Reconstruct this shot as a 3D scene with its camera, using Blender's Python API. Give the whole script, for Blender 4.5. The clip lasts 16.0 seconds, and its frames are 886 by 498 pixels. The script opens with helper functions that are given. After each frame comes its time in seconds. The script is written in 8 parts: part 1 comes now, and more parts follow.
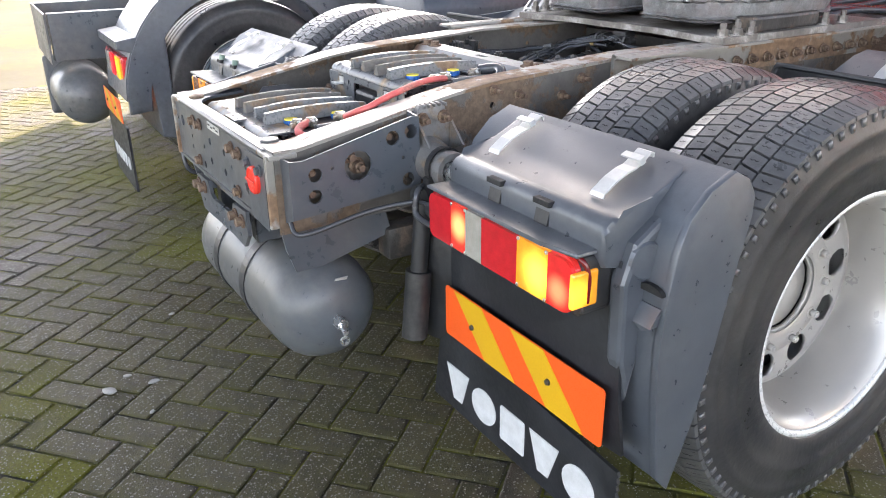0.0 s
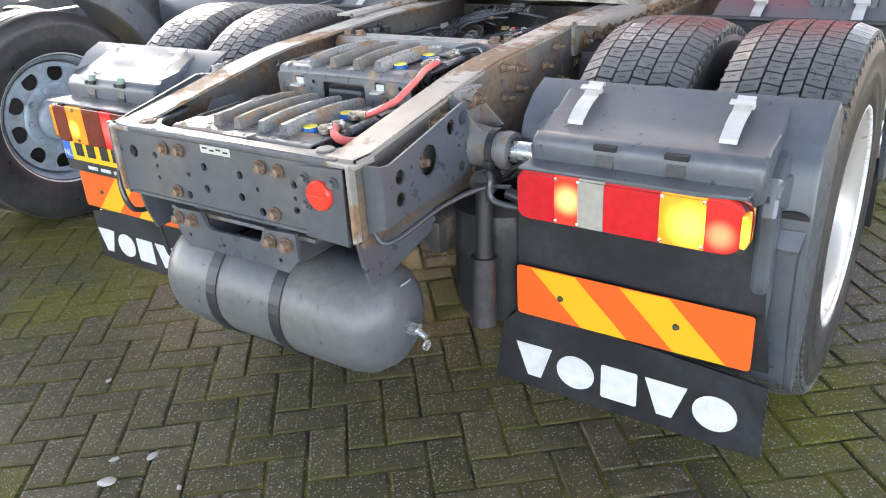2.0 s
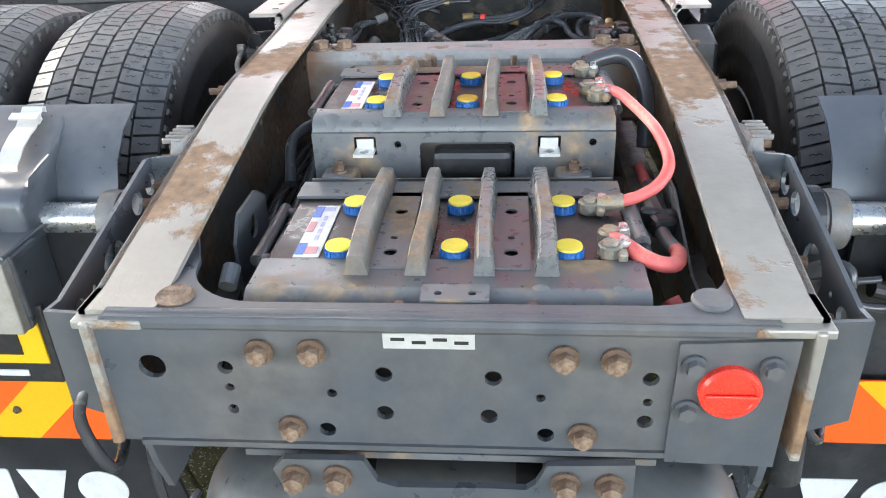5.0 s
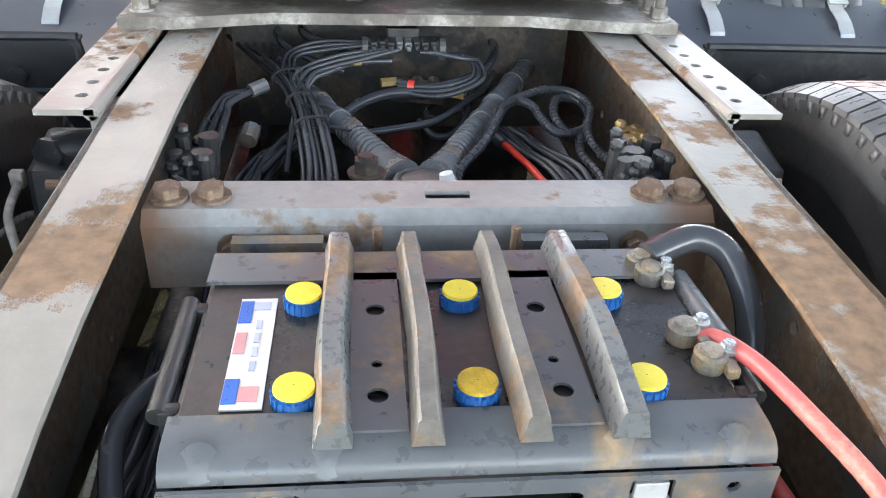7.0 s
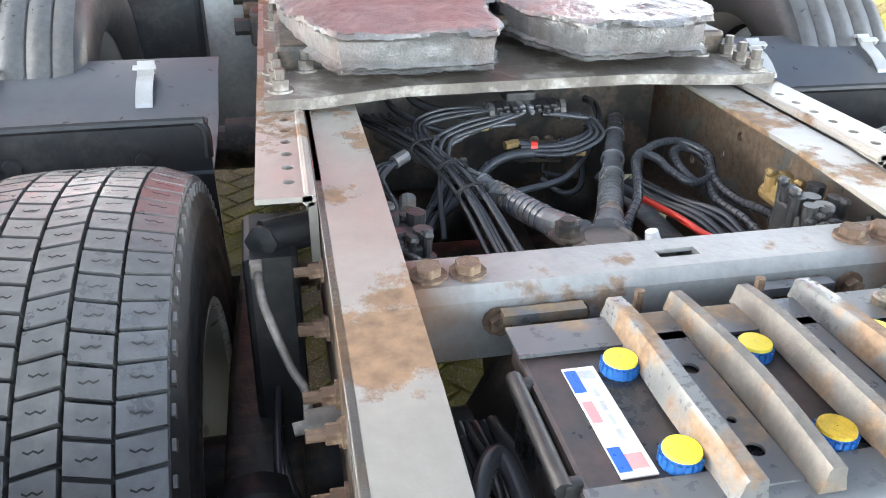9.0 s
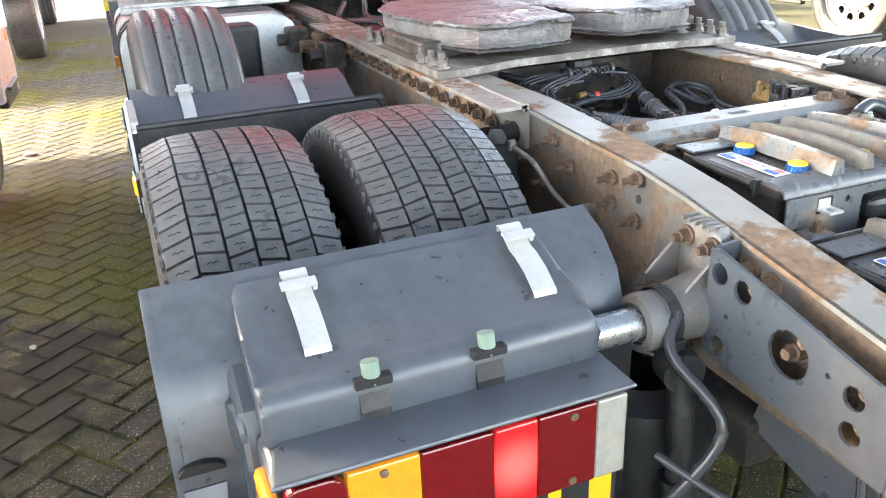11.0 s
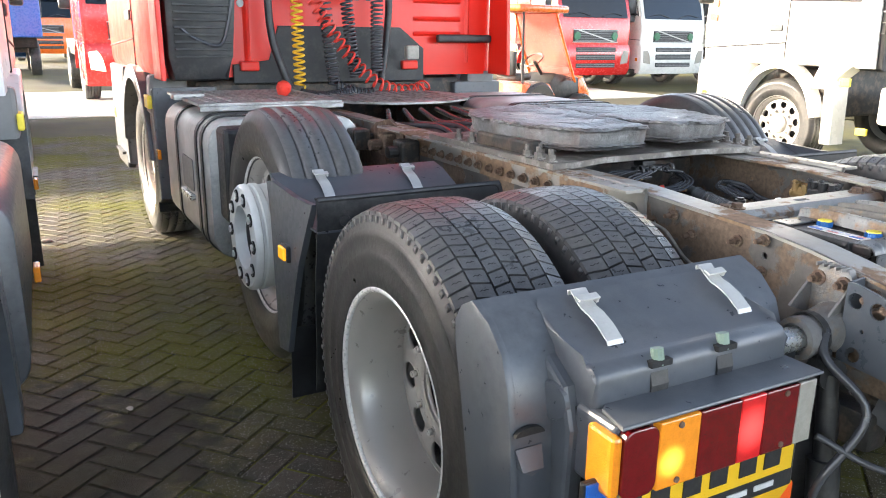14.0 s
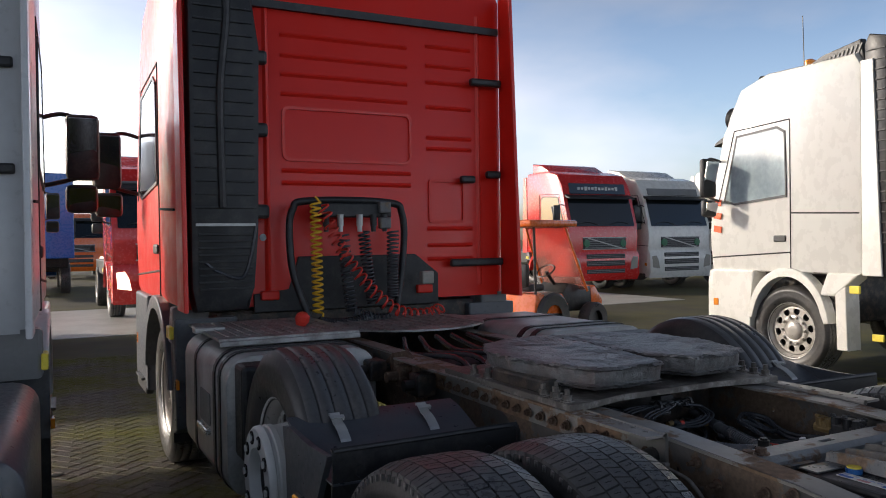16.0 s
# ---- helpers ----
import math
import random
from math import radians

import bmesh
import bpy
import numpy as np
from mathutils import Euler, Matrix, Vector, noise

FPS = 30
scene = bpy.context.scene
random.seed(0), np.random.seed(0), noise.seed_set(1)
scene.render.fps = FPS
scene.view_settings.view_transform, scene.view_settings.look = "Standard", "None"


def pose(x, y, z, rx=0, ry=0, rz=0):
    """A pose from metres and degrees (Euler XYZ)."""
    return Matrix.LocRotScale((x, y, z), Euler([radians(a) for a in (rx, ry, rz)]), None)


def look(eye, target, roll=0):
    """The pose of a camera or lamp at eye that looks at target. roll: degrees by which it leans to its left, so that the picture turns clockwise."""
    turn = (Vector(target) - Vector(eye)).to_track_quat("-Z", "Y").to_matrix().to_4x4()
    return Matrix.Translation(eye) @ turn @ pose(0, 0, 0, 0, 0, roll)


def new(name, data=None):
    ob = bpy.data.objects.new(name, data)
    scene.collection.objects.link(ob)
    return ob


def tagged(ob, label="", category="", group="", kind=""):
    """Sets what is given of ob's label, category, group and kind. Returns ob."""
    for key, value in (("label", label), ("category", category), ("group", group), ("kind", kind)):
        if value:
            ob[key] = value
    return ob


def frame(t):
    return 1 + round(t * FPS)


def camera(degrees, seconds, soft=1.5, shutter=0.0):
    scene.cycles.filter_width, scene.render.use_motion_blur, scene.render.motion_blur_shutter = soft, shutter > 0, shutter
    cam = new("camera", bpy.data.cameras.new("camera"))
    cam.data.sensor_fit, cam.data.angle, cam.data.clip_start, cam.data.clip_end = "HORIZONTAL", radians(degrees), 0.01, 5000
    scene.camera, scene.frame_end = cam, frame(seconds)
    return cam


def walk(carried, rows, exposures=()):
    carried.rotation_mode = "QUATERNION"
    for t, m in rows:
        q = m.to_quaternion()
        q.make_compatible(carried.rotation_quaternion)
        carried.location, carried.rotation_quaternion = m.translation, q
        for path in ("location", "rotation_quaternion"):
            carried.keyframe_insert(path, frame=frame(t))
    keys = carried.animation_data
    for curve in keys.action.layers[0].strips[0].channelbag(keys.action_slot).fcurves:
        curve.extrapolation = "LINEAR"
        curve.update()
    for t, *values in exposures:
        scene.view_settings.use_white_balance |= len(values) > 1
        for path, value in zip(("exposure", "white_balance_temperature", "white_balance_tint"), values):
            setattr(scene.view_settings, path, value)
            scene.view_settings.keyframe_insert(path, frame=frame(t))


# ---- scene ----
# camera and its walk
cam = camera(59.1, 16.0, soft=1.0)
PATH = [
    (0, (2.091, -0.569, 1.279), (0.521, 0.399, 0.505), -0.8),
    (0.5, (1.982, -0.79, 1.278), (0.494, 0.315, 0.526), -1.6),
    (1, (1.836, -1.008, 1.29), (0.505, 0.284, 0.543), -1.8),
    (1.5, (1.688, -1.118, 1.296), (0.509, 0.299, 0.522), -2.7),
    (2, (1.474, -1.165, 1.296), (0.413, 0.314, 0.468), -3.7),
    (2.5, (1.211, -1.196, 1.312), (0.285, 0.336, 0.42), -4.1),
    (3, (0.951, -1.149, 1.296), (0.116, 0.424, 0.386), -4.3),
    (3.5, (0.676, -1.065, 1.279), (-0.021, 0.573, 0.367), -4.1),
    (3.7, (0.556, -1.04, 1.287), (-0.051, 0.639, 0.386), -3.7),
    (5.8, (-0.012, -0.431, 1.271), (-0.022, 1.3, 0.268), -0.9),
    (6, (-0.025, -0.355, 1.288), (0.006, 1.366, 0.269), -0.3),
    (6.5, (-0.091, -0.156, 1.297), (0.095, 1.54, 0.253), 1.9),
    (7, (-0.086, 0.04, 1.309), (0.118, 1.74, 0.274), 2.9),
    (7.5, (-0.091, 0.214, 1.348), (0.09, 1.918, 0.317), 2.9),
    (8, (-0.153, 0.256, 1.375), (0.068, 1.974, 0.375), 3.2),
    (8.5, (-0.325, 0.212, 1.361), (0.021, 1.932, 0.402), 3.4),
    (9, (-0.455, 0.07, 1.347), (-0.09, 1.798, 0.409), 0.8),
    (9.5, (-0.593, -0.11, 1.327), (-0.189, 1.632, 0.431), -1.3),
    (10, (-0.827, -0.26, 1.341), (-0.276, 1.455, 0.472), -0.9),
    (10.2, (-0.892, -0.318, 1.336), (-0.322, 1.401, 0.487), -1.8),
    (12.3, (-1.837, -0.590, 1.314), (-1.053, 0.984, 0.594), -0.1),
    (12.5, (-1.886, -0.600, 1.298), (-1.096, 0.957, 0.548), 0.2),
    (13, (-1.954, -0.618, 1.301), (-1.140, 0.920, 0.538), 0.7),
    (13.5, (-1.978, -0.614, 1.327), (-1.124, 0.954, 0.676), 0.8),
    (14, (-1.973, -0.606, 1.340), (-1.098, 1.003, 0.834), 0.7),
    (14.5, (-1.964, -0.597, 1.381), (-1.086, 1.043, 0.994), 0.3),
    (15, (-1.962, -0.587, 1.418), (-1.081, 1.075, 1.152), 0.1),
    (15.5, (-1.965, -0.595, 1.449), (-1.088, 1.084, 1.304), -0.2),
    (16, (-1.972, -0.614, 1.471), (-1.100, 1.074, 1.449), -0.8),
]
walk(cam, [(t, look(e, g, r)) for t, e, g, r in PATH],
     exposures=[(0, 2.35, 6450, 17), (1.5, 2.55, 6400, 14), (2.5, 2.7, 6400, 14), (3.7, 2.74, 6350, 13), (5.8, 2.8, 6500, 10), (6.5, 2.7, 6500, 10), (8, 3.16, 6500, 10),
                (10.2, 3.1, 6500, 10), (12.3, 2.6, 6400, 10), (13.5, 2.85, 6400, 10), (14.5, 1.1, 6000, 15), (15, 0.72, 5950, 15), (16, -0.5, 5850, 16)])
# world, sun, exposure
world = bpy.data.worlds.new("world")
scene.world = world
world.use_nodes = True
wn = world.node_tree.nodes
wl = world.node_tree.links
sky = wn.new("ShaderNodeTexSky")
sky.sky_type = "NISHITA"
sky.sun_disc = False
SUN_EL, SUN_AZ = 20.0, 315.0
sky.sun_elevation = radians(SUN_EL)
sky.sun_rotation = radians(SUN_AZ)
sky.air_density, sky.dust_density = 1.0, 2.5
# thin high cloud over the blue
tc = wn.new("ShaderNodeTexCoord")
mp = wn.new("ShaderNodeMapping")
mp.inputs["Scale"].default_value = (1.2, 1.2, 3.0)
cl = wn.new("ShaderNodeTexNoise")
cl.inputs["Scale"].default_value = 1.6
cl.inputs["Detail"].default_value = 6
ramp = wn.new("ShaderNodeValToRGB")
ramp.color_ramp.elements[0].position, ramp.color_ramp.elements[1].position = 0.38, 0.68
mixc = wn.new("ShaderNodeMix")
mixc.data_type = "RGBA"
grey = wn.new("ShaderNodeRGBToBW")
lift = wn.new("ShaderNodeMath")
lift.operation = "MULTIPLY"
lift.inputs[1].default_value = 1.5
wl.new(sky.outputs["Color"], grey.inputs["Color"])
wl.new(grey.outputs["Val"], lift.inputs[0])
wl.new(lift.outputs["Value"], mixc.inputs["B"])
wl.new(tc.outputs["Generated"], mp.inputs["Vector"])
wl.new(mp.outputs["Vector"], cl.inputs["Vector"])
wl.new(cl.outputs["Fac"], ramp.inputs["Fac"])
wl.new(ramp.outputs["Color"], mixc.inputs["Factor"])
wl.new(sky.outputs["Color"], mixc.inputs["A"])
# haze brightens the sky towards the horizon all round
sep = wn.new("ShaderNodeSeparateXYZ")
wl.new(tc.outputs["Generated"], sep.inputs["Vector"])
haze = wn.new("ShaderNodeMapRange")
haze.interpolation_type = "SMOOTHSTEP"
for k, v in (("From Min", 0.0), ("From Max", 0.6), ("To Min", 5.2), ("To Max", 0.75)):
    haze.inputs[k].default_value = v
wl.new(sep.outputs["Z"], haze.inputs["Value"])
gain = wn.new("ShaderNodeVectorMath")
gain.operation = "SCALE"
wl.new(mixc.outputs["Result"], gain.inputs[0])
wl.new(haze.outputs["Result"], gain.inputs["Scale"])
wl.new(gain.outputs["Vector"], wn["Background"].inputs["Color"])
wn["Background"].inputs["Strength"].default_value = 0.07
sun = new("sun", bpy.data.lights.new("sun", "SUN"))
sun.data.energy = 5.0
sun.data.angle = radians(3)
sun.data.color = (1.0, 0.84, 0.58)
az, el = radians(SUN_AZ), radians(SUN_EL)
to_sun = Vector((math.sin(az) * math.cos(el), math.cos(az) * math.cos(el), math.sin(el)))
sun.matrix_world = look(to_sun * 30, (0, 0, 0))
# materials
def material(name, col, rough=0.5, metal=0.0, var=0.2, scale=6.0, bump=0.15, bscale=80.0,
             col2=None, cover=0.5, scale2=5.0, edge=0.06, rough2=None, metal2=0.0, rand=0.0, coat=0.0, flake=0.0):
    """Two scales of variation; col2 is a second coat (rust, dirt, moss, bare metal) in patches covering about that share."""
    m = bpy.data.materials.new(name)
    m.use_nodes = True
    n, l = m.node_tree.nodes, m.node_tree.links
    b = n["Principled BSDF"]
    co = n.new("ShaderNodeTexCoord").outputs["Object"]

    def tex(s, d=5.0, r=0.6):
        t = n.new("ShaderNodeTexNoise")
        t.inputs["Scale"].default_value, t.inputs["Detail"].default_value, t.inputs["Roughness"].default_value = s, d, r
        l.new(co, t.inputs["Vector"])
        return t.outputs["Fac"]

    def span(value, lo, hi, out0, out1):
        r = n.new("ShaderNodeMapRange")
        l.new(value, r.inputs["Value"])
        for k, v in (("From Min", lo), ("From Max", hi), ("To Min", out0), ("To Max", out1)):
            r.inputs[k].default_value = v
        return r.outputs["Result"]

    def mixed(fac, a, c):
        x = n.new("ShaderNodeMix")
        x.data_type = "RGBA"
        l.new(fac, x.inputs["Factor"])
        for k, v in (("A", a), ("B", c)):
            if isinstance(v, tuple):
                x.inputs[k].default_value = (*v, 1)
            else:
                l.new(v, x.inputs[k])
        return x.outputs["Result"]

    def shade(c, k):
        return tuple(min(1.0, v * k) for v in c)

    big = span(tex(scale), 0.3, 0.7, 0, 1)
    small = span(tex(scale * 9), 0.3, 0.7, 0, 1)
    c = mixed(big, shade(col, 1 - var), shade(col, 1 + var))
    s2 = n.new("ShaderNodeMix")
    s2.data_type, s2.blend_type = "RGBA", "MULTIPLY"
    s2.inputs["Factor"].default_value = 1
    l.new(c, s2.inputs["A"])
    g = span(small, 0, 1, 1 - var * 0.6, 1 + var * 0.4)
    l.new(g, s2.inputs["B"])
    c = s2.outputs["Result"]
    if rand:
        info = n.new("ShaderNodeObjectInfo")
        geo = n.new("ShaderNodeNewGeometry")
        add = n.new("ShaderNodeMath")
        add.operation = "ADD"
        l.new(info.outputs["Random"], add.inputs[0])
        l.new(geo.outputs["Random Per Island"], add.inputs[1])
        fr = n.new("ShaderNodeMath")
        fr.operation = "FRACT"
        l.new(add.outputs[0], fr.inputs[0])
        s3 = n.new("ShaderNodeMix")
        s3.data_type, s3.blend_type = "RGBA", "MULTIPLY"
        s3.inputs["Factor"].default_value = 1
        l.new(c, s3.inputs["A"])
        l.new(span(fr.outputs[0], 0, 1, 1 - rand, 1 + rand), s3.inputs["B"])
        c = s3.outputs["Result"]
    rv = span(small, 0, 1, max(0.03, rough - 0.12 * (rough > 0.15)), min(1, rough + 0.1))
    if col2 is not None:
        t2 = tex(scale2, 7.0, 0.62)
        mid = 0.5 + (0.5 - cover) * 0.42
        f = span(t2, mid - edge, mid + edge, 0, 1)
        c2 = mixed(small, shade(col2, 0.65), shade(col2, 1.3))
        c = mixed(f, c, c2)
        if rough2 is not None:
            mr = n.new("ShaderNodeMix")
            l.new(f, mr.inputs[0])
            l.new(rv, mr.inputs[2])
            mr.inputs[3].default_value = rough2
            rv = mr.outputs[0]
        if metal or metal2:
            mm = n.new("ShaderNodeMix")
            l.new(f, mm.inputs[0])
            mm.inputs[2].default_value, mm.inputs[3].default_value = metal, metal2
            l.new(mm.outputs[0], b.inputs["Metallic"])
    else:
        b.inputs["Metallic"].default_value = metal
    l.new(c, b.inputs["Base Color"])
    l.new(rv, b.inputs["Roughness"])
    b.inputs["Coat Weight"].default_value = coat
    b.inputs["Coat Roughness"].default_value = 0.08
    if bump:
        bp = n.new("ShaderNodeBump")
        bp.inputs["Strength"].default_value = bump
        bp.inputs["Distance"].default_value = 0.004
        l.new(tex(bscale, 4.0), bp.inputs["Height"])
        l.new(bp.outputs["Normal"], b.inputs["Normal"])
        if flake:
            fb = n.new("ShaderNodeBump")
            fb.invert = True
            fb.inputs["Strength"].default_value = flake
            fb.inputs["Distance"].default_value = 0.003
            l.new(f, fb.inputs["Height"])
            l.new(bp.outputs["Normal"], fb.inputs["Normal"])
            l.new(fb.outputs["Normal"], b.inputs["Normal"])
    return m


def glowing(name, col, strength, base):
    m = material(name, base, 0.15, var=0.05, bump=0)
    b = m.node_tree.nodes["Principled BSDF"]
    b.inputs["Emission Color"].default_value = (*col, 1)
    b.inputs["Emission Strength"].default_value = strength
    return m


def glass(name, col, rough=0.03, through_light=0.85):
    m = material(name, col, rough, var=0.03, bump=0)
    b = m.node_tree.nodes["Principled BSDF"]
    b.inputs["Transmission Weight"].default_value = through_light
    b.inputs["IOR"].default_value = 1.45
    return m


FRAME = material("frame_paint", (0.072, 0.082, 0.096), 0.34, var=0.12, scale=3, bump=0.1, bscale=70,
                 col2=(0.115, 0.105, 0.095), cover=0.32, scale2=3, edge=0.16, rough2=0.55)
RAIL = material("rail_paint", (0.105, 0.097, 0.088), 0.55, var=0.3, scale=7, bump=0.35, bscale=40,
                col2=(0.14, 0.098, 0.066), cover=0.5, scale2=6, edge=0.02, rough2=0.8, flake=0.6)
# paler than the web: sky sheen on the tops is put into the colour
RAILTOP = material("sky_paled_paint", (0.29, 0.275, 0.248), 0.4, 0.25, var=0.14, scale=5, bump=0.22, bscale=45,
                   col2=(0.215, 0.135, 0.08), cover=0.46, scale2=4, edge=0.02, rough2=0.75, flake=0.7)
RUST = material("rusty_steel", (0.12, 0.075, 0.05), 0.8, var=0.35, scale=25, bump=0.5, bscale=120,
                col2=(0.22, 0.155, 0.105), cover=0.35, scale2=30)
GREASY = material("greasy_dark", (0.03, 0.028, 0.026), 0.45, var=0.4, scale=12, bump=0.5, bscale=60,
                  col2=(0.1, 0.075, 0.055), cover=0.4, scale2=14)
INK = material("black_ink", (0.012, 0.012, 0.012), 0.7, var=0.05, bump=0)
PLASTIC = material("grey_plastic", (0.066, 0.076, 0.092), 0.38, var=0.14, scale=4, bump=0.08, bscale=300,
                   col2=(0.1, 0.105, 0.11), cover=0.3, scale2=3, edge=0.2)
BLACKPL = material("black_plastic", (0.018, 0.019, 0.021), 0.45, var=0.25, scale=8, bump=0.15, bscale=150,
                   col2=(0.05, 0.048, 0.045), cover=0.3, scale2=9, edge=0.12)
RUBBER = material("tyre_rubber", (0.085, 0.088, 0.094), 0.26, var=0.25, scale=6, bump=0.25, bscale=120,
                  col2=(0.1, 0.094, 0.085), cover=0.38, scale2=4, edge=0.25, rough2=0.5)
SIDEWALL = material("tyre_sidewall", (0.03, 0.031, 0.034), 0.36, var=0.3, scale=5, bump=0.3, bscale=60,
                    col2=(0.065, 0.06, 0.054), cover=0.32, scale2=5, edge=0.18, rough2=0.55)
# near black, paints in the shade of cuts, slots and seams
GROOVE = material("groove_shade", (0.015, 0.015, 0.015), 0.8, var=0.2, scale=20, bump=0.2)
FLAP = material("mudflap_rubber", (0.013, 0.014, 0.017), 0.42, var=0.3, scale=6, bump=0.15, bscale=90,
                col2=(0.034, 0.036, 0.04), cover=0.35, scale2=5, edge=0.15)
STEEL = material("bright_steel", (0.62, 0.63, 0.62), 0.3, 0.85, var=0.05, scale=8, bump=0.03)
ZINC = material("zinc_clip", (0.56, 0.56, 0.54), 0.4, 0.35, var=0.1, scale=20, bump=0.1)
RIM = material("rim_silver", (0.44, 0.42, 0.39), 0.36, 0.3, var=0.05, scale=2.5, bump=0)
LIP = material("rim_lip", (0.72, 0.72, 0.7), 0.32, 0.2, var=0.04, scale=12, bump=0)
HUB = material("hub_paint", (0.72, 0.72, 0.7), 0.4, 0.1, var=0.06, scale=5, bump=0)
# near black: stands in for the shade in wheel holes and bolt recesses
RECESSDARK = material("recess_shade", (0.012, 0.011, 0.011), 0.8, var=0.3, scale=15, bump=0.3)
RIMBLUE = material("rim_bluish", (0.33, 0.4, 0.46), 0.45, 0.2, var=0.15, scale=8, bump=0.1,
                   col2=(0.15, 0.15, 0.15), cover=0.3, scale2=9, edge=0.15)
TANKPAINT = material("tank_paint", (0.085, 0.098, 0.112), 0.38, var=0.12, scale=4, bump=0.08,
                     col2=(0.15, 0.135, 0.11), cover=0.33, scale2=3, edge=0.25)
BRACKET = material("cast_bracket", (0.19, 0.185, 0.18), 0.55, 0.3, var=0.2, scale=15, bump=0.4, bscale=200,
                   col2=(0.2, 0.15, 0.1), cover=0.3, scale2=14)
BATT = material("battery_black", (0.03, 0.03, 0.032), 0.28, var=0.3, scale=8, bump=0.15, bscale=60,
                col2=(0.09, 0.062, 0.054), cover=0.28, scale2=8, edge=0.12, rough2=0.7)
TRAY = material("tray_paint", (0.12, 0.126, 0.132), 0.34, var=0.14, scale=5, bump=0.12, bscale=60,
                col2=(0.26, 0.19, 0.12), cover=0.33, scale2=9, edge=0.05, rough2=0.75)
RIB = material("rib_paint", (0.14, 0.145, 0.145), 0.32, var=0.2, scale=12, bump=0.25, bscale=50,
               col2=(0.2, 0.135, 0.085), cover=0.28, scale2=12, edge=0.04, rough2=0.8)
WOODY = material("corroded_rib", (0.145, 0.135, 0.12), 0.7, var=0.3, scale=20, bump=0.6, bscale=60,
                 col2=(0.21, 0.14, 0.085), cover=0.3, scale2=14, edge=0.05)
YELLOW = material("cap_yellow", (0.85, 0.7, 0.06), 0.45, var=0.08, scale=30, bump=0.05)
DULLYELLOW = material("cap_dull_yellow", (0.6, 0.4, 0.03), 0.6, var=0.3, scale=60, bump=0.2)
BLUE = material("cap_blue", (0.02, 0.13, 0.4), 0.4, var=0.15, scale=30, bump=0.05)
CABLE = material("cable_black", (0.05, 0.052, 0.058), 0.2, var=0.15, scale=4, bump=0.0)
REDCABLE = material("cable_red", (0.62, 0.12, 0.11), 0.45, var=0.15, scale=20, bump=0.1,
                    col2=(0.55, 0.2, 0.16), cover=0.3, scale2=10)
YELCOIL = material("coil_yellow", (0.85, 0.5, 0.02), 0.4, var=0.1, scale=20, bump=0.05)
REDCOIL = material("coil_red", (0.75, 0.05, 0.03), 0.35, var=0.1, scale=20, bump=0.05)
GREASE = material("fifth_wheel_coat", (0.21, 0.21, 0.208), 0.38, 0.3, var=0.3, scale=30, bump=1.0, bscale=110,
                  col2=(0.17, 0.13, 0.12), cover=0.28, scale2=7, edge=0.12, rough2=0.45, metal2=0.15)
PLATEST = material("plate_steel", (0.17, 0.152, 0.134), 0.5, 0.3, var=0.3, scale=12, bump=0.4, bscale=60,
                   col2=(0.33, 0.31, 0.28), cover=0.35, scale2=9, edge=0.05)
RED = material("cab_red", (0.82, 0.022, 0.008), 0.42, var=0.03, scale=0.8, bump=0.02, bscale=30, coat=0.12)
REDFRESH = material("cab_red_bright", (0.66, 0.03, 0.025), 0.25, var=0.06, scale=2, bump=0.0, coat=0.6)
ORANGE = material("cab_orange", (0.85, 0.17, 0.02), 0.3, var=0.06, scale=2, bump=0.0, coat=0.5)
BLUECAB = material("cab_blue", (0.02, 0.13, 0.5), 0.3, var=0.08, scale=2, bump=0.0, coat=0.5)
WHITE = material("cab_white", (0.78, 0.77, 0.72), 0.3, var=0.025, scale=0.8, bump=0.0, coat=0.4)
GREYWHITE = material("cab_greywhite", (0.6, 0.61, 0.62), 0.35, var=0.06, scale=2, bump=0.02, coat=0.3)
CABGREY = material("cab_grey_trim", (0.2, 0.2, 0.2), 0.5, var=0.1, scale=6, bump=0.05)
SCREEN = material("windscreen_dark", (0.012, 0.016, 0.02), 0.05, var=0.1, scale=2, bump=0, coat=0.6)
CHROME = material("mirror_glass", (0.8, 0.8, 0.8), 0.04, 1.0, var=0.02, bump=0)
ALU = material("tank_aluminium", (0.5, 0.5, 0.48), 0.45, 0.15, var=0.15, scale=6, bump=0.12, bscale=60,
               col2=(0.3, 0.29, 0.27), cover=0.35, scale2=5, edge=0.2)
CHECKER = material("deck_alu", (0.42, 0.42, 0.41), 0.45, 0.5, var=0.25, scale=10, bump=0.5, bscale=90,
                   col2=(0.2, 0.19, 0.17), cover=0.4, scale2=8, edge=0.1)
def lamp_lens(name, base, bulb=None, glow=(1, 0.1, 0.05), strength=0.0, reach=0.05):
    """Ribbed glossy lens; a lit one glows from its bulb outwards."""
    m = material(name, base, 0.16, var=0.12, scale=40, bump=0.25, bscale=260, coat=0.5)
    if bulb:
        n, l = m.node_tree.nodes, m.node_tree.links
        co = n.new("ShaderNodeTexCoord")
        v = n.new("ShaderNodeVectorMath")
        v.operation = "DISTANCE"
        v.inputs[1].default_value = bulb
        l.new(co.outputs["Object"], v.inputs[0])
        r = n.new("ShaderNodeMapRange")
        r.interpolation_type = "SMOOTHSTEP"
        l.new(v.outputs["Value"], r.inputs["Value"])
        r.inputs["From Min"].default_value, r.inputs["From Max"].default_value = 0.006, reach
        r.inputs["To Min"].default_value, r.inputs["To Max"].default_value = strength * 0.28, strength * 0.012
        b = n["Principled BSDF"]
        b.inputs["Emission Color"].default_value = (*glow, 1)
        l.new(r.outputs["Result"], b.inputs["Emission Strength"])
    return m


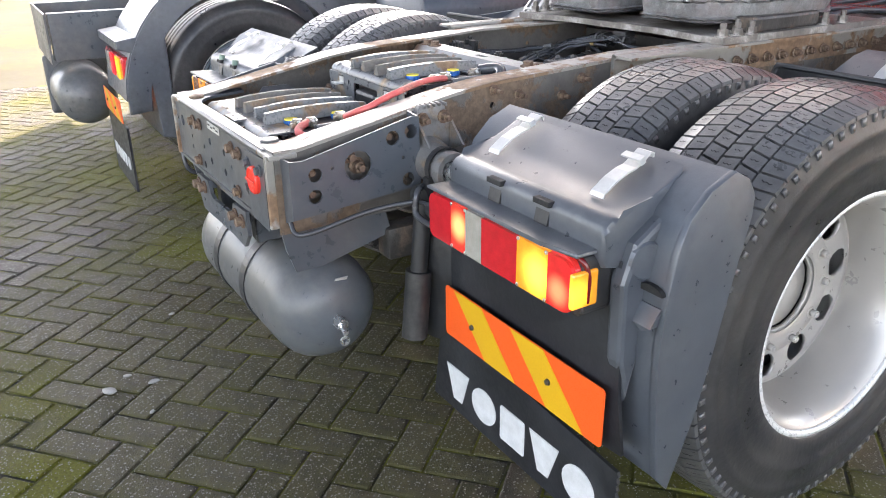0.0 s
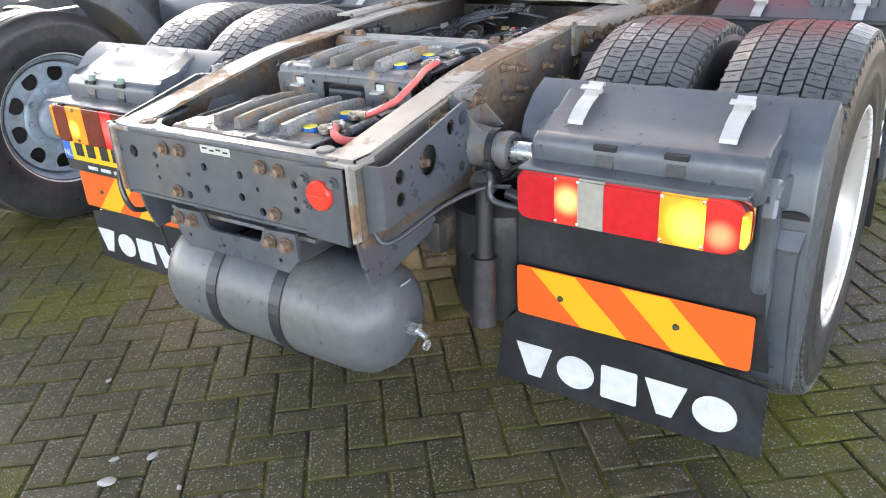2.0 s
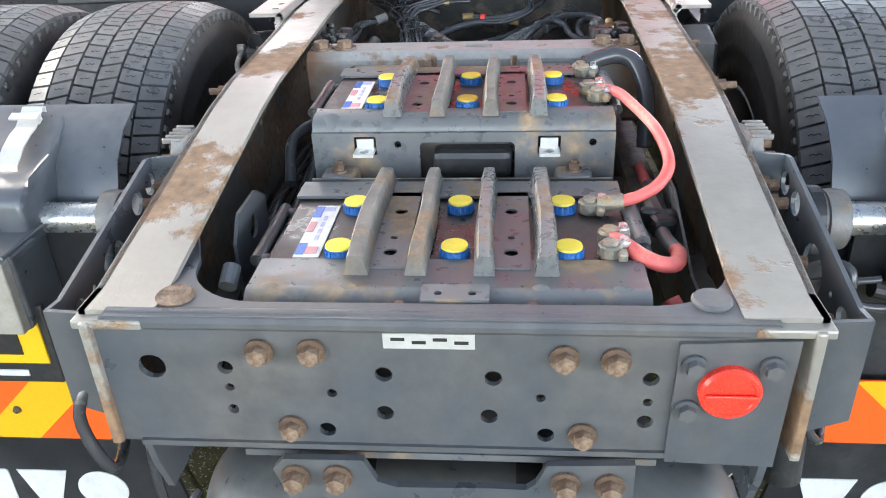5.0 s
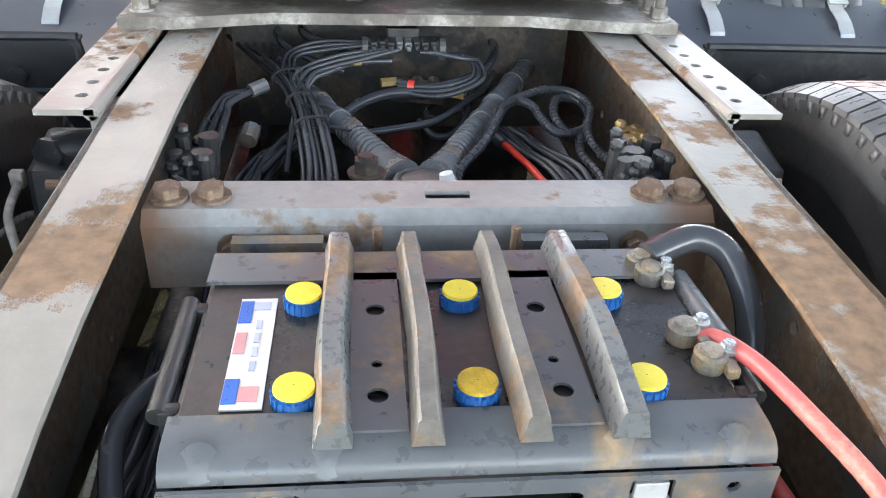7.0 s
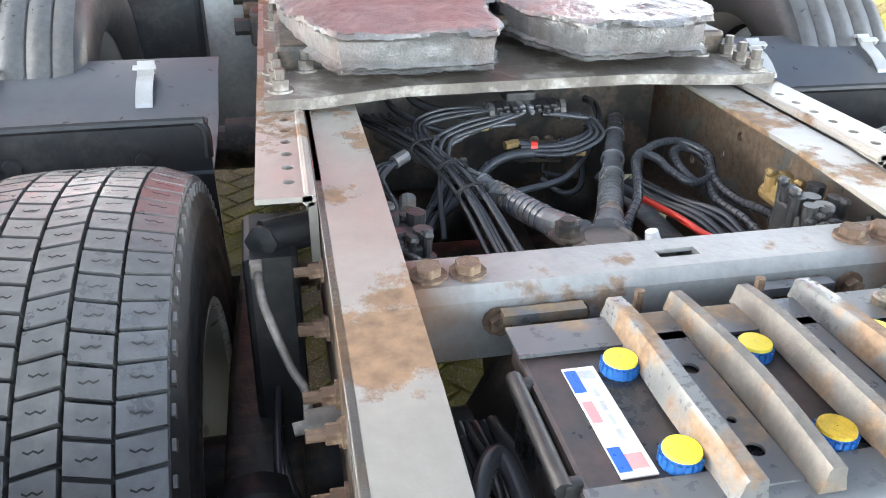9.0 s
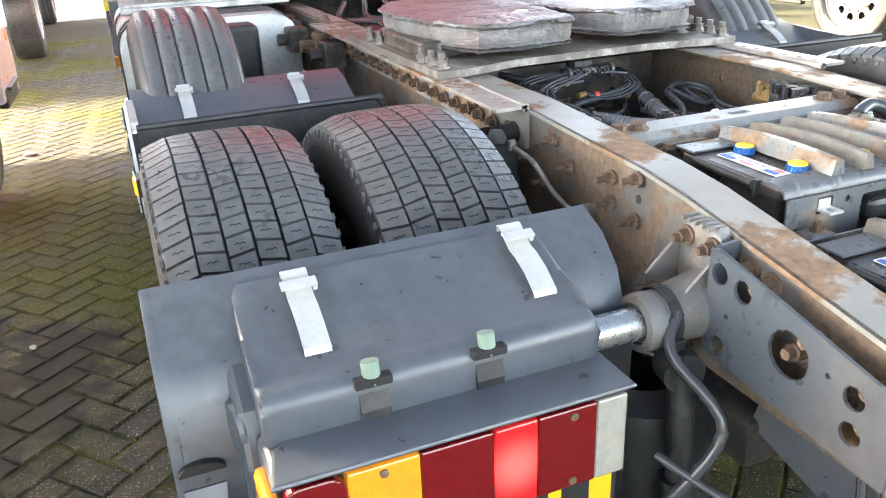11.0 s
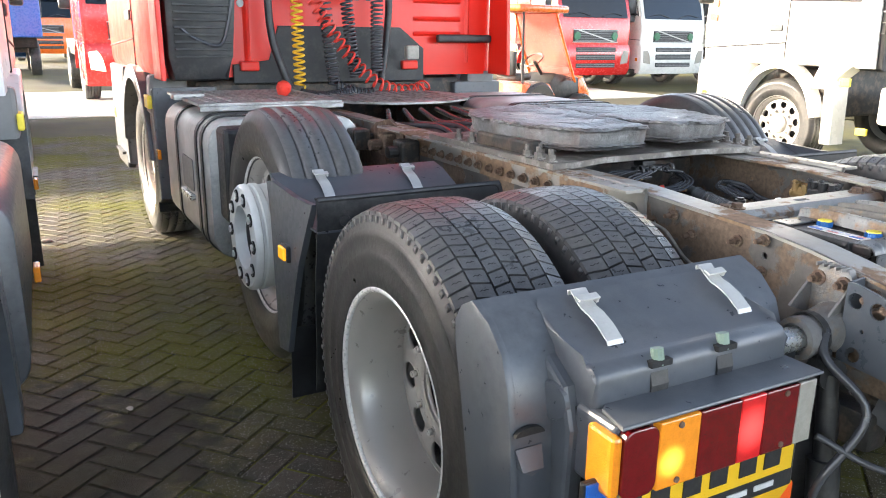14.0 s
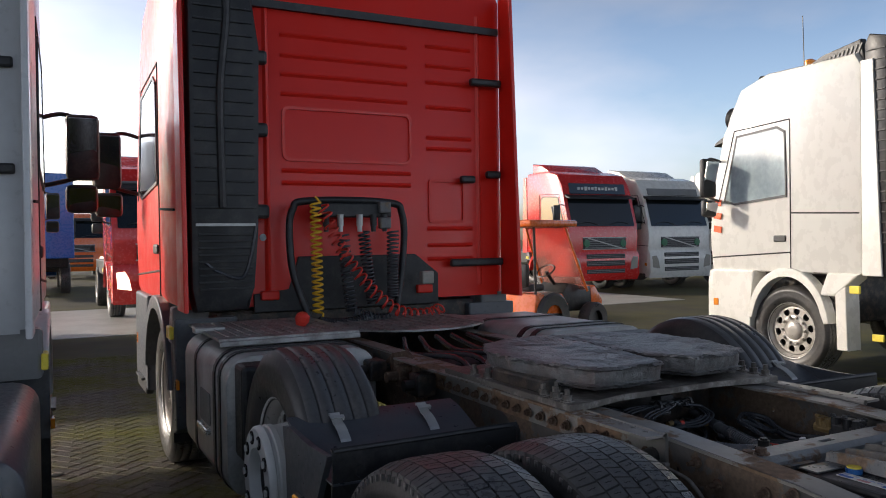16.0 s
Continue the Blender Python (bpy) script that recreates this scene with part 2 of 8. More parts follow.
LENSRED = lamp_lens("lens_red", (0.55, 0.012, 0.02))
LENSDARK = lamp_lens("lens_dark_red", (0.14, 0.004, 0.007))
LENSCLEAR = lamp_lens("lens_clear", (0.34, 0.32, 0.28))
LENSAMBER = lamp_lens("lens_amber", (0.75, 0.25, 0.015))
LITAMBER = glowing("lit_amber", (1.0, 0.42, 0.02), 0.2, (0.9, 0.4, 0.02))
LITRED = glowing("lit_red", (1.0, 0.03, 0.03), 0.18, (0.7, 0.02, 0.03))
LITWHITE = glowing("lit_lamp", (1.0, 0.8, 0.5), 3.0, (0.8, 0.8, 0.75))
HAZORANGE = material("reflective_orange", (0.85, 0.11, 0.015), 0.35, var=0.04, scale=200, bump=0.05)
HAZYELLOW = material("reflective_yellow", (0.66, 0.38, 0.01), 0.4, var=0.05, scale=200, bump=0.05)
PLATEYEL = material("plate_yellow", (0.75, 0.46, 0.015), 0.35, var=0.04, scale=30, bump=0)
PLATEBLUE = material("plate_blue", (0.02, 0.12, 0.5), 0.35, var=0.05, scale=30, bump=0)
LETTER = material("worn_white_print", (0.56, 0.57, 0.57), 0.5, var=0.12, scale=30, bump=0.05)
REFLRED = material("reflector_red", (0.85, 0.05, 0.03), 0.25, var=0.08, scale=60, bump=0.1)
STICKER = material("battery_sticker", (0.78, 0.76, 0.72), 0.5, var=0.08, scale=40, bump=0.03)
STICKRED = material("sticker_red", (0.62, 0.3, 0.3), 0.5, var=0.08, scale=40, bump=0)
PAVER = material("paver", (0.056, 0.047, 0.035), 0.6, var=0.35, scale=14, bump=0.9, bscale=190, rand=0.28,
                 col2=(0.105, 0.108, 0.008), cover=0.5, scale2=0.9, edge=0.1, rough2=0.85)
PAVER.node_tree.nodes["Principled BSDF"].inputs["Specular IOR Level"].default_value = 0.3


def speckled(m, size, share, col):
    """Fine pale grit over a material's colour."""
    n, l = m.node_tree.nodes, m.node_tree.links
    b = n["Principled BSDF"]
    was = b.inputs["Base Color"].links[0].from_socket
    t = n.new("ShaderNodeTexVoronoi")
    t.inputs["Scale"].default_value = size
    co = n.new("ShaderNodeTexCoord")
    l.new(co.outputs["Object"], t.inputs["Vector"])
    r = n.new("ShaderNodeSeparateColor")
    l.new(t.outputs["Color"], r.inputs["Color"])
    near = n.new("ShaderNodeMath")
    near.operation = "LESS_THAN"
    near.inputs[1].default_value = 0.38
    l.new(t.outputs["Distance"], near.inputs[0])
    pick = n.new("ShaderNodeMath")
    pick.operation = "LESS_THAN"
    pick.inputs[1].default_value = share
    l.new(r.outputs["Red"], pick.inputs[0])
    both = n.new("ShaderNodeMath")
    both.operation = "MULTIPLY"
    l.new(near.outputs[0], both.inputs[0])
    l.new(pick.outputs[0], both.inputs[1])
    x = n.new("ShaderNodeMix")
    x.data_type = "RGBA"
    l.new(both.outputs[0], x.inputs["Factor"])
    l.new(was, x.inputs["A"])
    x.inputs["B"].default_value = (*col, 1)
    l.new(x.outputs["Result"], b.inputs["Base Color"])


speckled(PAVER, 130, 0.16, (0.23, 0.22, 0.19))
speckled(PAVER, 260, 0.1, (0.3, 0.29, 0.26))
for m in (RUBBER, PLASTIC):
    m.node_tree.nodes["Principled BSDF"].inputs["Specular IOR Level"].default_value = 0.75


def stained(m, spots, col):
    """Ragged old oil stains: spots are (x, y, radius) on the ground."""
    n, l = m.node_tree.nodes, m.node_tree.links
    b = n["Principled BSDF"]
    co = n.new("ShaderNodeTexCoord").outputs["Object"]
    t = n.new("ShaderNodeTexNoise")
    t.inputs["Scale"].default_value, t.inputs["Detail"].default_value = 7.0, 6.0
    l.new(co, t.inputs["Vector"])
    for sx, sy, r in spots:
        d = n.new("ShaderNodeVectorMath")
        d.operation = "DISTANCE"
        l.new(co, d.inputs[0])
        d.inputs[1].default_value = (sx, sy, 0)
        k = n.new("ShaderNodeMath")
        k.operation = "MULTIPLY_ADD"
        l.new(t.outputs["Fac"], k.inputs[0])
        k.inputs[1].default_value = r * 2.2
        l.new(d.outputs["Value"], k.inputs[2])
        g = n.new("ShaderNodeMapRange")
        l.new(k.outputs[0], g.inputs["Value"])
        for key, v in (("From Min", r * 1.75), ("From Max", r * 2.25), ("To Min", 0.85), ("To Max", 0.0)):
            g.inputs[key].default_value = v
        x = n.new("ShaderNodeMix")
        x.data_type = "RGBA"
        l.new(g.outputs["Result"], x.inputs["Factor"])
        l.new(b.inputs["Base Color"].links[0].from_socket, x.inputs["A"])
        x.inputs["B"].default_value = (*col, 1)
        l.new(x.outputs["Result"], b.inputs["Base Color"])


JOINT = material("mossy_joint", (0.02, 0.019, 0.011), 0.9, var=0.45, scale=20, bump=0.8, bscale=60,
                 col2=(0.125, 0.125, 0.008), cover=0.53, scale2=4, edge=0.08)
for m in (PAVER, JOINT):
    stained(m, [(-1.93, 1.95, 0.5), (-2.2, 1.55, 0.4), (-2.15, 2.4, 0.42), (-1.62, 2.25, 0.24)], (0.011, 0.011, 0.009))
FARGROUND = material("far_paving", (0.085, 0.08, 0.058), 0.85, var=0.25, scale=0.6, bump=0.4, bscale=9,
                     col2=(0.12, 0.115, 0.04), cover=0.4, scale2=0.25, edge=0.15)


def rusted_ends(name, start, full, base=(0.235, 0.235, 0.23)):
    """Grey paint rusted through towards both ends of a member that lies along x."""
    m = material(name, base, 0.42, var=0.2, scale=9, bump=0.4, bscale=40, col2=(0.2, 0.14, 0.1), cover=0.12, scale2=9, edge=0.03, rough2=0.75)
    n, l = m.node_tree.nodes, m.node_tree.links
    b = n["Principled BSDF"]
    was = b.inputs["Base Color"].links[0].from_socket
    co = n.new("ShaderNodeTexCoord")
    sp = n.new("ShaderNodeSeparateXYZ")
    l.new(co.outputs["Object"], sp.inputs["Vector"])
    ab = n.new("ShaderNodeMath")
    ab.operation = "ABSOLUTE"
    l.new(sp.outputs["X"], ab.inputs[0])
    t = n.new("ShaderNodeTexNoise")
    t.inputs["Scale"].default_value, t.inputs["Detail"].default_value = 14, 6
    l.new(co.outputs["Object"], t.inputs["Vector"])
    wob = n.new("ShaderNodeMath")
    wob.operation = "MULTIPLY_ADD"
    wob.inputs[1].default_value, wob.inputs[2].default_value = 0.22, -0.11
    l.new(t.outputs["Fac"], wob.inputs[0])
    add = n.new("ShaderNodeMath")
    l.new(ab.outputs[0], add.inputs[0])
    l.new(wob.outputs[0], add.inputs[1])
    r = n.new("ShaderNodeMapRange")
    l.new(add.outputs[0], r.inputs["Value"])
    r.inputs["From Min"].default_value, r.inputs["From Max"].default_value = start, full
    x = n.new("ShaderNodeMix")
    x.data_type = "RGBA"
    l.new(r.outputs["Result"], x.inputs["Factor"])
    l.new(was, x.inputs["A"])
    x.inputs["B"].default_value = (0.16, 0.095, 0.06, 1)
    l.new(x.outputs["Result"], b.inputs["Base Color"])
    return m


MEMBER = rusted_ends("cross_member_paint", 0.25, 0.33)
WETROD = material("wet_rod_paint", (0.2, 0.205, 0.215), 0.16, 0.2, var=0.25, scale=14, bump=0.25, bscale=60,
                  col2=(0.17, 0.12, 0.085), cover=0.3, scale2=12, edge=0.08, rough2=0.5)
TERMINAL = material("terminal_lead", (0.27, 0.25, 0.21), 0.4, 0.5, var=0.35, scale=40, bump=0.4, bscale=200,
                    col2=(0.3, 0.2, 0.09), cover=0.35, scale2=40, edge=0.1)
STONE = material("pale_stone", (0.38, 0.37, 0.34), 0.7, var=0.2, scale=60, bump=0.4)
FARGROUND.node_tree.nodes["Principled BSDF"].inputs["Specular IOR Level"].default_value = 0.2
# pale colour stands in for the sky showing through a cab window
PALEGLASS = material("window_with_sky", (0.3, 0.37, 0.4), 0.06, var=0.25, scale=1.5, bump=0, coat=0.8)
SCREENTINT = glass("tinted_screen", (0.9, 0.5, 0.42), 0.05, 0.8)
# building helpers
LIFT = 0.0  # height added to the parts of the main lorry's next assembly


def part(name, bm, mat, parent, label=""):
    """Links a bmesh as one mesh object under a thing or a part."""
    me = bpy.data.meshes.new(name)
    bmesh.ops.recalc_face_normals(bm, faces=bm.faces)
    bm.to_mesh(me)
    bm.free()
    me.materials.append(mat)
    ob = new(name, me)
    ob.parent = parent
    if parent is not None and parent.type == "EMPTY":
        ob.location.z = LIFT
    if label:
        ob["label"] = label
    return ob


GROUND = -0.066


def thing(name, label, category, m=None, group="", kind=""):
    ob = new(name)
    ob.empty_display_size = 0.1
    if m is not None:
        ob.matrix_world = Matrix.Translation((0, 0, GROUND)) @ m
    return tagged(ob, label, category, group, kind)


def smooth(ob, angle=40):
    me = ob.data
    bm = bmesh.new()
    bm.from_mesh(me)
    lim = radians(angle)
    for f in bm.faces:
        f.smooth = True
    for e in bm.edges:
        e.smooth = len(e.link_faces) == 2 and e.calc_face_angle(0) < lim
    bm.to_mesh(me)
    bm.free()
    return ob


def box(bm, c, s, bevel=0.0, m=None, seg=2):
    t = Matrix.Translation(c) if m is None else Matrix.Translation(c) @ m
    r = bmesh.ops.create_cube(bm, size=1, matrix=t @ Matrix.Diagonal((*s, 1)))
    if bevel:
        es = list({e for v in r["verts"] for e in v.link_edges})
        bmesh.ops.bevel(bm, geom=es, offset=bevel, segments=seg, affect="EDGES", profile=0.5)
    return bm


def frame_of(d):
    return Vector(d).to_track_quat("Z", "Y").to_matrix().to_4x4()


def cyl(bm, a, b, r, seg=16, r2=None):
    a, b = Vector(a), Vector(b)
    m = Matrix.Translation((a + b) / 2) @ frame_of(b - a)
    bmesh.ops.create_cone(bm, cap_ends=True, segments=seg, radius1=r, radius2=r if r2 is None else r2,
                          depth=(b - a).length, matrix=m)
    return bm


def lathe(bm, prof, origin, axis, seg=48, closed=False):
    """prof: rows of (radius, height along the axis)."""
    m = Matrix.Translation(origin) @ frame_of(axis)
    rings = []
    for r, h in prof:
        rings.append([bm.verts.new(m @ Vector((r * math.cos(2 * math.pi * i / seg), r * math.sin(2 * math.pi * i / seg), h)))
                      for i in range(seg)])
    pairs = list(zip(rings, rings[1:])) + ([(rings[-1], rings[0])] if closed else [])
    for p, q in pairs:
        for i in range(seg):
            bm.faces.new((p[i], p[(i + 1) % seg], q[(i + 1) % seg], q[i]))
    return bm


def curve_points(pts, n=8):
    p = [Vector(q) for q in pts]
    if len(p) < 3:
        return p
    p = [2 * p[0] - p[1], *p, 2 * p[-1] - p[-2]]
    out = []
    for i in range(1, len(p) - 2):
        for k in range(n):
            t = k / n
            a, b, c, d = p[i - 1], p[i], p[i + 1], p[i + 2]
            out.append(0.5 * (2 * b + (c - a) * t + (2 * a - 5 * b + 4 * c - d) * t * t + (3 * b - a - 3 * c + d) * t ** 3))
    return [*out, p[-2]]


def tube(bm, pts, r, seg=8, n=6, smoothed=True):
    p = curve_points(pts, n) if smoothed else [Vector(q) for q in pts]
    rings, up = [], None
    for i, q in enumerate(p):
        d = (p[min(i + 1, len(p) - 1)] - p[max(i - 1, 0)]).normalized()
        if up is None:
            up = d.orthogonal().normalized()
        up = (up - d * up.dot(d)).normalized()
        side = d.cross(up)
        rings.append([bm.verts.new(q + r * (math.cos(2 * math.pi * k / seg) * up + math.sin(2 * math.pi * k / seg) * side))
                      for k in range(seg)])
    for a, b in zip(rings, rings[1:]):
        for k in range(seg):
            bm.faces.new((a[k], a[(k + 1) % seg], b[(k + 1) % seg], b[k]))
    bm.faces.new(rings[0])
    bm.faces.new(rings[-1])
    return bm


def coil(a, b, r, turns, sag=0.0, n=14):
    """Points of a helix round the line from a to b, hanging by sag."""
    a, b = Vector(a), Vector(b)
    m = frame_of(b - a).to_3x3()
    out = []
    for i in range(turns * n + 1):
        t = i / (turns * n)
        w = 2 * math.pi * i / n
        out.append(a.lerp(b, t) + m @ Vector((r * math.cos(w), r * math.sin(w), 0)) + Vector((0, 0, -sag * 4 * t * (1 - t))))
    return out


AX = {"x": (1, 2, 0), "y": (0, 2, 1), "z": (0, 1, 2)}


def prism(bm, pts, axis, a, b, holes=(), bevel=0.0):
    """Extrudes a 2D outline (yz for x, xz for y, xy for z) from a to b along the axis; holes: (u, v, radius) or outlines."""
    iu, iv, iw = AX[axis]

    def at(u, v, w):
        p = [0, 0, 0]
        p[iu], p[iv], p[iw] = u, v, w
        return p

    loops = [list(pts)]
    for h in holes:
        if isinstance(h[0], (int, float)):
            u, v, r = h
            k = 14 if r > 0.008 else 8
            loops.append([(u + r * math.cos(2 * math.pi * i / k), v + r * math.sin(2 * math.pi * i / k)) for i in range(k)])
        else:
            loops.append(list(h))
    low, high = [], []
    for lp in loops:
        low.append([bm.verts.new(at(u, v, a)) for u, v in lp])
        high.append([bm.verts.new(at(u, v, b)) for u, v in lp])
    caps = []
    for side in (low, high):
        es = [bm.edges.new((lp[i], lp[(i + 1) % len(lp)])) for lp in side for i in range(len(lp))]
        if len(loops) == 1:
            caps.append(bm.faces.new(side[0]))
        else:
            bmesh.ops.triangle_fill(bm, edges=es, use_beauty=True, use_dissolve=False)
    for p, q in zip(low, high):
        for i in range(len(p)):
            j = (i + 1) % len(p)
            bm.faces.new((p[i], p[j], q[j], q[i]))
    if bevel:
        es = {e for f in caps for e in f.edges}
        bmesh.ops.bevel(bm, geom=list(es), offset=bevel, segments=2, affect="EDGES", profile=0.5)
    return bm


def arc(cu, cv, r, a0, a1, n=10):
    return [(cu + r * math.cos(radians(a0 + (a1 - a0) * i / n)), cv + r * math.sin(radians(a0 + (a1 - a0) * i / n))) for i in range(n + 1)]


def rrect(u0, v0, u1, v1, r, n=4):
    return [*arc(u1 - r, v1 - r, r, 0, 90, n), *arc(u0 + r, v1 - r, r, 90, 180, n),
            *arc(u0 + r, v0 + r, r, 180, 270, n), *arc(u1 - r, v0 + r, r, 270, 360, n)]


def sheet(bm, line, axis, a, b, thick):
    """A bent sheet: an open 2D line given thickness on its left and extruded along the axis."""
    left = []
    for i, (u, v) in enumerate(line):
        p, q = line[max(i - 1, 0)], line[min(i + 1, len(line) - 1)]
        du, dv = q[0] - p[0], q[1] - p[1]
        k = math.hypot(du, dv) or 1
        left.append((u - dv / k * thick, v + du / k * thick))
    return prism(bm, [*line, *reversed(left)], axis, a, b)


def bolt(bm, p, d, r=0.013, h=0.014, stud=0.0):
    """Hexagon head on a washer, with a stud end."""
    p, d = Vector(p), Vector(d).normalized()
    cyl(bm, p, p + d * 0.004, r * 1.45, 12)
    cyl(bm, p + d * 0.004, p + d * (0.004 + h), r, 6)
    if stud:
        cyl(bm, p + d * h, p + d * (h + stud), r * 0.6, 8)
    return bm


def bolts(name, places, d, mat, parent, r=0.013, h=0.014, stud=0.0):
    """Each bolt an object of its own, all on one mesh."""
    bm = bmesh.new()
    bolt(bm, (0, 0, 0), d, r, h, stud)
    first = part(name, bm, mat, parent)
    up = Vector((0, 0, LIFT if parent.type == "EMPTY" else 0))
    first.location = Vector(places[0]) + up
    for p in places[1:]:
        o = first.copy()
        scene.collection.objects.link(o)
        o.location = Vector(p) + up
    return first
# ground: one sheet to the horizon, herringbone pavers near the trucks
bm = bmesh.new()
for x0, x1, y0, y1 in ((-900, 900, -900, 900),):
    bmesh.ops.create_grid(bm, x_segments=1, y_segments=1, size=900, matrix=Matrix.Translation((0, 0, -0.0045)))
ground = part("ground", bm, JOINT, None)
ground.location.z = GROUND
tagged(ground, "mossy joint bed of a paved lorry yard", "ground", kind="structure")
bm = bmesh.new()
for cx, cy, sx, sy in ((0, 109, 900, 98), (-453, -400, 447, 411), (453, -400, 447, 411), (0, -452, 6, 448)):
    bmesh.ops.create_grid(bm, x_segments=1, y_segments=1, size=1, matrix=pose(cx, cy, -0.003) @ Matrix.Diagonal((sx, sy, 1, 1)))
far = part("pavement", bm, FARGROUND, None)
far.location.z = GROUND
tagged(far, "far grey-green paved yard", "pavement", kind="structure")


def wheel_tyre_drive(name="tyre"):
    """Block-pattern drive tyre round the x axis, outer face towards +x."""
    bm = bmesh.new()
    R, W, GROW = 0.455, 0.142, 1.183
    prof = [(0.28, -0.1), (0.296, -0.13), (0.34, -0.15), (0.37, -0.152), (0.42, -0.15), (0.447, W * -1), (R, -0.12), (R + 0.004, 0),
            (R, 0.12), (0.447, W), (0.42, 0.15), (0.413, 0.154), (0.405, 0.151), (0.37, 0.152), (0.362, 0.155), (0.354, 0.15),
            (0.33, 0.152), (0.298, 0.15), (0.28, 0.12)]
    lathe(bm, prof, (0, 0, 0), (1, 0, 0), 64)
    # darker sidewall colour on the groove floors too, deepening their shade
    for f in bm.faces:
        f.material_index = 2
    # tread blocks
    N = 84
    cols = [(-0.142, -0.0945), (-0.0925, -0.0475), (-0.0445, -0.0015), (0.0015, 0.0445), (0.0475, 0.0925), (0.0945, 0.142)]
    for ci, (x0, x1) in enumerate(cols):
        for k in range(N):
            a0 = 2 * math.pi * (k + 0.12 * (ci % 3) + 0.03) / N
            a1 = a0 + 2 * math.pi / N * 0.93
            sk = 0.016 * (1 if ci % 2 == 0 else -1)
            top, vs = R + 0.016, []
            for rr in (R - 0.01, top):
                for x, a, e in ((x0, a0, 0), (x1, a0, sk), (x1, a1, sk), (x0, a1, 0)):
                    edge_drop = 0.35 * max(0.0, abs(x) - 0.06) ** 2 / 0.142
                    inset = 0.0012 if rr == top else 0
                    xx = x + (inset if x == x0 else -inset)
                    aa = a + e + (0.003 if a == a0 else -0.003) * (rr == top)
                    q = rr - edge_drop * (rr == top)
                    vs.append(bm.verts.new((xx, q * math.cos(aa), q * math.sin(aa))))
            for f in ((4, 5, 6, 7), (0, 1, 5, 4), (1, 2, 6, 5), (2, 3, 7, 6), (3, 0, 4, 7)):
                bm.faces.new([vs[i] for i in f])
            # zigzag sipe across the block, a near-black strip painting the cut's shade
            zz, am = [], (a0 + a1) / 2 + sk / 2
            for q in range(5):
                xs = x0 + (x1 - x0) * (0.28 + 0.11 * q)
                rs = top + 0.0003 - 0.35 * max(0.0, abs(xs) - 0.06) ** 2 / 0.142
                da = 0.005 * (q % 2 - 0.5)
                zz.append([bm.verts.new((xs, rs * math.cos(am + da + w), rs * math.sin(am + da + w))) for w in (-0.0022, 0.0022)])
            for p, q in zip(zz, zz[1:]):
                bm.faces.new((p[0], p[1], q[1], q[0])).material_index = 1
    # shoulder lugs on the sidewall edge
    for k in range(N):
        for s in (-1, 1):
            a = 2 * math.pi * (k + 0.5) / N
            m = Matrix.Rotation(a, 4, "X") @ Matrix.Translation((s * 0.1455, 0.44, 0))
            bmesh.ops.create_cube(bm, size=1, matrix=m @ Matrix.Diagonal((0.004, 0.014, 0.012, 1)))
    # full wall height above the bead
    for v in bm.verts:
        r = math.hypot(v.co.y, v.co.z)
        k = (0.28 + (r - 0.28) * GROW) / r
        v.co.y, v.co.z = v.co.y * k, v.co.z * k
    me = bpy.data.meshes.new(name)
    bmesh.ops.recalc_face_normals(bm, faces=bm.faces)
    for f in bm.faces:
        f.smooth = abs(f.calc_center_median().x) > 0.1475
    bm.to_mesh(me)
    bm.free()
    me.materials.append(RUBBER)
    me.materials.append(GROOVE)
    me.materials.append(SIDEWALL)
    return me


def wheel_tyre_rib(name="tyre"):
    """Ribbed steering tyre round the x axis."""
    bm = bmesh.new()
    prof = [(0.295, -0.12), (0.315, -0.145), (0.37, -0.158), (0.43, -0.152), (0.462, -0.13)]
    for g in (-0.085, -0.03, 0.03, 0.085):
        prof += [(0.47, g - 0.004), (0.46, g - 0.003), (0.46, g + 0.003), (0.47, g + 0.004)]
    prof += [(0.462, 0.13), (0.43, 0.152), (0.418, 0.157), (0.405, 0.153), (0.37, 0.158), (0.355, 0.156), (0.315, 0.145), (0.295, 0.12)]
    lathe(bm, [(0.295 + (r - 0.295) * 1.13, x) for r, x in prof], (0, 0, 0), (1, 0, 0), 64)
    me = bpy.data.meshes.new(name)
    bmesh.ops.recalc_face_normals(bm, faces=bm.faces)
    for f in bm.faces:
        f.smooth = True
        f.material_index = int(abs(f.calc_center_median().x) > 0.125)
    bm.to_mesh(me)
    bm.free()
    me.materials.append(RUBBER)
    me.materials.append(SIDEWALL)
    return me


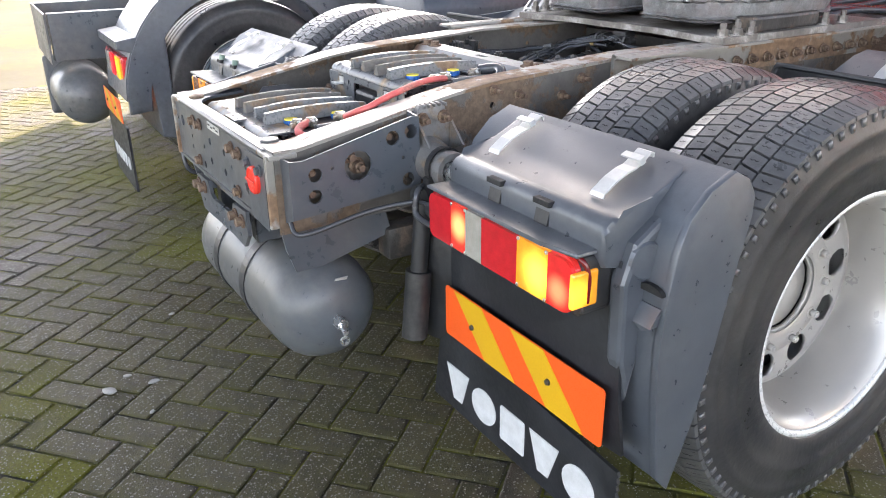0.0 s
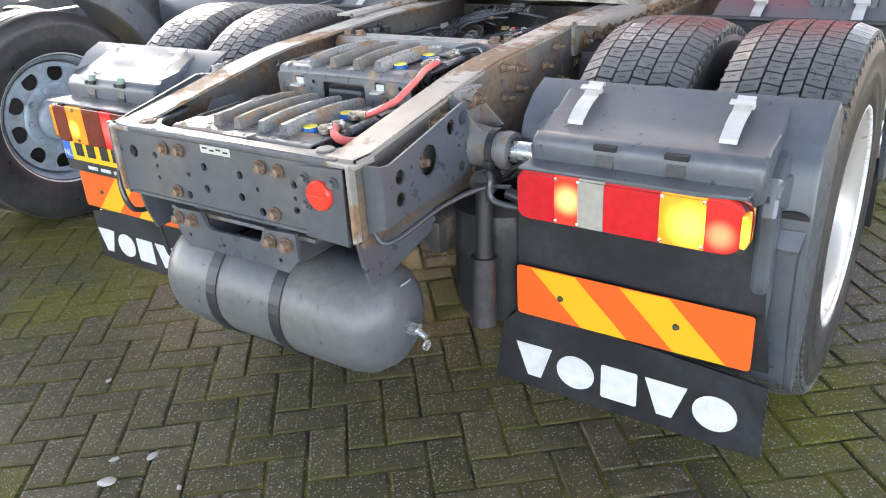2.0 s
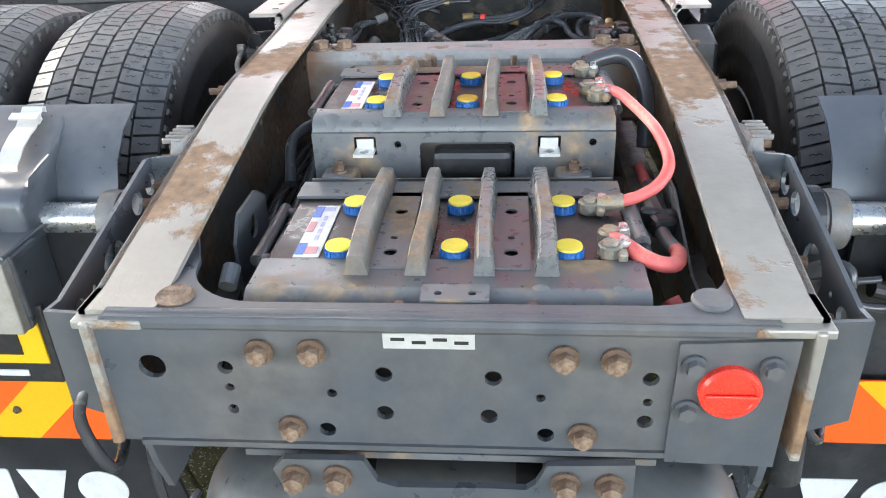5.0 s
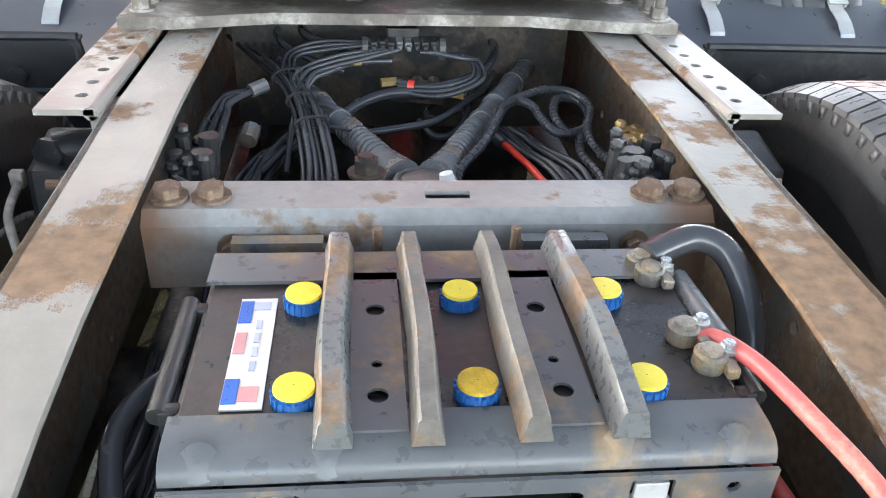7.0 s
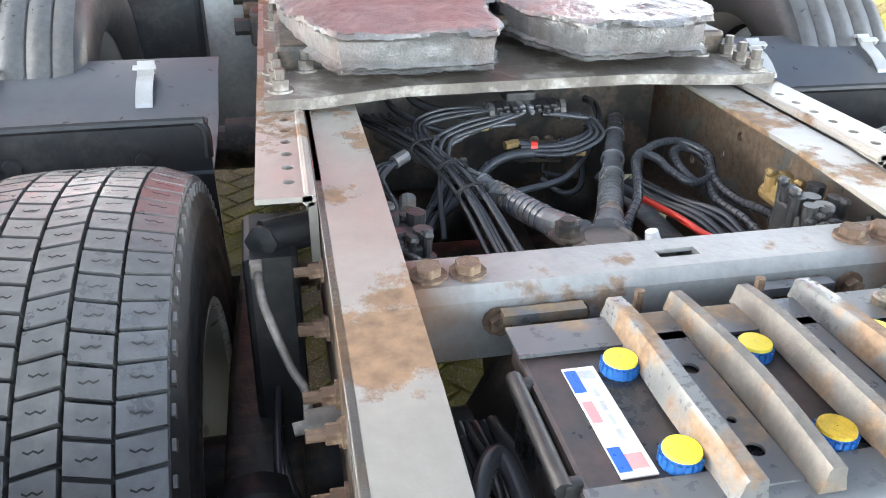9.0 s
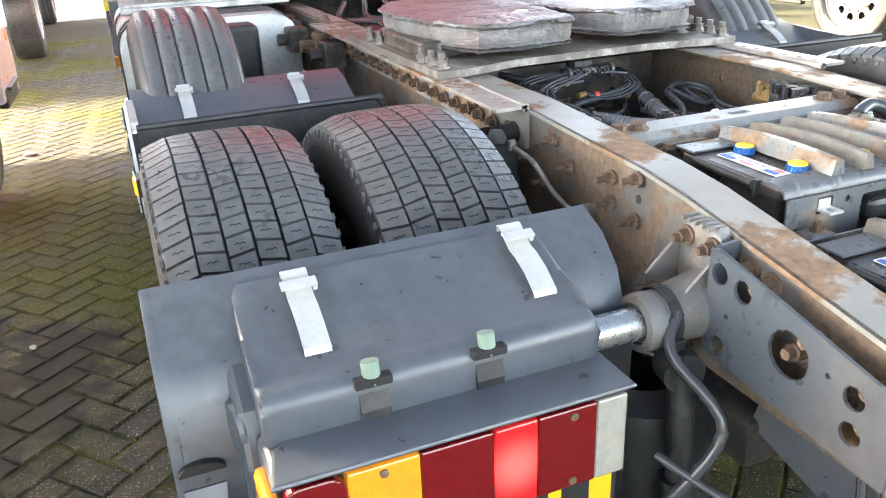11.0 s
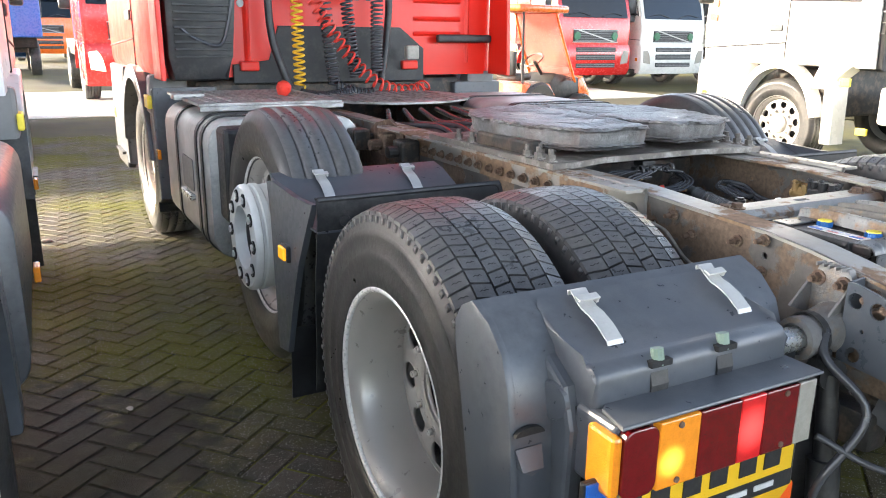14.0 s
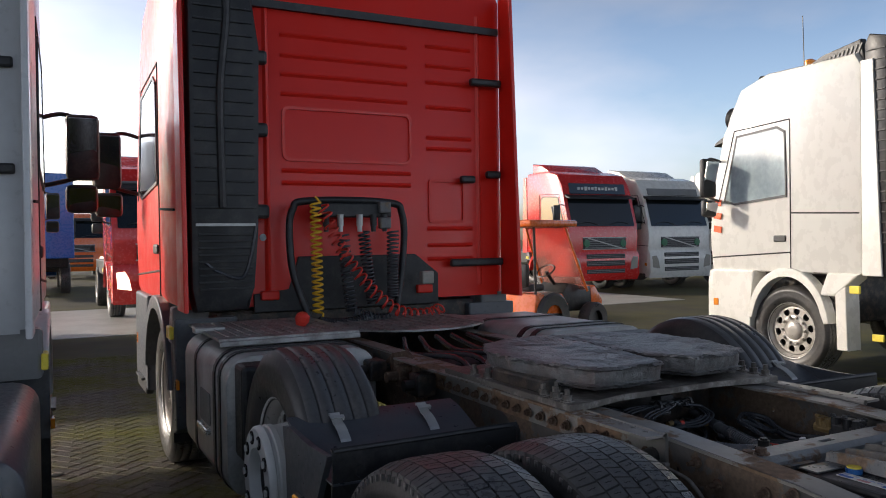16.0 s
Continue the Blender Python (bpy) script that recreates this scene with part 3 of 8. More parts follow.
def rim_mesh(disc_at, hub_out, mat, hub_r=0.14, name="rim", nut=0.016):
    """Steel rim round x, outer side +x; the disc with hand holes stands at disc_at."""
    bm = bmesh.new()
    prof = [(0.296, -0.115), (0.309, -0.122), (0.309, -0.115), (0.287, -0.1), (0.268, -0.03), (0.268, 0.03), (0.287, 0.1), (0.309, 0.117),
            (0.314, 0.122), (0.309, 0.126), (0.298, 0.122), (0.279, 0.1), (0.272, 0.085), (0.26, 0.03), (0.26, -0.03), (0.28, -0.1), (0.296, -0.115)]
    lathe(bm, prof, (0, 0, 0), (1, 0, 0), 48)
    outline = [(0.262 * math.cos(2 * math.pi * i / 40), 0.262 * math.sin(2 * math.pi * i / 40)) for i in range(40)]
    holes = []
    for k in range(10):
        a = 2 * math.pi * (k + 0.25) / 10
        cu, cv = 0.212 * math.cos(a), 0.212 * math.sin(a)
        holes.append((cu, cv, 0.04))
    holes.append((0, 0, hub_r * 0.75))
    prism(bm, outline, "x", disc_at - 0.006, disc_at + 0.006, holes)
    lathe(bm, [(0.262, disc_at - 0.02), (0.25, disc_at + 0.008), (0.24, disc_at + 0.006)], (0, 0, 0), (1, 0, 0), 40)
    lathe(bm, [(0.172, disc_at + 0.006), (0.165, disc_at + 0.014), (0.12, disc_at + 0.014), (0.11, disc_at + 0.01)], (0, 0, 0), (1, 0, 0), 32)
    for k in range(10):
        a = 2 * math.pi * k / 10
        bolt(bm, (disc_at + 0.012, 0.145 * math.cos(a), 0.145 * math.sin(a)), (1, 0, 0), nut, nut * 1.25, nut * 0.7)
    # hub
    lathe(bm, [(0.11, disc_at - 0.05), (0.11, hub_out - 0.02), (0.1, hub_out), (0.04, hub_out + 0.004), (0.0005, hub_out + 0.004)], (0, 0, 0), (1, 0, 0), 28)
    # brake drum ring close behind the hand holes, black in place of their shade
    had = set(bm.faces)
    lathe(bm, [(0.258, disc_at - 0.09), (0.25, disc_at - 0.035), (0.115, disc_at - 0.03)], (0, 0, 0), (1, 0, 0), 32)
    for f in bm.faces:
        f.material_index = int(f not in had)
    me = bpy.data.meshes.new(name)
    bmesh.ops.recalc_face_normals(bm, faces=bm.faces)
    for f in bm.faces:
        f.smooth = len(f.verts) == 4
    bm.to_mesh(me)
    bm.free()
    me.materials.append(mat)
    me.materials.append(RECESSDARK)
    return me


def lip_mesh():
    """Bright worn edge of a rim."""
    bm = bmesh.new()
    lathe(bm, [(0.3, 0.118), (0.3, 0.127), (0.306, 0.133), (0.314, 0.133), (0.319, 0.127), (0.318, 0.118)], (0, 0, 0), (1, 0, 0), 48, True)
    me = bpy.data.meshes.new("rim_edge")
    bmesh.ops.recalc_face_normals(bm, faces=bm.faces)
    for f in bm.faces:
        f.smooth = True
    bm.to_mesh(me)
    bm.free()
    me.materials.append(LIP)
    return me


TYRE_D, TYRE_R, RIM_EDGE = wheel_tyre_drive(), wheel_tyre_rib(), lip_mesh()
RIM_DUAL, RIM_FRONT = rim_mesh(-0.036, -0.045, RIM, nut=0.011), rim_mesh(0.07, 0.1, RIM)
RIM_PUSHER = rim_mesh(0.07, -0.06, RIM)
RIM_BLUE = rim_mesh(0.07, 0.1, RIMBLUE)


def wheel(parent, place, side, tyre, rim, label=""):
    """A wheel part with its tyre and rim; side -1 turns the outer face to -x."""
    w = new("wheel")
    w.empty_display_size = 0.1
    w.parent = parent
    w.matrix_basis = Matrix.Translation(place) @ (Matrix.Rotation(math.pi, 4, "Z") if side < 0 else Matrix.Identity(4))
    if label:
        w["label"] = label
    for nm, me in (("tyre", tyre), ("rim", rim), ("rim_edge", RIM_EDGE)):
        o = new(nm, me)
        o.parent = w
        if nm != "tyre" and tyre is TYRE_D:
            o.location.x, o.scale = 0.016, (1, 0.95, 0.95)
    return w
# the main lorry: chassis
truck = thing("tractor_lorry", "red three-axle tractor lorry with bare grey chassis, parked on pavers", "lorry")
RAIL_Z, RAIL_OUT, RAIL_IN = 0.914, 0.422, 0.332
rail_holes = [(0.62 + 0.09 * i + 0.02 * (i % 3), 0.83 - 0.055 * (i % 4), 0.009) for i in range(12)]


def rail_top(y):
    return float(np.interp(y, (0.06, 0.5, 0.62, 0.87, 1.1), (0.797, 0.876, 0.89, 0.902, RAIL_Z)))


for s in (-1, 1):
    top = [(y, rail_top(y)) for y in (0.01, 0.06, 0.2, 0.35, 0.5, 0.56, 0.62, 0.87, 1.1, 5.6)]
    web = [*top, (5.6, 0.64), (1.1, 0.64), (0.7, 0.62), (0.45, 0.60), (0.01, 0.595)]
    bm = bmesh.new()
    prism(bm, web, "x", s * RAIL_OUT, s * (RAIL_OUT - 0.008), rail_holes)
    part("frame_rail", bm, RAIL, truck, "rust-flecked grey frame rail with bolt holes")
    bm = bmesh.new()
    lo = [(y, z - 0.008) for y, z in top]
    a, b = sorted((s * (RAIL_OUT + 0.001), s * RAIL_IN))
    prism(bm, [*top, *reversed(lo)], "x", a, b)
    smooth(part("rail_flange", bm, RAILTOP, truck, "worn paint flaking to rust, paled for the sky's sheen"))
    bm = bmesh.new()
    box(bm, (s * 0.385, 3.35, 0.644), (0.08, 4.5, 0.008))
    part("rail_flange", bm, RAIL, truck)

LIFT = 0.01
# rear cross member with its holes, bolts, reflector and label
holes = [(-0.344, 0.715, 0.017), (-0.255, 0.715, 0.0095), (-0.254, 0.686, 0.006), (-0.255, 0.653, 0.0075), (-0.131, 0.68, 0.0065), (-0.067, 0.709, 0.0105),
         (-0.069, 0.652, 0.0105), (-0.142, 0.624, 0.0105), (0.06, 0.706, 0.0105), (0.055, 0.65, 0.0105), (0.115, 0.679, 0.006), (0.122, 0.623, 0.0105),
         (0.238, 0.709, 0.0095), (0.237, 0.676, 0.006), (0.236, 0.647, 0.0095)]
bm = bmesh.new()
prism(bm, [(-0.405, 0.60), (0.385, 0.592), (0.385, 0.755), (0.37, 0.772), (-0.39, 0.786), (-0.405, 0.77)], "y", 0.0, 0.008, holes)
part("rear_crossmember", bm, FRAME, truck, "dark grey pressed plate with drilled holes")
bm = bmesh.new()
lip = [(-0.385, 0.002), (0.37, 0.002), (0.37, 0.2), (0.345, 0.2), *arc(0.24, 0.135, 0.10, 0, -90, 8), *arc(-0.22, 0.135, 0.10, -90, -180, 8), (-0.345, 0.2), (-0.385, 0.2)]
prism(bm, lip, "z", 0.777, 0.785)
part("crossmember_lip", bm, FRAME, truck, "dusty top flange with rounded cut-out")
bm = bmesh.new()
cyl(bm, (-0.39, 0.0135, 0.7735), (0.37, 0.0135, 0.7705), 0.0145, 16)
smooth(part("rolled_edge", bm, FRAME, truck, "worn rolled top edge"), 40)
bm = bmesh.new()
cyl(bm, (-0.385, 0.006, 0.776), (0.37, 0.006, 0.774), 0.010, 10)
box(bm, (0, 0.02, 0.6), (0.76, 0.05, 0.008))
part("crossmember_edge", bm, FRAME, truck)
bolts("bolt", [(-0.209, -0.002, 0.741), (-0.148, -0.002, 0.742), (0.14, -0.002, 0.738), (0.197, -0.002, 0.736), (-0.184, -0.002, 0.629), (0.165, -0.002, 0.627)],
      (0, -1, 0), RUST, truck, 0.012, 0.012)
bm = bmesh.new()
prism(bm, [(0.262, 0.592), (0.388, 0.588), (0.392, 0.768), (0.264, 0.762)], "y", -0.006, -0.001, [(0.281, 0.735, 0.009), (0.365, 0.734, 0.009), (0.279, 0.673, 0.009)])
rp = part("reflector_plate", bm, FRAME, truck)
bm = bmesh.new()
lathe(bm, [(0.0345, 0.0), (0.0345, 0.008), (0.031, 0.012), (0.027, 0.012), (0.026, 0.01), (0.0005, 0.01)], (0.323, -0.006, 0.701), (0, -1, 0), 28)
part("reflector", bm, REFLRED, rp, "round red reflector")
bm = bmesh.new()
box(bm, (0.323, -0.021, 0.701), (0.058, 0.003, 0.006), 0.001)
part("reflector_bar", bm, REFLRED, rp)
bolts("bolt", [(0.281, -0.007, 0.735), (0.365, -0.007, 0.734), (0.279, -0.007, 0.673)], (0, -1, 0), FRAME, rp, 0.01, 0.009)
bm = bmesh.new()
box(bm, (-0.012, -0.0015, 0.758), (0.104, 0.002, 0.02))
lb = part("type_label", bm, ZINC, truck, "small silver type label")
for i in range(4):
    bm = bmesh.new()
    box(bm, (-0.047 + 0.024 * i, -0.003, 0.761 - 0.004 * (i % 2)), (0.016, 0.001, 0.004))
    part("print_bar", bm, INK, lb)
for x, y in ((-0.318, 0.044), (0.305, 0.045)):
    bm = bmesh.new()
    lathe(bm, [(0.0005, 0.006), (0.02, 0.006), (0.023, 0.003), (0.023, 0)], (x, y, 0.785), (0, 0, 1), 20)
    part("plug", bm, RUST if x < 0 else FRAME, truck, "round plug in the flange")

# end closures and lower bracket under the cross member
for s in (-1, 1):
    bm = bmesh.new()
    box(bm, (s * 0.385, 0.03, 0.775), (0.085, 0.07, 0.012), 0.003)
    box(bm, (s * 0.41, 0.02, 0.69), (0.012, 0.06, 0.18), 0.003)
    part("rail_end_cap", bm, RAILTOP, truck, "bent rusty end of the rail")
bm = bmesh.new()
prism(bm, [(-0.215, 0.568), (-0.2, 0.585), (-0.1, 0.586), (-0.085, 0.552), (-0.06, 0.543), (0.06, 0.546), (0.1, 0.545), (0.112, 0.556), (0.125, 0.585), (0.229, 0.59), (0.23, 0.525), (0.192, 0.482), (0.113, 0.488), (-0.172, 0.482), (-0.2, 0.52)],
      "y", -0.012, -0.002, [(-0.157, 0.516, 0.006), (-0.03, 0.51, 0.006), (0.17, 0.512, 0.006)])
part("tank_bracket", bm, FRAME, truck, "dark bracket holding the air tank")
bolts("bolt", [(-0.186, -0.013, 0.559), (-0.133, -0.013, 0.56), (0.147, -0.013, 0.559), (0.2, -0.013, 0.558)], (0, -1, 0), RUST, truck, 0.013, 0.016)
for x in (-0.39, 0.39):
    bm = bmesh.new()
    prism(bm, [(0.02, 0.585), (0.30, 0.59), (0.32, 0.52), (0.12, 0.47), (0.05, 0.47), (0.03, 0.53)], "x", x - 0.005, x + 0.005)
    part("hanger_plate", bm, FRAME, truck)

# side brackets with large holes, cast tube sockets and mudguard tubes
for s in (-1, 1):
    LIFT = 0.0
    bm = bmesh.new()
    prism(bm, [(0.03, 0.645), (0.365, 0.672), (0.363, 0.845), (0.345, 0.848), (0.055, 0.782), (0.03, 0.785)], "x", *sorted((s * 0.47, s * 0.476)),
          [(0.086, 0.745, 0.017), (0.083, 0.694, 0.017), (0.195, 0.75, 0.036), (0.29, 0.802, 0.018), (0.34, 0.811, 0.0175), (0.33, 0.693, 0.017), (0.317, 0.75, 0.0045), (0.128, 0.755, 0.0045)])
    prism(bm, [(s * 0.424, 0.625), (s * 0.476, 0.645), (s * 0.476, 0.785), (s * 0.424, 0.782)], "y", 0.024, 0.03)
    prism(bm, [(s * 0.426, 0.68), (s * 0.47, 0.68), (s * 0.47, 0.846), (s * 0.426, 0.85)], "y", 0.358, 0.364)
    part("side_bracket", bm, FRAME, truck, "grey bracket plate with round holes")
    bolts("bolt", [(s * 0.423, y, z) for y, z in ((0.086, 0.745), (0.083, 0.694), (0.19, 0.765), (0.215, 0.735), (0.29, 0.802), (0.335, 0.81), (0.14, 0.70))], (s, 0, 0), RUST, truck, 0.0145, 0.018, 0.018)
    # cast socket: back flange, ribbed boss and clamp ring
    bm = bmesh.new()
    prism(bm, [(0.368, 0.655), (0.48, 0.66), (0.475, 0.80), (0.455, 0.86), (0.385, 0.862), (0.368, 0.83)], "x", *sorted((s * 0.424, s * 0.446)), bevel=0.004)
    cyl(bm, (s * 0.43, 0.405, 0.728), (s * 0.575, 0.395, 0.726), 0.058, 24, 0.04)
    lathe(bm, [(0.034, 0.0), (0.046, 0.004), (0.048, 0.02), (0.046, 0.034), (0.034, 0.036)], (s * 0.548, 0.395, 0.726), (s, 0, 0), 24, True)
    for y in (0.374, 0.468):
        prism(bm, [(s * 0.446, 0.82), (s * 0.452, 0.82), (s * 0.51, 0.765), (s * 0.446, 0.74)], "y", y, y + 0.006)
    for k in range(5):
        box(bm, (s * 0.446, 0.392 + 0.015 * k, 0.861), (0.03, 0.005, 0.008), 0.001)
    smooth(part("tube_socket", bm, BRACKET, truck, "cast bracket clamping the mudguard tube"))
    bolts("bolt", [(s * 0.446, 0.39, 0.828), (s * 0.446, 0.452, 0.828), (s * 0.446, 0.385, 0.67), (s * 0.446, 0.455, 0.675)], (s, 0, 0), RUST, truck, 0.012, 0.016, 0.016)
    bm = bmesh.new()
    lathe(bm, [(0.0475, -0.009), (0.051, -0.009), (0.051, 0.009), (0.0475, 0.009)], (s * 0.535, 0.397, 0.727), (s, 0, 0), 24, True)
    box(bm, (s * 0.535, 0.352, 0.695), (0.024, 0.02, 0.03), 0.004)
    part("cable_tie", bm, BLACKPL, truck, "black plastic tie round the socket")
    bm = bmesh.new()
    cyl(bm, (s * 0.5, 0.395, 0.726), (s * 1.12, 0.395, 0.726), 0.027, 24)
    smooth(part("mudguard_tube", bm, STEEL, truck, "bright steel tube"))
    # bolts along the web
    LIFT = 0.03
    pts = [(s * 0.426, 0.48 + 0.11 * i + 0.03 * (i % 2), 0.70 + 0.07 * ((i * 2) % 3)) for i in range(8)]
    pts += [(s * 0.426, 0.50, 0.66), (s * 0.426, 0.56, 0.65), (s * 0.426, 0.62, 0.76), (s * 0.426, 0.70, 0.82), (s * 0.426, 0.85, 0.80), (s * 0.426, 0.95, 0.74)]
    bolts("bolt", pts, (s, 0, 0), RUST, truck, 0.0105, 0.014, 0.022)
    LIFT = 0.042
    # perforated angle on top of the rail, and a long bolted liner ahead of it
    bm = bmesh.new()
    prism(bm, [(s * 0.43, 1.03), (s * 0.505, 1.03), (s * 0.505, 2.75), (s * 0.43, 2.75)], "z", 0.872, 0.88,
          [(s * 0.459, 1.083 + 0.0535 * i, 0.0085) for i in range(31)])
    cyl(bm, (s * 0.434, 1.03, 0.874), (s * 0.434, 2.75, 0.874), 0.0095, 12)
    box(bm, (s * 0.43, 1.89, 0.826), (0.012, 1.72, 0.09))
    part("mounting_angle", bm, RAILTOP, truck, "perforated steel angle on the rail")
    bolts("bolt", [(s * 0.442, 1.1 + 0.075 * i, 0.815) for i in range(22)], (s, 0, 0), RUST, truck, 0.012, 0.014, 0.01)

LIFT = 0.034
# cross member ahead of the batteries
bm = bmesh.new()
side = [(0.815, 0.755), (0.815, 0.835), (0.83, 0.85), (0.90, 0.85), (0.915, 0.835), (0.915, 0.755)]
prism(bm, side, "x", -0.33, -0.012)
prism(bm, side, "x", 0.042, 0.33)
prism(bm, [(0.815, 0.755), (0.815, 0.835), (0.83, 0.85), (0.853, 0.85), (0.853, 0.844), (0.832, 0.844), (0.821, 0.833), (0.821, 0.755)], "x", -0.012, 0.042)
prism(bm, [(0.873, 0.844), (0.873, 0.85), (0.90, 0.85), (0.915, 0.835), (0.915, 0.755), (0.909, 0.755), (0.909, 0.833), (0.898, 0.844)], "x", -0.012, 0.042)
part("crossmember", bm, MEMBER, truck, "grey channel cross member with rusty ends")
bolts("bolt", [(-0.306, 0.858, 0.85), (-0.258, 0.858, 0.85), (0.261, 0.86, 0.85), (0.307, 0.86, 0.85)], (0, 0, 1), RUST, truck, 0.016, 0.012)
bolts("bolt", [(x, 0.814, 0.808) for x in (-0.231, -0.173, -0.136, 0.146, 0.187, 0.235)], (0, -1, 0), RUST, truck, 0.013, 0.012)

LIFT = 0.0
# axle and suspension in the dark below
AXLE_Y, AXLE_Z = 1.022, 0.441
bm = bmesh.new()
cyl(bm, (-0.98, AXLE_Y, AXLE_Z), (0.98, AXLE_Y, AXLE_Z), 0.08, 16)
lathe(bm, [(0.08, -0.2), (0.2, -0.1), (0.22, 0.0), (0.2, 0.1), (0.08, 0.2)], (0, AXLE_Y, AXLE_Z), (1, 0, 0), 24)
smooth(part("drive_axle", bm, GREASY, truck))
for s in (-1, 1):
    bm = bmesh.new()
    lathe(bm, [(0.06, 0.24), (0.13, 0.27), (0.14, 0.34), (0.13, 0.42), (0.14, 0.48), (0.13, 0.56), (0.08, 0.58)], (s * 0.5, 0.48, 0), (0, 0, 1), 24)
    smooth(part("air_bellows", bm, BLACKPL, truck, "black rubber air spring"))
    bm = bmesh.new()
    cyl(bm, (s * 0.535, 0.30, 0.29), (s * 0.53, 0.34, 0.66), 0.022, 14)
    cyl(bm, (s * 0.535, 0.30, 0.29), (s * 0.532, 0.32, 0.47), 0.034, 14)
    cyl(bm, (s * 0.535, 0.325, 0.66), (s * 0.525, 0.37, 0.66), 0.034, 14)
    smooth(part("shock_absorber", bm, BLACKPL, truck))
    bm = bmesh.new()
    cyl(bm, (s * 0.62, 2.2, 0.58), (s * 0.42, 2.2, 0.58), 0.07, 14)
    box(bm, (s * 0.38, 1.6, 0.5), (0.07, 2.6, 0.09), 0.01)
    smooth(part("spring_beam", bm, GREASY, truck))
    bm = bmesh.new()
    prism(bm, [(0.58, 0.46), (0.62, 0.56), (0.8, 0.60), (1.1, 0.60), (1.72, 0.52), (1.72, 0.42), (1.1, 0.46), (0.8, 0.46)], "x", *sorted((s * 0.47, s * 0.575)), bevel=0.012)
    smooth(part("trailing_beam", bm, GREASY, truck, "greasy black suspension beam"), 30)
    bm = bmesh.new()
    prism(bm, [(0.98, 0.58), (1.22, 0.58), (1.2, 0.80), (1.12, 0.86), (1.02, 0.84)], "x", *sorted((s * 0.455, s * 0.53)), bevel=0.01)
    part("bump_stop_bracket", bm, BLACKPL, truck, "black bump stop bracket")
    bm = bmesh.new()
    lathe(bm, [(0.02, 0), (0.05, 0.02), (0.06, 0.05), (0.066, 0.06), (0.06, 0.07), (0.055, 0.13), (0.03, 0.15), (0.0005, 0.155)], (s * 0.53, 0.86, 0.6), (0, -1, -0.25), 20)
    smooth(part("brake_chamber", bm, BLACKPL, truck, "black brake chamber"), 40)
    for k in range(3):
        bm = bmesh.new()
        tube(bm, [(s * (0.46 + 0.012 * k), 0.42, 0.57 + 0.02 * k), (s * (0.475 + 0.012 * k), 0.55, 0.60 + 0.015 * (k % 2)), (s * (0.47 + 0.015 * k), 0.7, 0.62 - 0.015 * k), (s * 0.5, 0.95, 0.62 + 0.01 * k), (s * 0.47, 1.3, 0.65)], 0.006, 8)
        smooth(part("brake_hose", bm, CABLE, truck, "black brake hose"), 60)
bm = bmesh.new()
cyl(bm, (-1.0, 2.2, 0.57), (1.0, 2.2, 0.57), 0.06, 14)
part("pusher_axle", bm, GREASY, truck)

# wheels
for s in (-1, 1):
    wheel(truck, (s * 0.738, AXLE_Y, AXLE_Z), -s, TYRE_D, RIM_DUAL)
    wheel(truck, (s * 1.095, AXLE_Y, AXLE_Z), s, TYRE_D, RIM_DUAL, "dual drive wheel with deep silver rim")
    wheel(truck, (s * 1.045, 2.325, 0.57), s, TYRE_R, RIM_PUSHER, "ribbed single wheel of the pusher axle")
# mudguards, lamps, mudflaps and marker boards
def stripe_board(parent, x0, x1, z0, z1, y, lean, label):
    """Retro-reflective board of slanting orange and yellow stripes; lean -1 or 1."""
    bm = bmesh.new()
    prism(bm, rrect(x0, z0, x1, z1, 0.01), "y", y, y + 0.003)
    board = part("marker_board", bm, HAZORANGE, parent, label)
    h, n = z1 - z0, 2
    w = (x1 - x0) / 5.0
    for k in range(n):
        u = x0 + w * (0.35 + 2.0 * k) if lean < 0 else x0 + w * (0.75 + 2.0 * k)
        a = [(u, z1 - 0.001), (u + w * 1.02, z1 - 0.001), (u + w * 1.02 + h, z0 + 0.001), (u + h, z0 + 0.001)]
        if lean > 0:
            a = [(u + h, z1 - 0.001), (u + h + w * 1.02, z1 - 0.001), (u + w * 1.02, z0 + 0.001), (u, z0 + 0.001)]
        bm = bmesh.new()
        prism(bm, [(min(max(p, x0 + 0.001), x1 - 0.001), q) for p, q in a], "y", y - 0.0015, y - 0.0002)
        part("stripe", bm, HAZYELLOW, board, "yellow stripe")
    for x in (x0 + (x1 - x0) * 0.21, x0 + (x1 - x0) * 0.71):
        bm = bmesh.new()
        lathe(bm, [(0.0005, 0.006), (0.006, 0.005), (0.008, 0.0)], (x, y - 0.002, (z0 + z1) / 2), (0, -1, 0), 12)
        part("rivet", bm, GREASY, board)
    return board


def word_shapes(parent, x0, x1, z0, z1, y):
    """Five plain pale shapes where the flap carries its maker's mark."""
    w = (x1 - x0) / 5
    for k in range(5):
        a, b = x0 + w * k + w * 0.06, x0 + w * (k + 1) - w * 0.06
        bm = bmesh.new()
        c, zc = (a + b) / 2, (z0 + z1) / 2
        if k in (0, 3):
            prism(bm, [(a, z1), (b, z1), (c + w * 0.16, z0), (c - w * 0.16, z0)], "y", y - 0.002, y)
        elif k == 2:
            prism(bm, rrect(a + w * 0.04, z0, b - w * 0.04, z1, 0.006), "y", y - 0.002, y)
        else:
            prism(bm, [(c + w * 0.44 * math.cos(q * math.pi / 12), zc + (z1 - z0) / 2 * math.sin(q * math.pi / 12)) for q in range(24)], "y", y - 0.002, y)
        part("print_shape", bm, LETTER, parent, "pale printed shape")


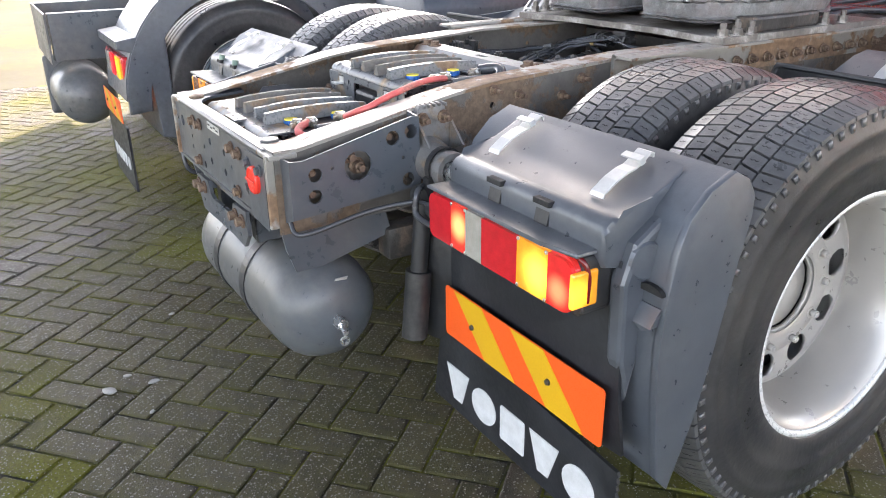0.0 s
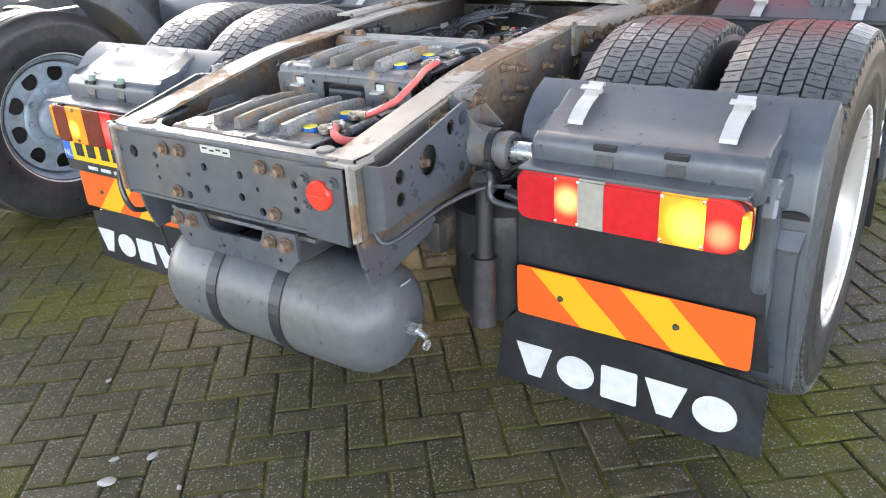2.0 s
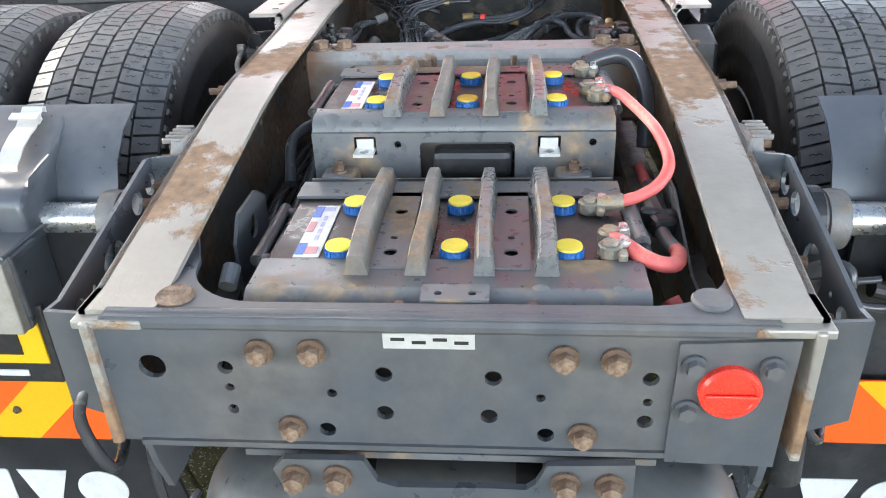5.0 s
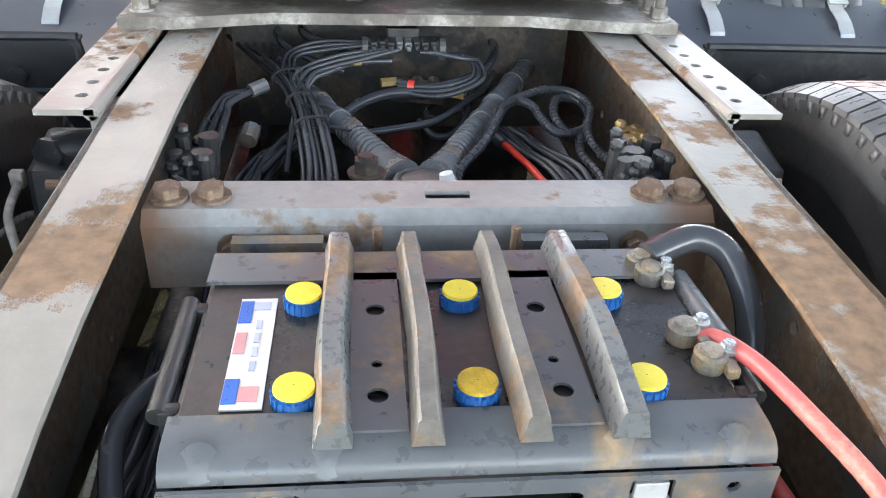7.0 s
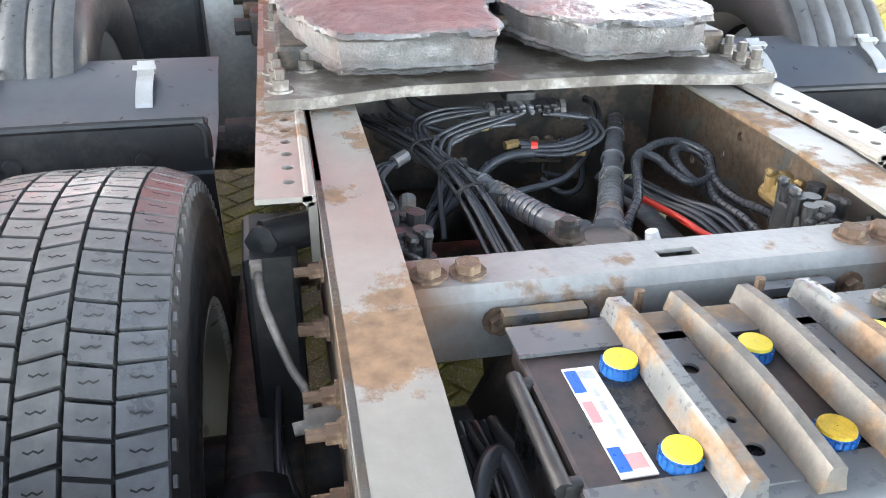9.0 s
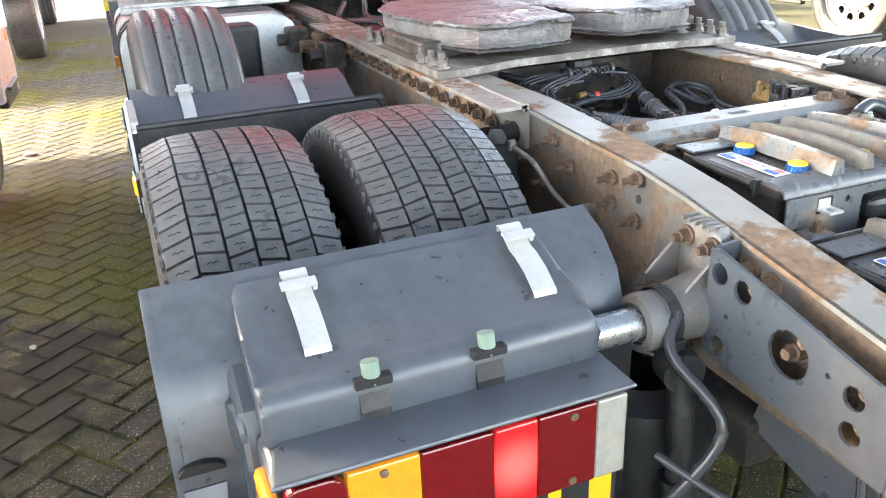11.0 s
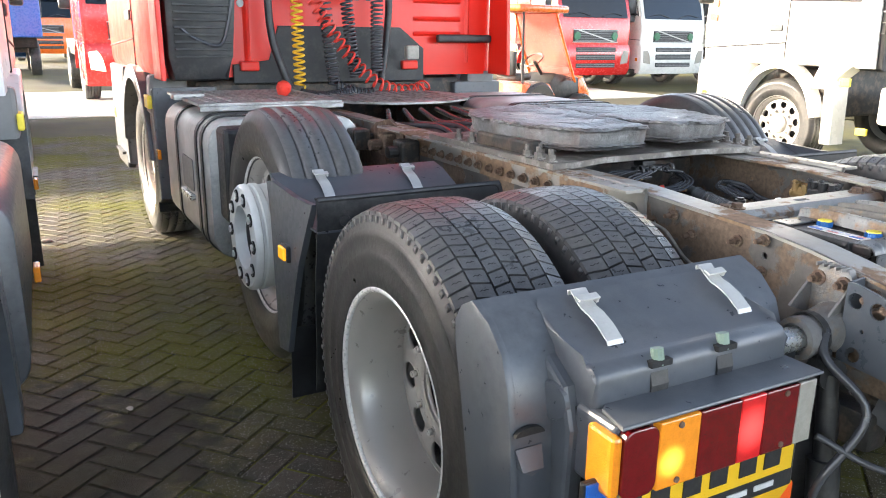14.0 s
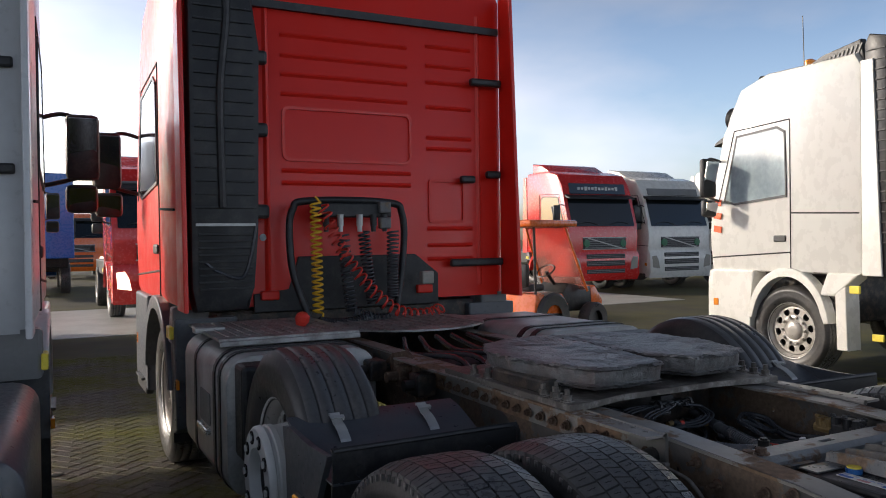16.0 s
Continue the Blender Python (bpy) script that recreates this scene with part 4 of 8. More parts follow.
def clip_mesh():
    """Bent zinc spring clip, lying down a slope towards -y."""
    bm = bmesh.new()
    line = [(0.045, 0.006), (0.05, 0.014), (0.042, 0.02), (0.02, 0.014), (0.0, 0.01), (-0.02, 0.013), (-0.05, 0.012), (-0.085, 0.004), (-0.092, -0.002)]
    sheet(bm, line, "x", -0.018, 0.018, 0.003)
    box(bm, (0, 0.012, 0.024), (0.05, 0.016, 0.004), 0.001)
    box(bm, (0.022, 0.012, 0.018), (0.006, 0.014, 0.012), 0.001)
    me = bpy.data.meshes.new("clip")
    bmesh.ops.recalc_face_normals(bm, faces=bm.faces)
    bm.to_mesh(me)
    bm.free()
    me.materials.append(ZINC)
    return me


CLIP = clip_mesh()


def clip(parent, x, y, z, tilt=0):
    o = new("clip", CLIP)
    o.parent = parent
    o.matrix_basis = pose(x, y, z, tilt)
    o["label"] = "bent zinc spring clip"
    return o


def arch_points(cy, cz, r, a0, a1, n=14):
    return [(cy + r * math.cos(radians(a0 + (a1 - a0) * i / n)), cz + r * math.sin(radians(a0 + (a1 - a0) * i / n))) for i in range(n + 1)]


for s in (-1, 1):
    LIFT = 0.012
    # rear guard: shell following the tyre, box over the tube, outer lip
    OUT = 1.247 if s > 0 else 1.278
    a, b = sorted((s * 0.578, s * (OUT - 0.015)))
    bm = bmesh.new()
    shell = [(0.56, 0.856), (0.50, 0.83), (0.455, 0.787), (0.43, 0.727), (0.415, 0.63), (0.41, 0.53), (0.415, 0.43), (0.425, 0.34), (0.44, 0.24)]
    sheet(bm, shell, "x", a, b, 0.006)
    front = [(0.475, 0.20), (0.53, 0.36), (0.562, 0.5), (0.592, 0.65), (0.618, 0.76)]
    c0, c1 = sorted((s * (OUT - 0.019), s * OUT))
    prism(bm, [(0.622, 0.80), (0.60, 0.835), *shell, *front], "x", c0, c1, bevel=0.004)
    guard = smooth(part("rear_mudguard", bm, PLASTIC, truck, "dark grey plastic mudguard with clipped cover"), 35)
    bm = bmesh.new()
    a, b = sorted((s * (0.66 if s > 0 else 0.685), s * 1.165))
    prism(bm, [(0.53, 0.85), (0.445, 0.808), (0.375, 0.784), *arc(0.36, 0.758, 0.026, 80, 180, 6), (0.332, 0.712), (0.342, 0.69), (0.385, 0.68), (0.445, 0.75)],
          "x", a, b, bevel=0.012)
    smooth(part("cover", bm, PLASTIC, guard, "smooth grey cover over the tube"), 40)
    bm = bmesh.new()
    prism(bm, [(0.49, 0.80), (0.39, 0.735), (0.365, 0.66), (0.37, 0.50), (0.395, 0.40), (0.44, 0.6)], "x", *sorted((s * 1.15, s * 1.19)), bevel=0.01)
    part("corner_fairing", bm, PLASTIC, guard)
    bm = bmesh.new()
    lathe(bm, [(0.038, 0), (0.034, 0.006), (0.0005, 0.007)], (s * 1.19, 0.415, 0.70), (s, -0.2, 0), 20)
    part("round_boss", bm, PLASTIC, guard)
    # dark half-disc paints the shade inside a moulded finger grip
    bm = bmesh.new()
    gx = s * (OUT - 0.036)
    prism(bm, [(gx + 0.031 * math.cos(q * math.pi / 8), 0.648 + 0.015 * math.sin(q * math.pi / 8)) for q in range(9)], "y", 0.4065, 0.417)
    part("grip_recess", bm, GROOVE, guard, "dark piece painting the shade of a finger grip recess")
    # wedge added so that its slope catches the grip's highlight
    bm = bmesh.new()
    lo = [(gx - 0.028, 0.411, 0.622), (gx + 0.028, 0.411, 0.622), (gx + 0.022, 0.393, 0.585), (gx, 0.396, 0.572), (gx - 0.022, 0.393, 0.585)]
    vs = [bm.verts.new(p) for p in lo] + [bm.verts.new((x, 0.42, z)) for x, _, z in lo]
    bm.faces.new(vs[:5])
    for i in range(5):
        bm.faces.new((vs[i], vs[(i + 1) % 5], vs[5 + (i + 1) % 5], vs[5 + i]))
    part("grip_ramp", bm, PLASTIC, guard, "ramp added to catch the highlight under the grip")
    for x, y, z in ((0.737, 0.483, 0.833), (1.075, 0.476, 0.830)):
        clip(guard, s * x, y, z, 22)
    for x in ((0.838, 0.993) if s > 0 else (0.86, 1.022)):
        # slot as a near-black block: the opening's shade is in its colour
        bm = bmesh.new()
        box(bm, (s * x, 0.342, 0.771), (0.05, 0.03, 0.012), 0.002)
        part("strap_slot", bm, GROOVE, guard)
        bm = bmesh.new()
        sheet(bm, [(0.36, 0.779), (0.336, 0.764), (0.328, 0.731), (0.33, 0.701)], "x", s * x - 0.02, s * x + 0.02, 0.006)
        part("strap", bm, BLACKPL, guard)
        if s < 0:
            bm = bmesh.new()
            cyl(bm, (s * x, 0.338, 0.765), (s * x, 0.345, 0.795), 0.012, 10)
            part("plug", bm, material("green_plug", (0.2, 0.28, 0.22), 0.5), guard, "greenish strap plug")
    # back plate and flap
    bm = bmesh.new()
    zlow = 0.26
    prism(bm, [(s * 0.60, 0.70), (s * 1.17, 0.70), (s * 1.19, 0.42), (s * 1.21, 0.30), (s * 0.60, zlow)], "y", 0.374, 0.382)
    part("back_plate", bm, FLAP, guard, "black splash plate")
    flap_y = 0.362 if s > 0 else 0.335
    bm = bmesh.new()
    edge = [(s * 1.215 + s * 0.004 * (i % 2), 0.08 + 0.19 * i / 22) for i in range(23)]
    prism(bm, [(s * 0.529, 0.085), (s * 1.215, 0.08), *edge[1:], (s * 0.62, 0.32), (s * 0.56, 0.26)], "y", flap_y, flap_y + 0.008)
    flap = part("mudflap", bm, FLAP, guard, "black rubber mudflap with pale print")
    if s > 0:
        word_shapes(flap, 0.59, 1.168, 0.12, 0.213, flap_y - 0.0005)
        stripe_board(guard, 0.607, 1.176, 0.306, 0.44, 0.352, -1, "orange and yellow striped marker board")
    else:
        word_shapes(flap, -1.215, -0.645, 0.115, 0.205, flap_y - 0.0005)
        stripe_board(guard, -1.2, -0.635, 0.306, 0.44, 0.313, 1, "orange and yellow striped marker board")

    # lamp cluster
    if s > 0:
        y0, z0, z1 = 0.283, 0.598, 0.715
        bm = bmesh.new()
        prism(bm, rrect(0.652, z0 - 0.004, 1.15, z1 + 0.004, 0.02), "y", y0 + 0.02, 0.374, bevel=0.006)
        lamp = part("tail_lamp", bm, BLACKPL, truck, "long red and amber tail lamp, switched on")
        lit_r = lamp_lens("lens_red_lit", (0.6, 0.012, 0.02), (0.775, 0.285, 0.66), (1.0, 0.16, 0.05), 5.0, 0.045)
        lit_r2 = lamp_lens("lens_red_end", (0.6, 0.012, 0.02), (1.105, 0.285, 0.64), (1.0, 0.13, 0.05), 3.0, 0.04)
        lit_a = lamp_lens("lens_amber_lit", (0.8, 0.3, 0.015), (1.045, 0.285, 0.65), (1.0, 0.42, 0.05), 3.0, 0.065)
        side_a = lamp_lens("lens_amber_side", (0.8, 0.3, 0.015), (1.15, 0.28, 0.65), (1.0, 0.35, 0.03), 2.5, 0.05)
        spans = [(0.652, 0.743, LENSRED), (0.743, 0.799, lit_r), (0.799, 0.859, LENSCLEAR), (0.859, 0.980, LENSRED), (0.980, 1.074, lit_a), (1.074, 1.148, lit_r2)]
        names = {lit_r: "glowing red lens", lit_a: "glowing amber lens", lit_r2: "glowing red lens", LENSCLEAR: "clear reversing lens"}

        def rounded(xa, xb, za, zb, first, last, r=0.024):
            if first:
                return [(xb, za), (xb, zb), *arc(xa + r, zb - r, r, 90, 180, 5), *arc(xa + r, za + r, r, 180, 270, 5)]
            if last:
                return [(xa, zb), (xa, za), *arc(xb - 1.7 * r, za + 1.7 * r, 1.7 * r, 270, 360, 6), *arc(xb - 1.7 * r, zb - 1.7 * r, 1.7 * r, 0, 90, 6)]
            return [(xa, za), (xb, za), (xb, zb), (xa, zb)]

        for k, (xa, xb, mt) in enumerate(spans):
            bm = bmesh.new()
            e = 0.0005
            prism(bm, rounded(xa + e, xb - e, z0, z1, k == 0, k == 5), "y", y0 + 0.008, y0 + 0.045)
            prism(bm, rounded(xa + e, xb - e, z0 + 0.006, z1 - 0.008, k == 0, k == 5, 0.02), "y", y0, y0 + 0.008)
            part("lens", bm, mt, lamp, names.get(mt, "red lens"))
        bm = bmesh.new()
        tube(bm, [(0.658, y0 + 0.02, z1 - 0.01), (0.68, y0 + 0.012, z1 + 0.004), (0.9, y0 + 0.008, z1 + 0.005), (1.06, y0 + 0.012, z1 + 0.004), (1.135, y0 + 0.02, z1 - 0.002), (1.152, y0 + 0.03, z1 - 0.03), (1.152, y0 + 0.03, z0 + 0.03)], 0.0055, 8)
        smooth(part("lamp_bead", bm, LENSDARK, lamp, "glossy bead round the lamp"), 60)
        bm = bmesh.new()
        box(bm, (1.15, 0.305, 0.657), (0.012, 0.06, 0.07), 0.004)
        part("side_lens", bm, side_a, lamp, "amber side marker")
        bm = bmesh.new()
        prism(bm, [(0.66, 0.273), (1.06, 0.273), (1.15, 0.286), (1.15, 0.374), (0.66, 0.374)], "z", z1 + 0.003, z1 + 0.012, bevel=0.004)
        part("lamp_hood", bm, PLASTIC, lamp)
        for x in (0.747, 0.80, 0.985, 1.07):
            for z in (z0 + 0.01, z1 - 0.01):
                bm = bmesh.new()
                lathe(bm, [(0.0005, 0.003), (0.004, 0.002), (0.004, 0)], (x, y0, z), (0, -1, 0), 10)
                part("screw", bm, STEEL, lamp)
    else:
        y0, z0, z1 = 0.262, 0.575, 0.704
        bm = bmesh.new()
        prism(bm, rrect(-1.172, z0 - 0.006, -0.685, z1 + 0.008, 0.016), "y", y0 + 0.012, 0.374, bevel=0.004)
        lamp = part("tail_lamp", bm, PLASTIC, truck, "older long tail lamp, amber lens switched on")
        old_a = lamp_lens("old_lens_amber", (0.7, 0.22, 0.012), (-1.055, 0.27, 0.625), (1.0, 0.42, 0.04), 4.0, 0.042)
        old_r = lamp_lens("old_lens_red", (0.5, 0.01, 0.015), (-0.86, 0.27, 0.64), (1.0, 0.06, 0.05), 2.5, 0.06)
        spans = [(-1.165, -1.086, LENSDARK), (-1.086, -0.992, old_a), (-0.992, -0.891, LENSDARK), (-0.891, -0.828, old_r), (-0.828, -0.738, LENSDARK), (-0.738, -0.69, LENSCLEAR)]
        for xa, xb, mt in spans:
            bm = bmesh.new()
            prism(bm, rrect(xa + 0.0004, z0, xb - 0.0004, z1, 0.022 if xa < -1.1 else 0.003, 4), "y", y0 - 0.008, y0 + 0.014, bevel=0.003)
            part("lens", bm, mt, lamp, {old_r: "glowing red lens", old_a: "glowing amber lens", LENSCLEAR: "clear grey lens"}.get(mt, "dark red lens"))
        bm = bmesh.new()
        box(bm, (-1.176, 0.29, 0.642), (0.02, 0.072, 0.115), 0.008)
        part("side_lens", bm, LENSAMBER, lamp, "ribbed amber side marker")
        bm = bmesh.new()
        prism(bm, [(-1.175, 0.25), (-0.68, 0.25), (-0.68, 0.374), (-1.10, 0.374), (-1.16, 0.32)], "z", z1 + 0.007, z1 + 0.015, bevel=0.004)
        part("lamp_hood", bm, PLASTIC, lamp, "flat grey lamp hood")
        for x in (-1.04, -0.775):
            for z in (z0 + 0.012, z1 - 0.012):
                bm = bmesh.new()
                lathe(bm, [(0.0005, 0.004), (0.006, 0.003), (0.006, 0)], (x, y0 - 0.008, z), (0, -1, 0), 10)
                part("screw", bm, RUST, lamp)
        # number plate in its black holder
        bm = bmesh.new()
        box(bm, (-0.945, 0.295, 0.53), (0.54, 0.012, 0.155), 0.004)
        holder = part("plate_holder", bm, BLACKPL, truck, "black number plate holder")
        bm = bmesh.new()
        box(bm, (-0.925, 0.287, 0.55), (0.475, 0.004, 0.108), 0.001)
        part("number_plate", bm, PLATEYEL, holder, "yellow number plate")
        bm = bmesh.new()
        box(bm, (-1.187, 0.287, 0.55), (0.046, 0.004, 0.108), 0.001)
        part("country_band", bm, PLATEBLUE, holder, "blue band of the plate")
        for k in range(6):
            bm = bmesh.new()
            box(bm, (-1.11 + 0.068 * k + 0.01 * (k // 2), 0.284, 0.55), (0.045, 0.002, 0.07))
            part("plate_bar", bm, INK, holder)
        for k in range(5):
            bm = bmesh.new()
            box(bm, (-1.06 + 0.075 * k, 0.288, 0.474), (0.055, 0.002, 0.012))
            part("print_bar", bm, LETTER, holder)
        txt = bpy.data.curves.new("country_letters", "FONT")
        txt.body, txt.size, txt.extrude, txt.align_x = "NL", 0.034, 0.0008, "CENTER"
        tob = new("country_letters", txt)
        tob.data.materials.append(LETTER)
        tob.parent = holder
        tob.matrix_basis = pose(-1.187, 0.284, 0.508, 90, 0, 0)

    LIFT = 0.0
    # guard of the pusher wheel and the liner between the wheels
    a, b = sorted((s * 0.60, s * 1.235))
    bm = bmesh.new()
    sheet(bm, [(2.0, 0.872), (1.93, 0.858), (1.85, 0.825), (1.77, 0.79), (1.66, 0.775), (1.52, 0.772)], "x", a, b, 0.006)
    mg = smooth(part("pusher_mudguard", bm, PLASTIC, truck, "dark grey pusher mudguard with two zinc clips"), 35)
    for x in (0.757, 1.085):
        clip(mg, s * x, 1.90, 0.85, 24)
        bm = bmesh.new()
        box(bm, (s * x - s * 0.03, 1.60, 0.783), (0.06, 0.014, 0.01), 0.002)
        cyl(bm, (s * x - s * 0.06, 1.60, 0.788), (s * x, 1.60, 0.788), 0.005, 8)
        part("latch", bm, ZINC, mg)
    bm = bmesh.new()
    sheet(bm, [(1.54, 0.872), (1.525, 0.867), (1.52, 0.80), (1.555, 0.60), (1.56, 0.40), (1.58, 0.24)], "x", a, b, 0.007)
    tube(bm, [(s * 0.605, 1.525, 0.80), (s * 0.605, 1.525, 0.85), (s * 0.62, 1.53, 0.865), (s * 0.66, 1.53, 0.869), (s * 1.23, 1.53, 0.865)], 0.009, 8)
    for x in (0.72, 0.95, 1.15):
        lathe(bm, [(0.018, 0), (0.016, 0.006), (0.0005, 0.007)], (s * x, 1.52, 0.80), (0, -1, 0), 14)
    smooth(part("front_liner", bm, BLACKPL, mg, "black wheel-arch liner"), 35)
    bm = bmesh.new()
    prism(bm, [(2.0, 0.845), (1.93, 0.858), (1.85, 0.852), (1.70, 0.845), (1.53, 0.853), (1.566, 0.80), (1.68, 0.627), (1.76, 0.45), (1.823, 0.28), (1.93, 0.26), (1.945, 0.5), (1.96, 0.74)], "x", *sorted((s * 1.228, s * 1.248)), bevel=0.004)
    part("side_panel", bm, PLASTIC, mg, "grey side panel of the guard")
    bm = bmesh.new()
    sheet(bm, [(1.84, 0.36), (1.83, 0.25), (1.84, 0.10)], "x", a, b, 0.006)
    part("flap", bm, FLAP, mg)
    LIFT = 0.085
    bm = bmesh.new()
    box(bm, (s * 1.252, 1.79, 0.56), (0.02, 0.075, 0.055), 0.006)
    ml = part("side_marker_lamp", bm, BLACKPL, truck, "square amber side marker lamp")
    bm = bmesh.new()
    box(bm, (s * 1.264, 1.79, 0.56), (0.014, 0.06, 0.042), 0.004)
    part("lens", bm, LITAMBER, ml, "glowing amber lens")
    LIFT = 0.0
    # hub ring of the pusher wheel
    bm = bmesh.new()
    lathe(bm, [(0.265, 1.12), (0.235, 1.135), (0.205, 1.20), (0.2, 1.26), (0.207, 1.265), (0.207, 1.285), (0.2, 1.29), (0.2, 1.30), (0.207, 1.305), (0.205, 1.32), (0.195, 1.33), (0.125, 1.33), (0.118, 1.32), (0.112, 1.2), (0.11, 1.1)],
          (-s * 0.07, 2.325, 0.57), (s, 0, 0), 40)
    hubring = smooth(part("hub_ring", bm, HUB, truck, "pale grey wheel hub ring with bolts"), 40)
    # core set shallow and black, painting the shade down the bore
    bm = bmesh.new()
    lathe(bm, [(0.0005, 1.30), (0.05, 1.298), (0.055, 1.29), (0.119, 1.285)], (-s * 0.07, 2.325, 0.57), (s, 0, 0), 24)
    part("hub_core", bm, RECESSDARK, hubring, "hub core, black for the shade in the bore")
    ring = [(s * 1.2605, 2.325 + 0.163 * math.cos(k * math.pi / 5), 0.57 + 0.163 * math.sin(k * math.pi / 5)) for k in range(10)]
    # dark discs stand in for the shaded recess round each bolt
    bolts("washer", ring, (s, 0, 0), RECESSDARK, hubring, 0.018, 0.001)
    bolts("bolt", ring, (s, 0, 0), HUB, hubring, 0.0145, 0.007)
STICKBLUE = material("sticker_faded_blue", (0.45, 0.48, 0.62), 0.5, var=0.15, scale=40, bump=0)


# two batteries with their pressed hold-down trays
def rolled_rib(bm, x, w, ya, yb, z, h):
    """A folded flange with a rolled top, humped along its length."""
    rows, n = [], 14
    for i in range(n + 1):
        t = i / n
        hh = h * (0.62 + 0.38 * math.sin(math.pi * min(1.0, 0.12 + t * 0.86)) ** 0.7)
        sway = 0.0015 * math.sin(7 * t + x * 40)
        prof = [(-w - 0.005, 0), (-w - 0.001, 0.55), (-w * 0.96, 0.9), (-w * 0.72, 1.0), (0, 0.99), (w * 0.72, 1.0), (w * 0.96, 0.9), (w + 0.001, 0.55), (w + 0.005, 0)]
        rows.append([bm.verts.new((x + u + sway, ya + (yb - ya) * t, z + v * hh)) for u, v in prof])
    for p, q in zip(rows, rows[1:]):
        for k in range(len(p) - 1):
            bm.faces.new((p[k], p[k + 1], q[k + 1], q[k]))
    bm.faces.new(rows[0])
    bm.faces.new(rows[-1])


def battery_set(y0, ztop, dull):
    """y0: rear edge of the battery; ztop: its lid."""
    bm = bmesh.new()
    box(bm, (0.0, y0 + 0.135, ztop - 0.105), (0.462, 0.25, 0.20), 0.008)
    box(bm, (0.0, y0 + 0.135, ztop - 0.014), (0.478, 0.262, 0.026), 0.006)
    bat = part("battery", bm, BATT, truck, "black lorry battery with yellow caps")
    for i, x in enumerate((-0.143, 0.008, 0.153)):
        for j, dy in enumerate((0.065, 0.2)):
            bm = bmesh.new()
            lathe(bm, [(0.0195, 0.0), (0.0195, 0.005), (0.017, 0.014), (0.017, 0.0165)], (x, y0 + dy, ztop - 0.004), (0, 0, 1), 24)
            for k in range(18):
                w = 2 * math.pi * k / 18
                box(bm, (x + 0.0185 * math.cos(w), y0 + dy + 0.0185 * math.sin(w), ztop + 0.004), (0.003, 0.0035, 0.012), 0, Matrix.Rotation(w, 4, "Z"))
            cap = part("cell_cap", bm, BLUE, bat, "yellow-topped blue cell cap")
            bm = bmesh.new()
            lathe(bm, [(0.0178, 0.0), (0.017, 0.003), (0.0005, 0.0035)], (x, y0 + dy, ztop + 0.012), (0, 0, 1), 24)
            part("cap_top", bm, DULLYELLOW if (dull and i == 1 and j == 0) else YELLOW, cap, "bright yellow disc")
    bm = bmesh.new()
    box(bm, (-0.1855, y0 + 0.13, ztop + 0.001), (0.034, 0.155, 0.002))
    st = part("sticker", bm, STICKER, bat, "white sticker with blue and red panels")
    for dx, dy, w, h, mt in ((-0.0105, 0.055, 0.012, 0.034, PLATEBLUE), (0.004, 0.064, 0.016, 0.012, STICKBLUE), (-0.0105, 0.008, 0.01, 0.03, STICKRED), (-0.0105, -0.056, 0.012, 0.03, PLATEBLUE), (0.004, -0.06, 0.016, 0.018, STICKRED)):
        bm = bmesh.new()
        box(bm, (-0.1855 + dx, y0 + 0.13 + dy, ztop + 0.0025), (w, h, 0.001))
        part("sticker_panel", bm, mt, st)
    for k in range(4):
        bm = bmesh.new()
        box(bm, (-0.182, y0 + 0.105 + 0.02 * k, ztop + 0.0025), (0.005, 0.013, 0.001))
        part("print_bar", bm, STICKBLUE, st, "faded unreadable print")
    # lifting bar at the end
    for s in (-1, 1):
        bm = bmesh.new()
        tube(bm, [(s * 0.252, y0 + 0.055, ztop - 0.006), (s * 0.252, y0 + 0.21, ztop - 0.004)], 0.009, 10)
        for dy in (0.06, 0.2):
            box(bm, (s * 0.243, y0 + dy, ztop - 0.015), (0.018, 0.014, 0.03), 0.003)
        smooth(part("carrying_bar", bm, BLACKPL, bat, "black carrying handle"))
    # tray: front pressing, rear strip, floor between the ribs, ribs
    bm = bmesh.new()
    prism(bm, [(y0 + 0.232, ztop + 0.002), (y0 + 0.232, ztop + 0.006), (y0 + 0.286, ztop + 0.006), (y0 + 0.286, ztop + 0.002)], "x", -0.24, 0.24)
    part("rear_strip", bm, TRAY, truck, "grey hold-down strip")
    bm = bmesh.new()
    prof = [(y0 + 0.045, ztop + 0.004), (y0 - 0.02, ztop + 0.003), *arc(y0 - 0.022, ztop - 0.022, 0.026, 90, 180, 5), (y0 - 0.05, ztop - 0.065)]
    if dull:
        prof = [(y0 + 0.045, ztop + 0.004), (y0 + 0.014, ztop + 0.003), *arc(y0 + 0.012, ztop - 0.018, 0.02, 90, 180, 5)]
    sheet(bm, prof, "x", -0.24, 0.243, 0.004)
    front = smooth(part("front_pressing", bm, TRAY, truck, "grey pressed battery clamp"), 40)
    for x in (-0.21, -0.115, 0.115, 0.21):
        bm = bmesh.new()
        dy = 0.002 if dull else 0.035
        lathe(bm, [(0.0005, 0.004), (0.008, 0.003), (0.016, 0.0)], (x, y0 - dy + 0.004, ztop - 0.004), (0, -0.7, 0.7), 12)
        smooth(part("pressed_dimple", bm, TRAY, front), 60)
    for xa, xb in ((-0.098, -0.052), (0.056, 0.105)):
        bm = bmesh.new()
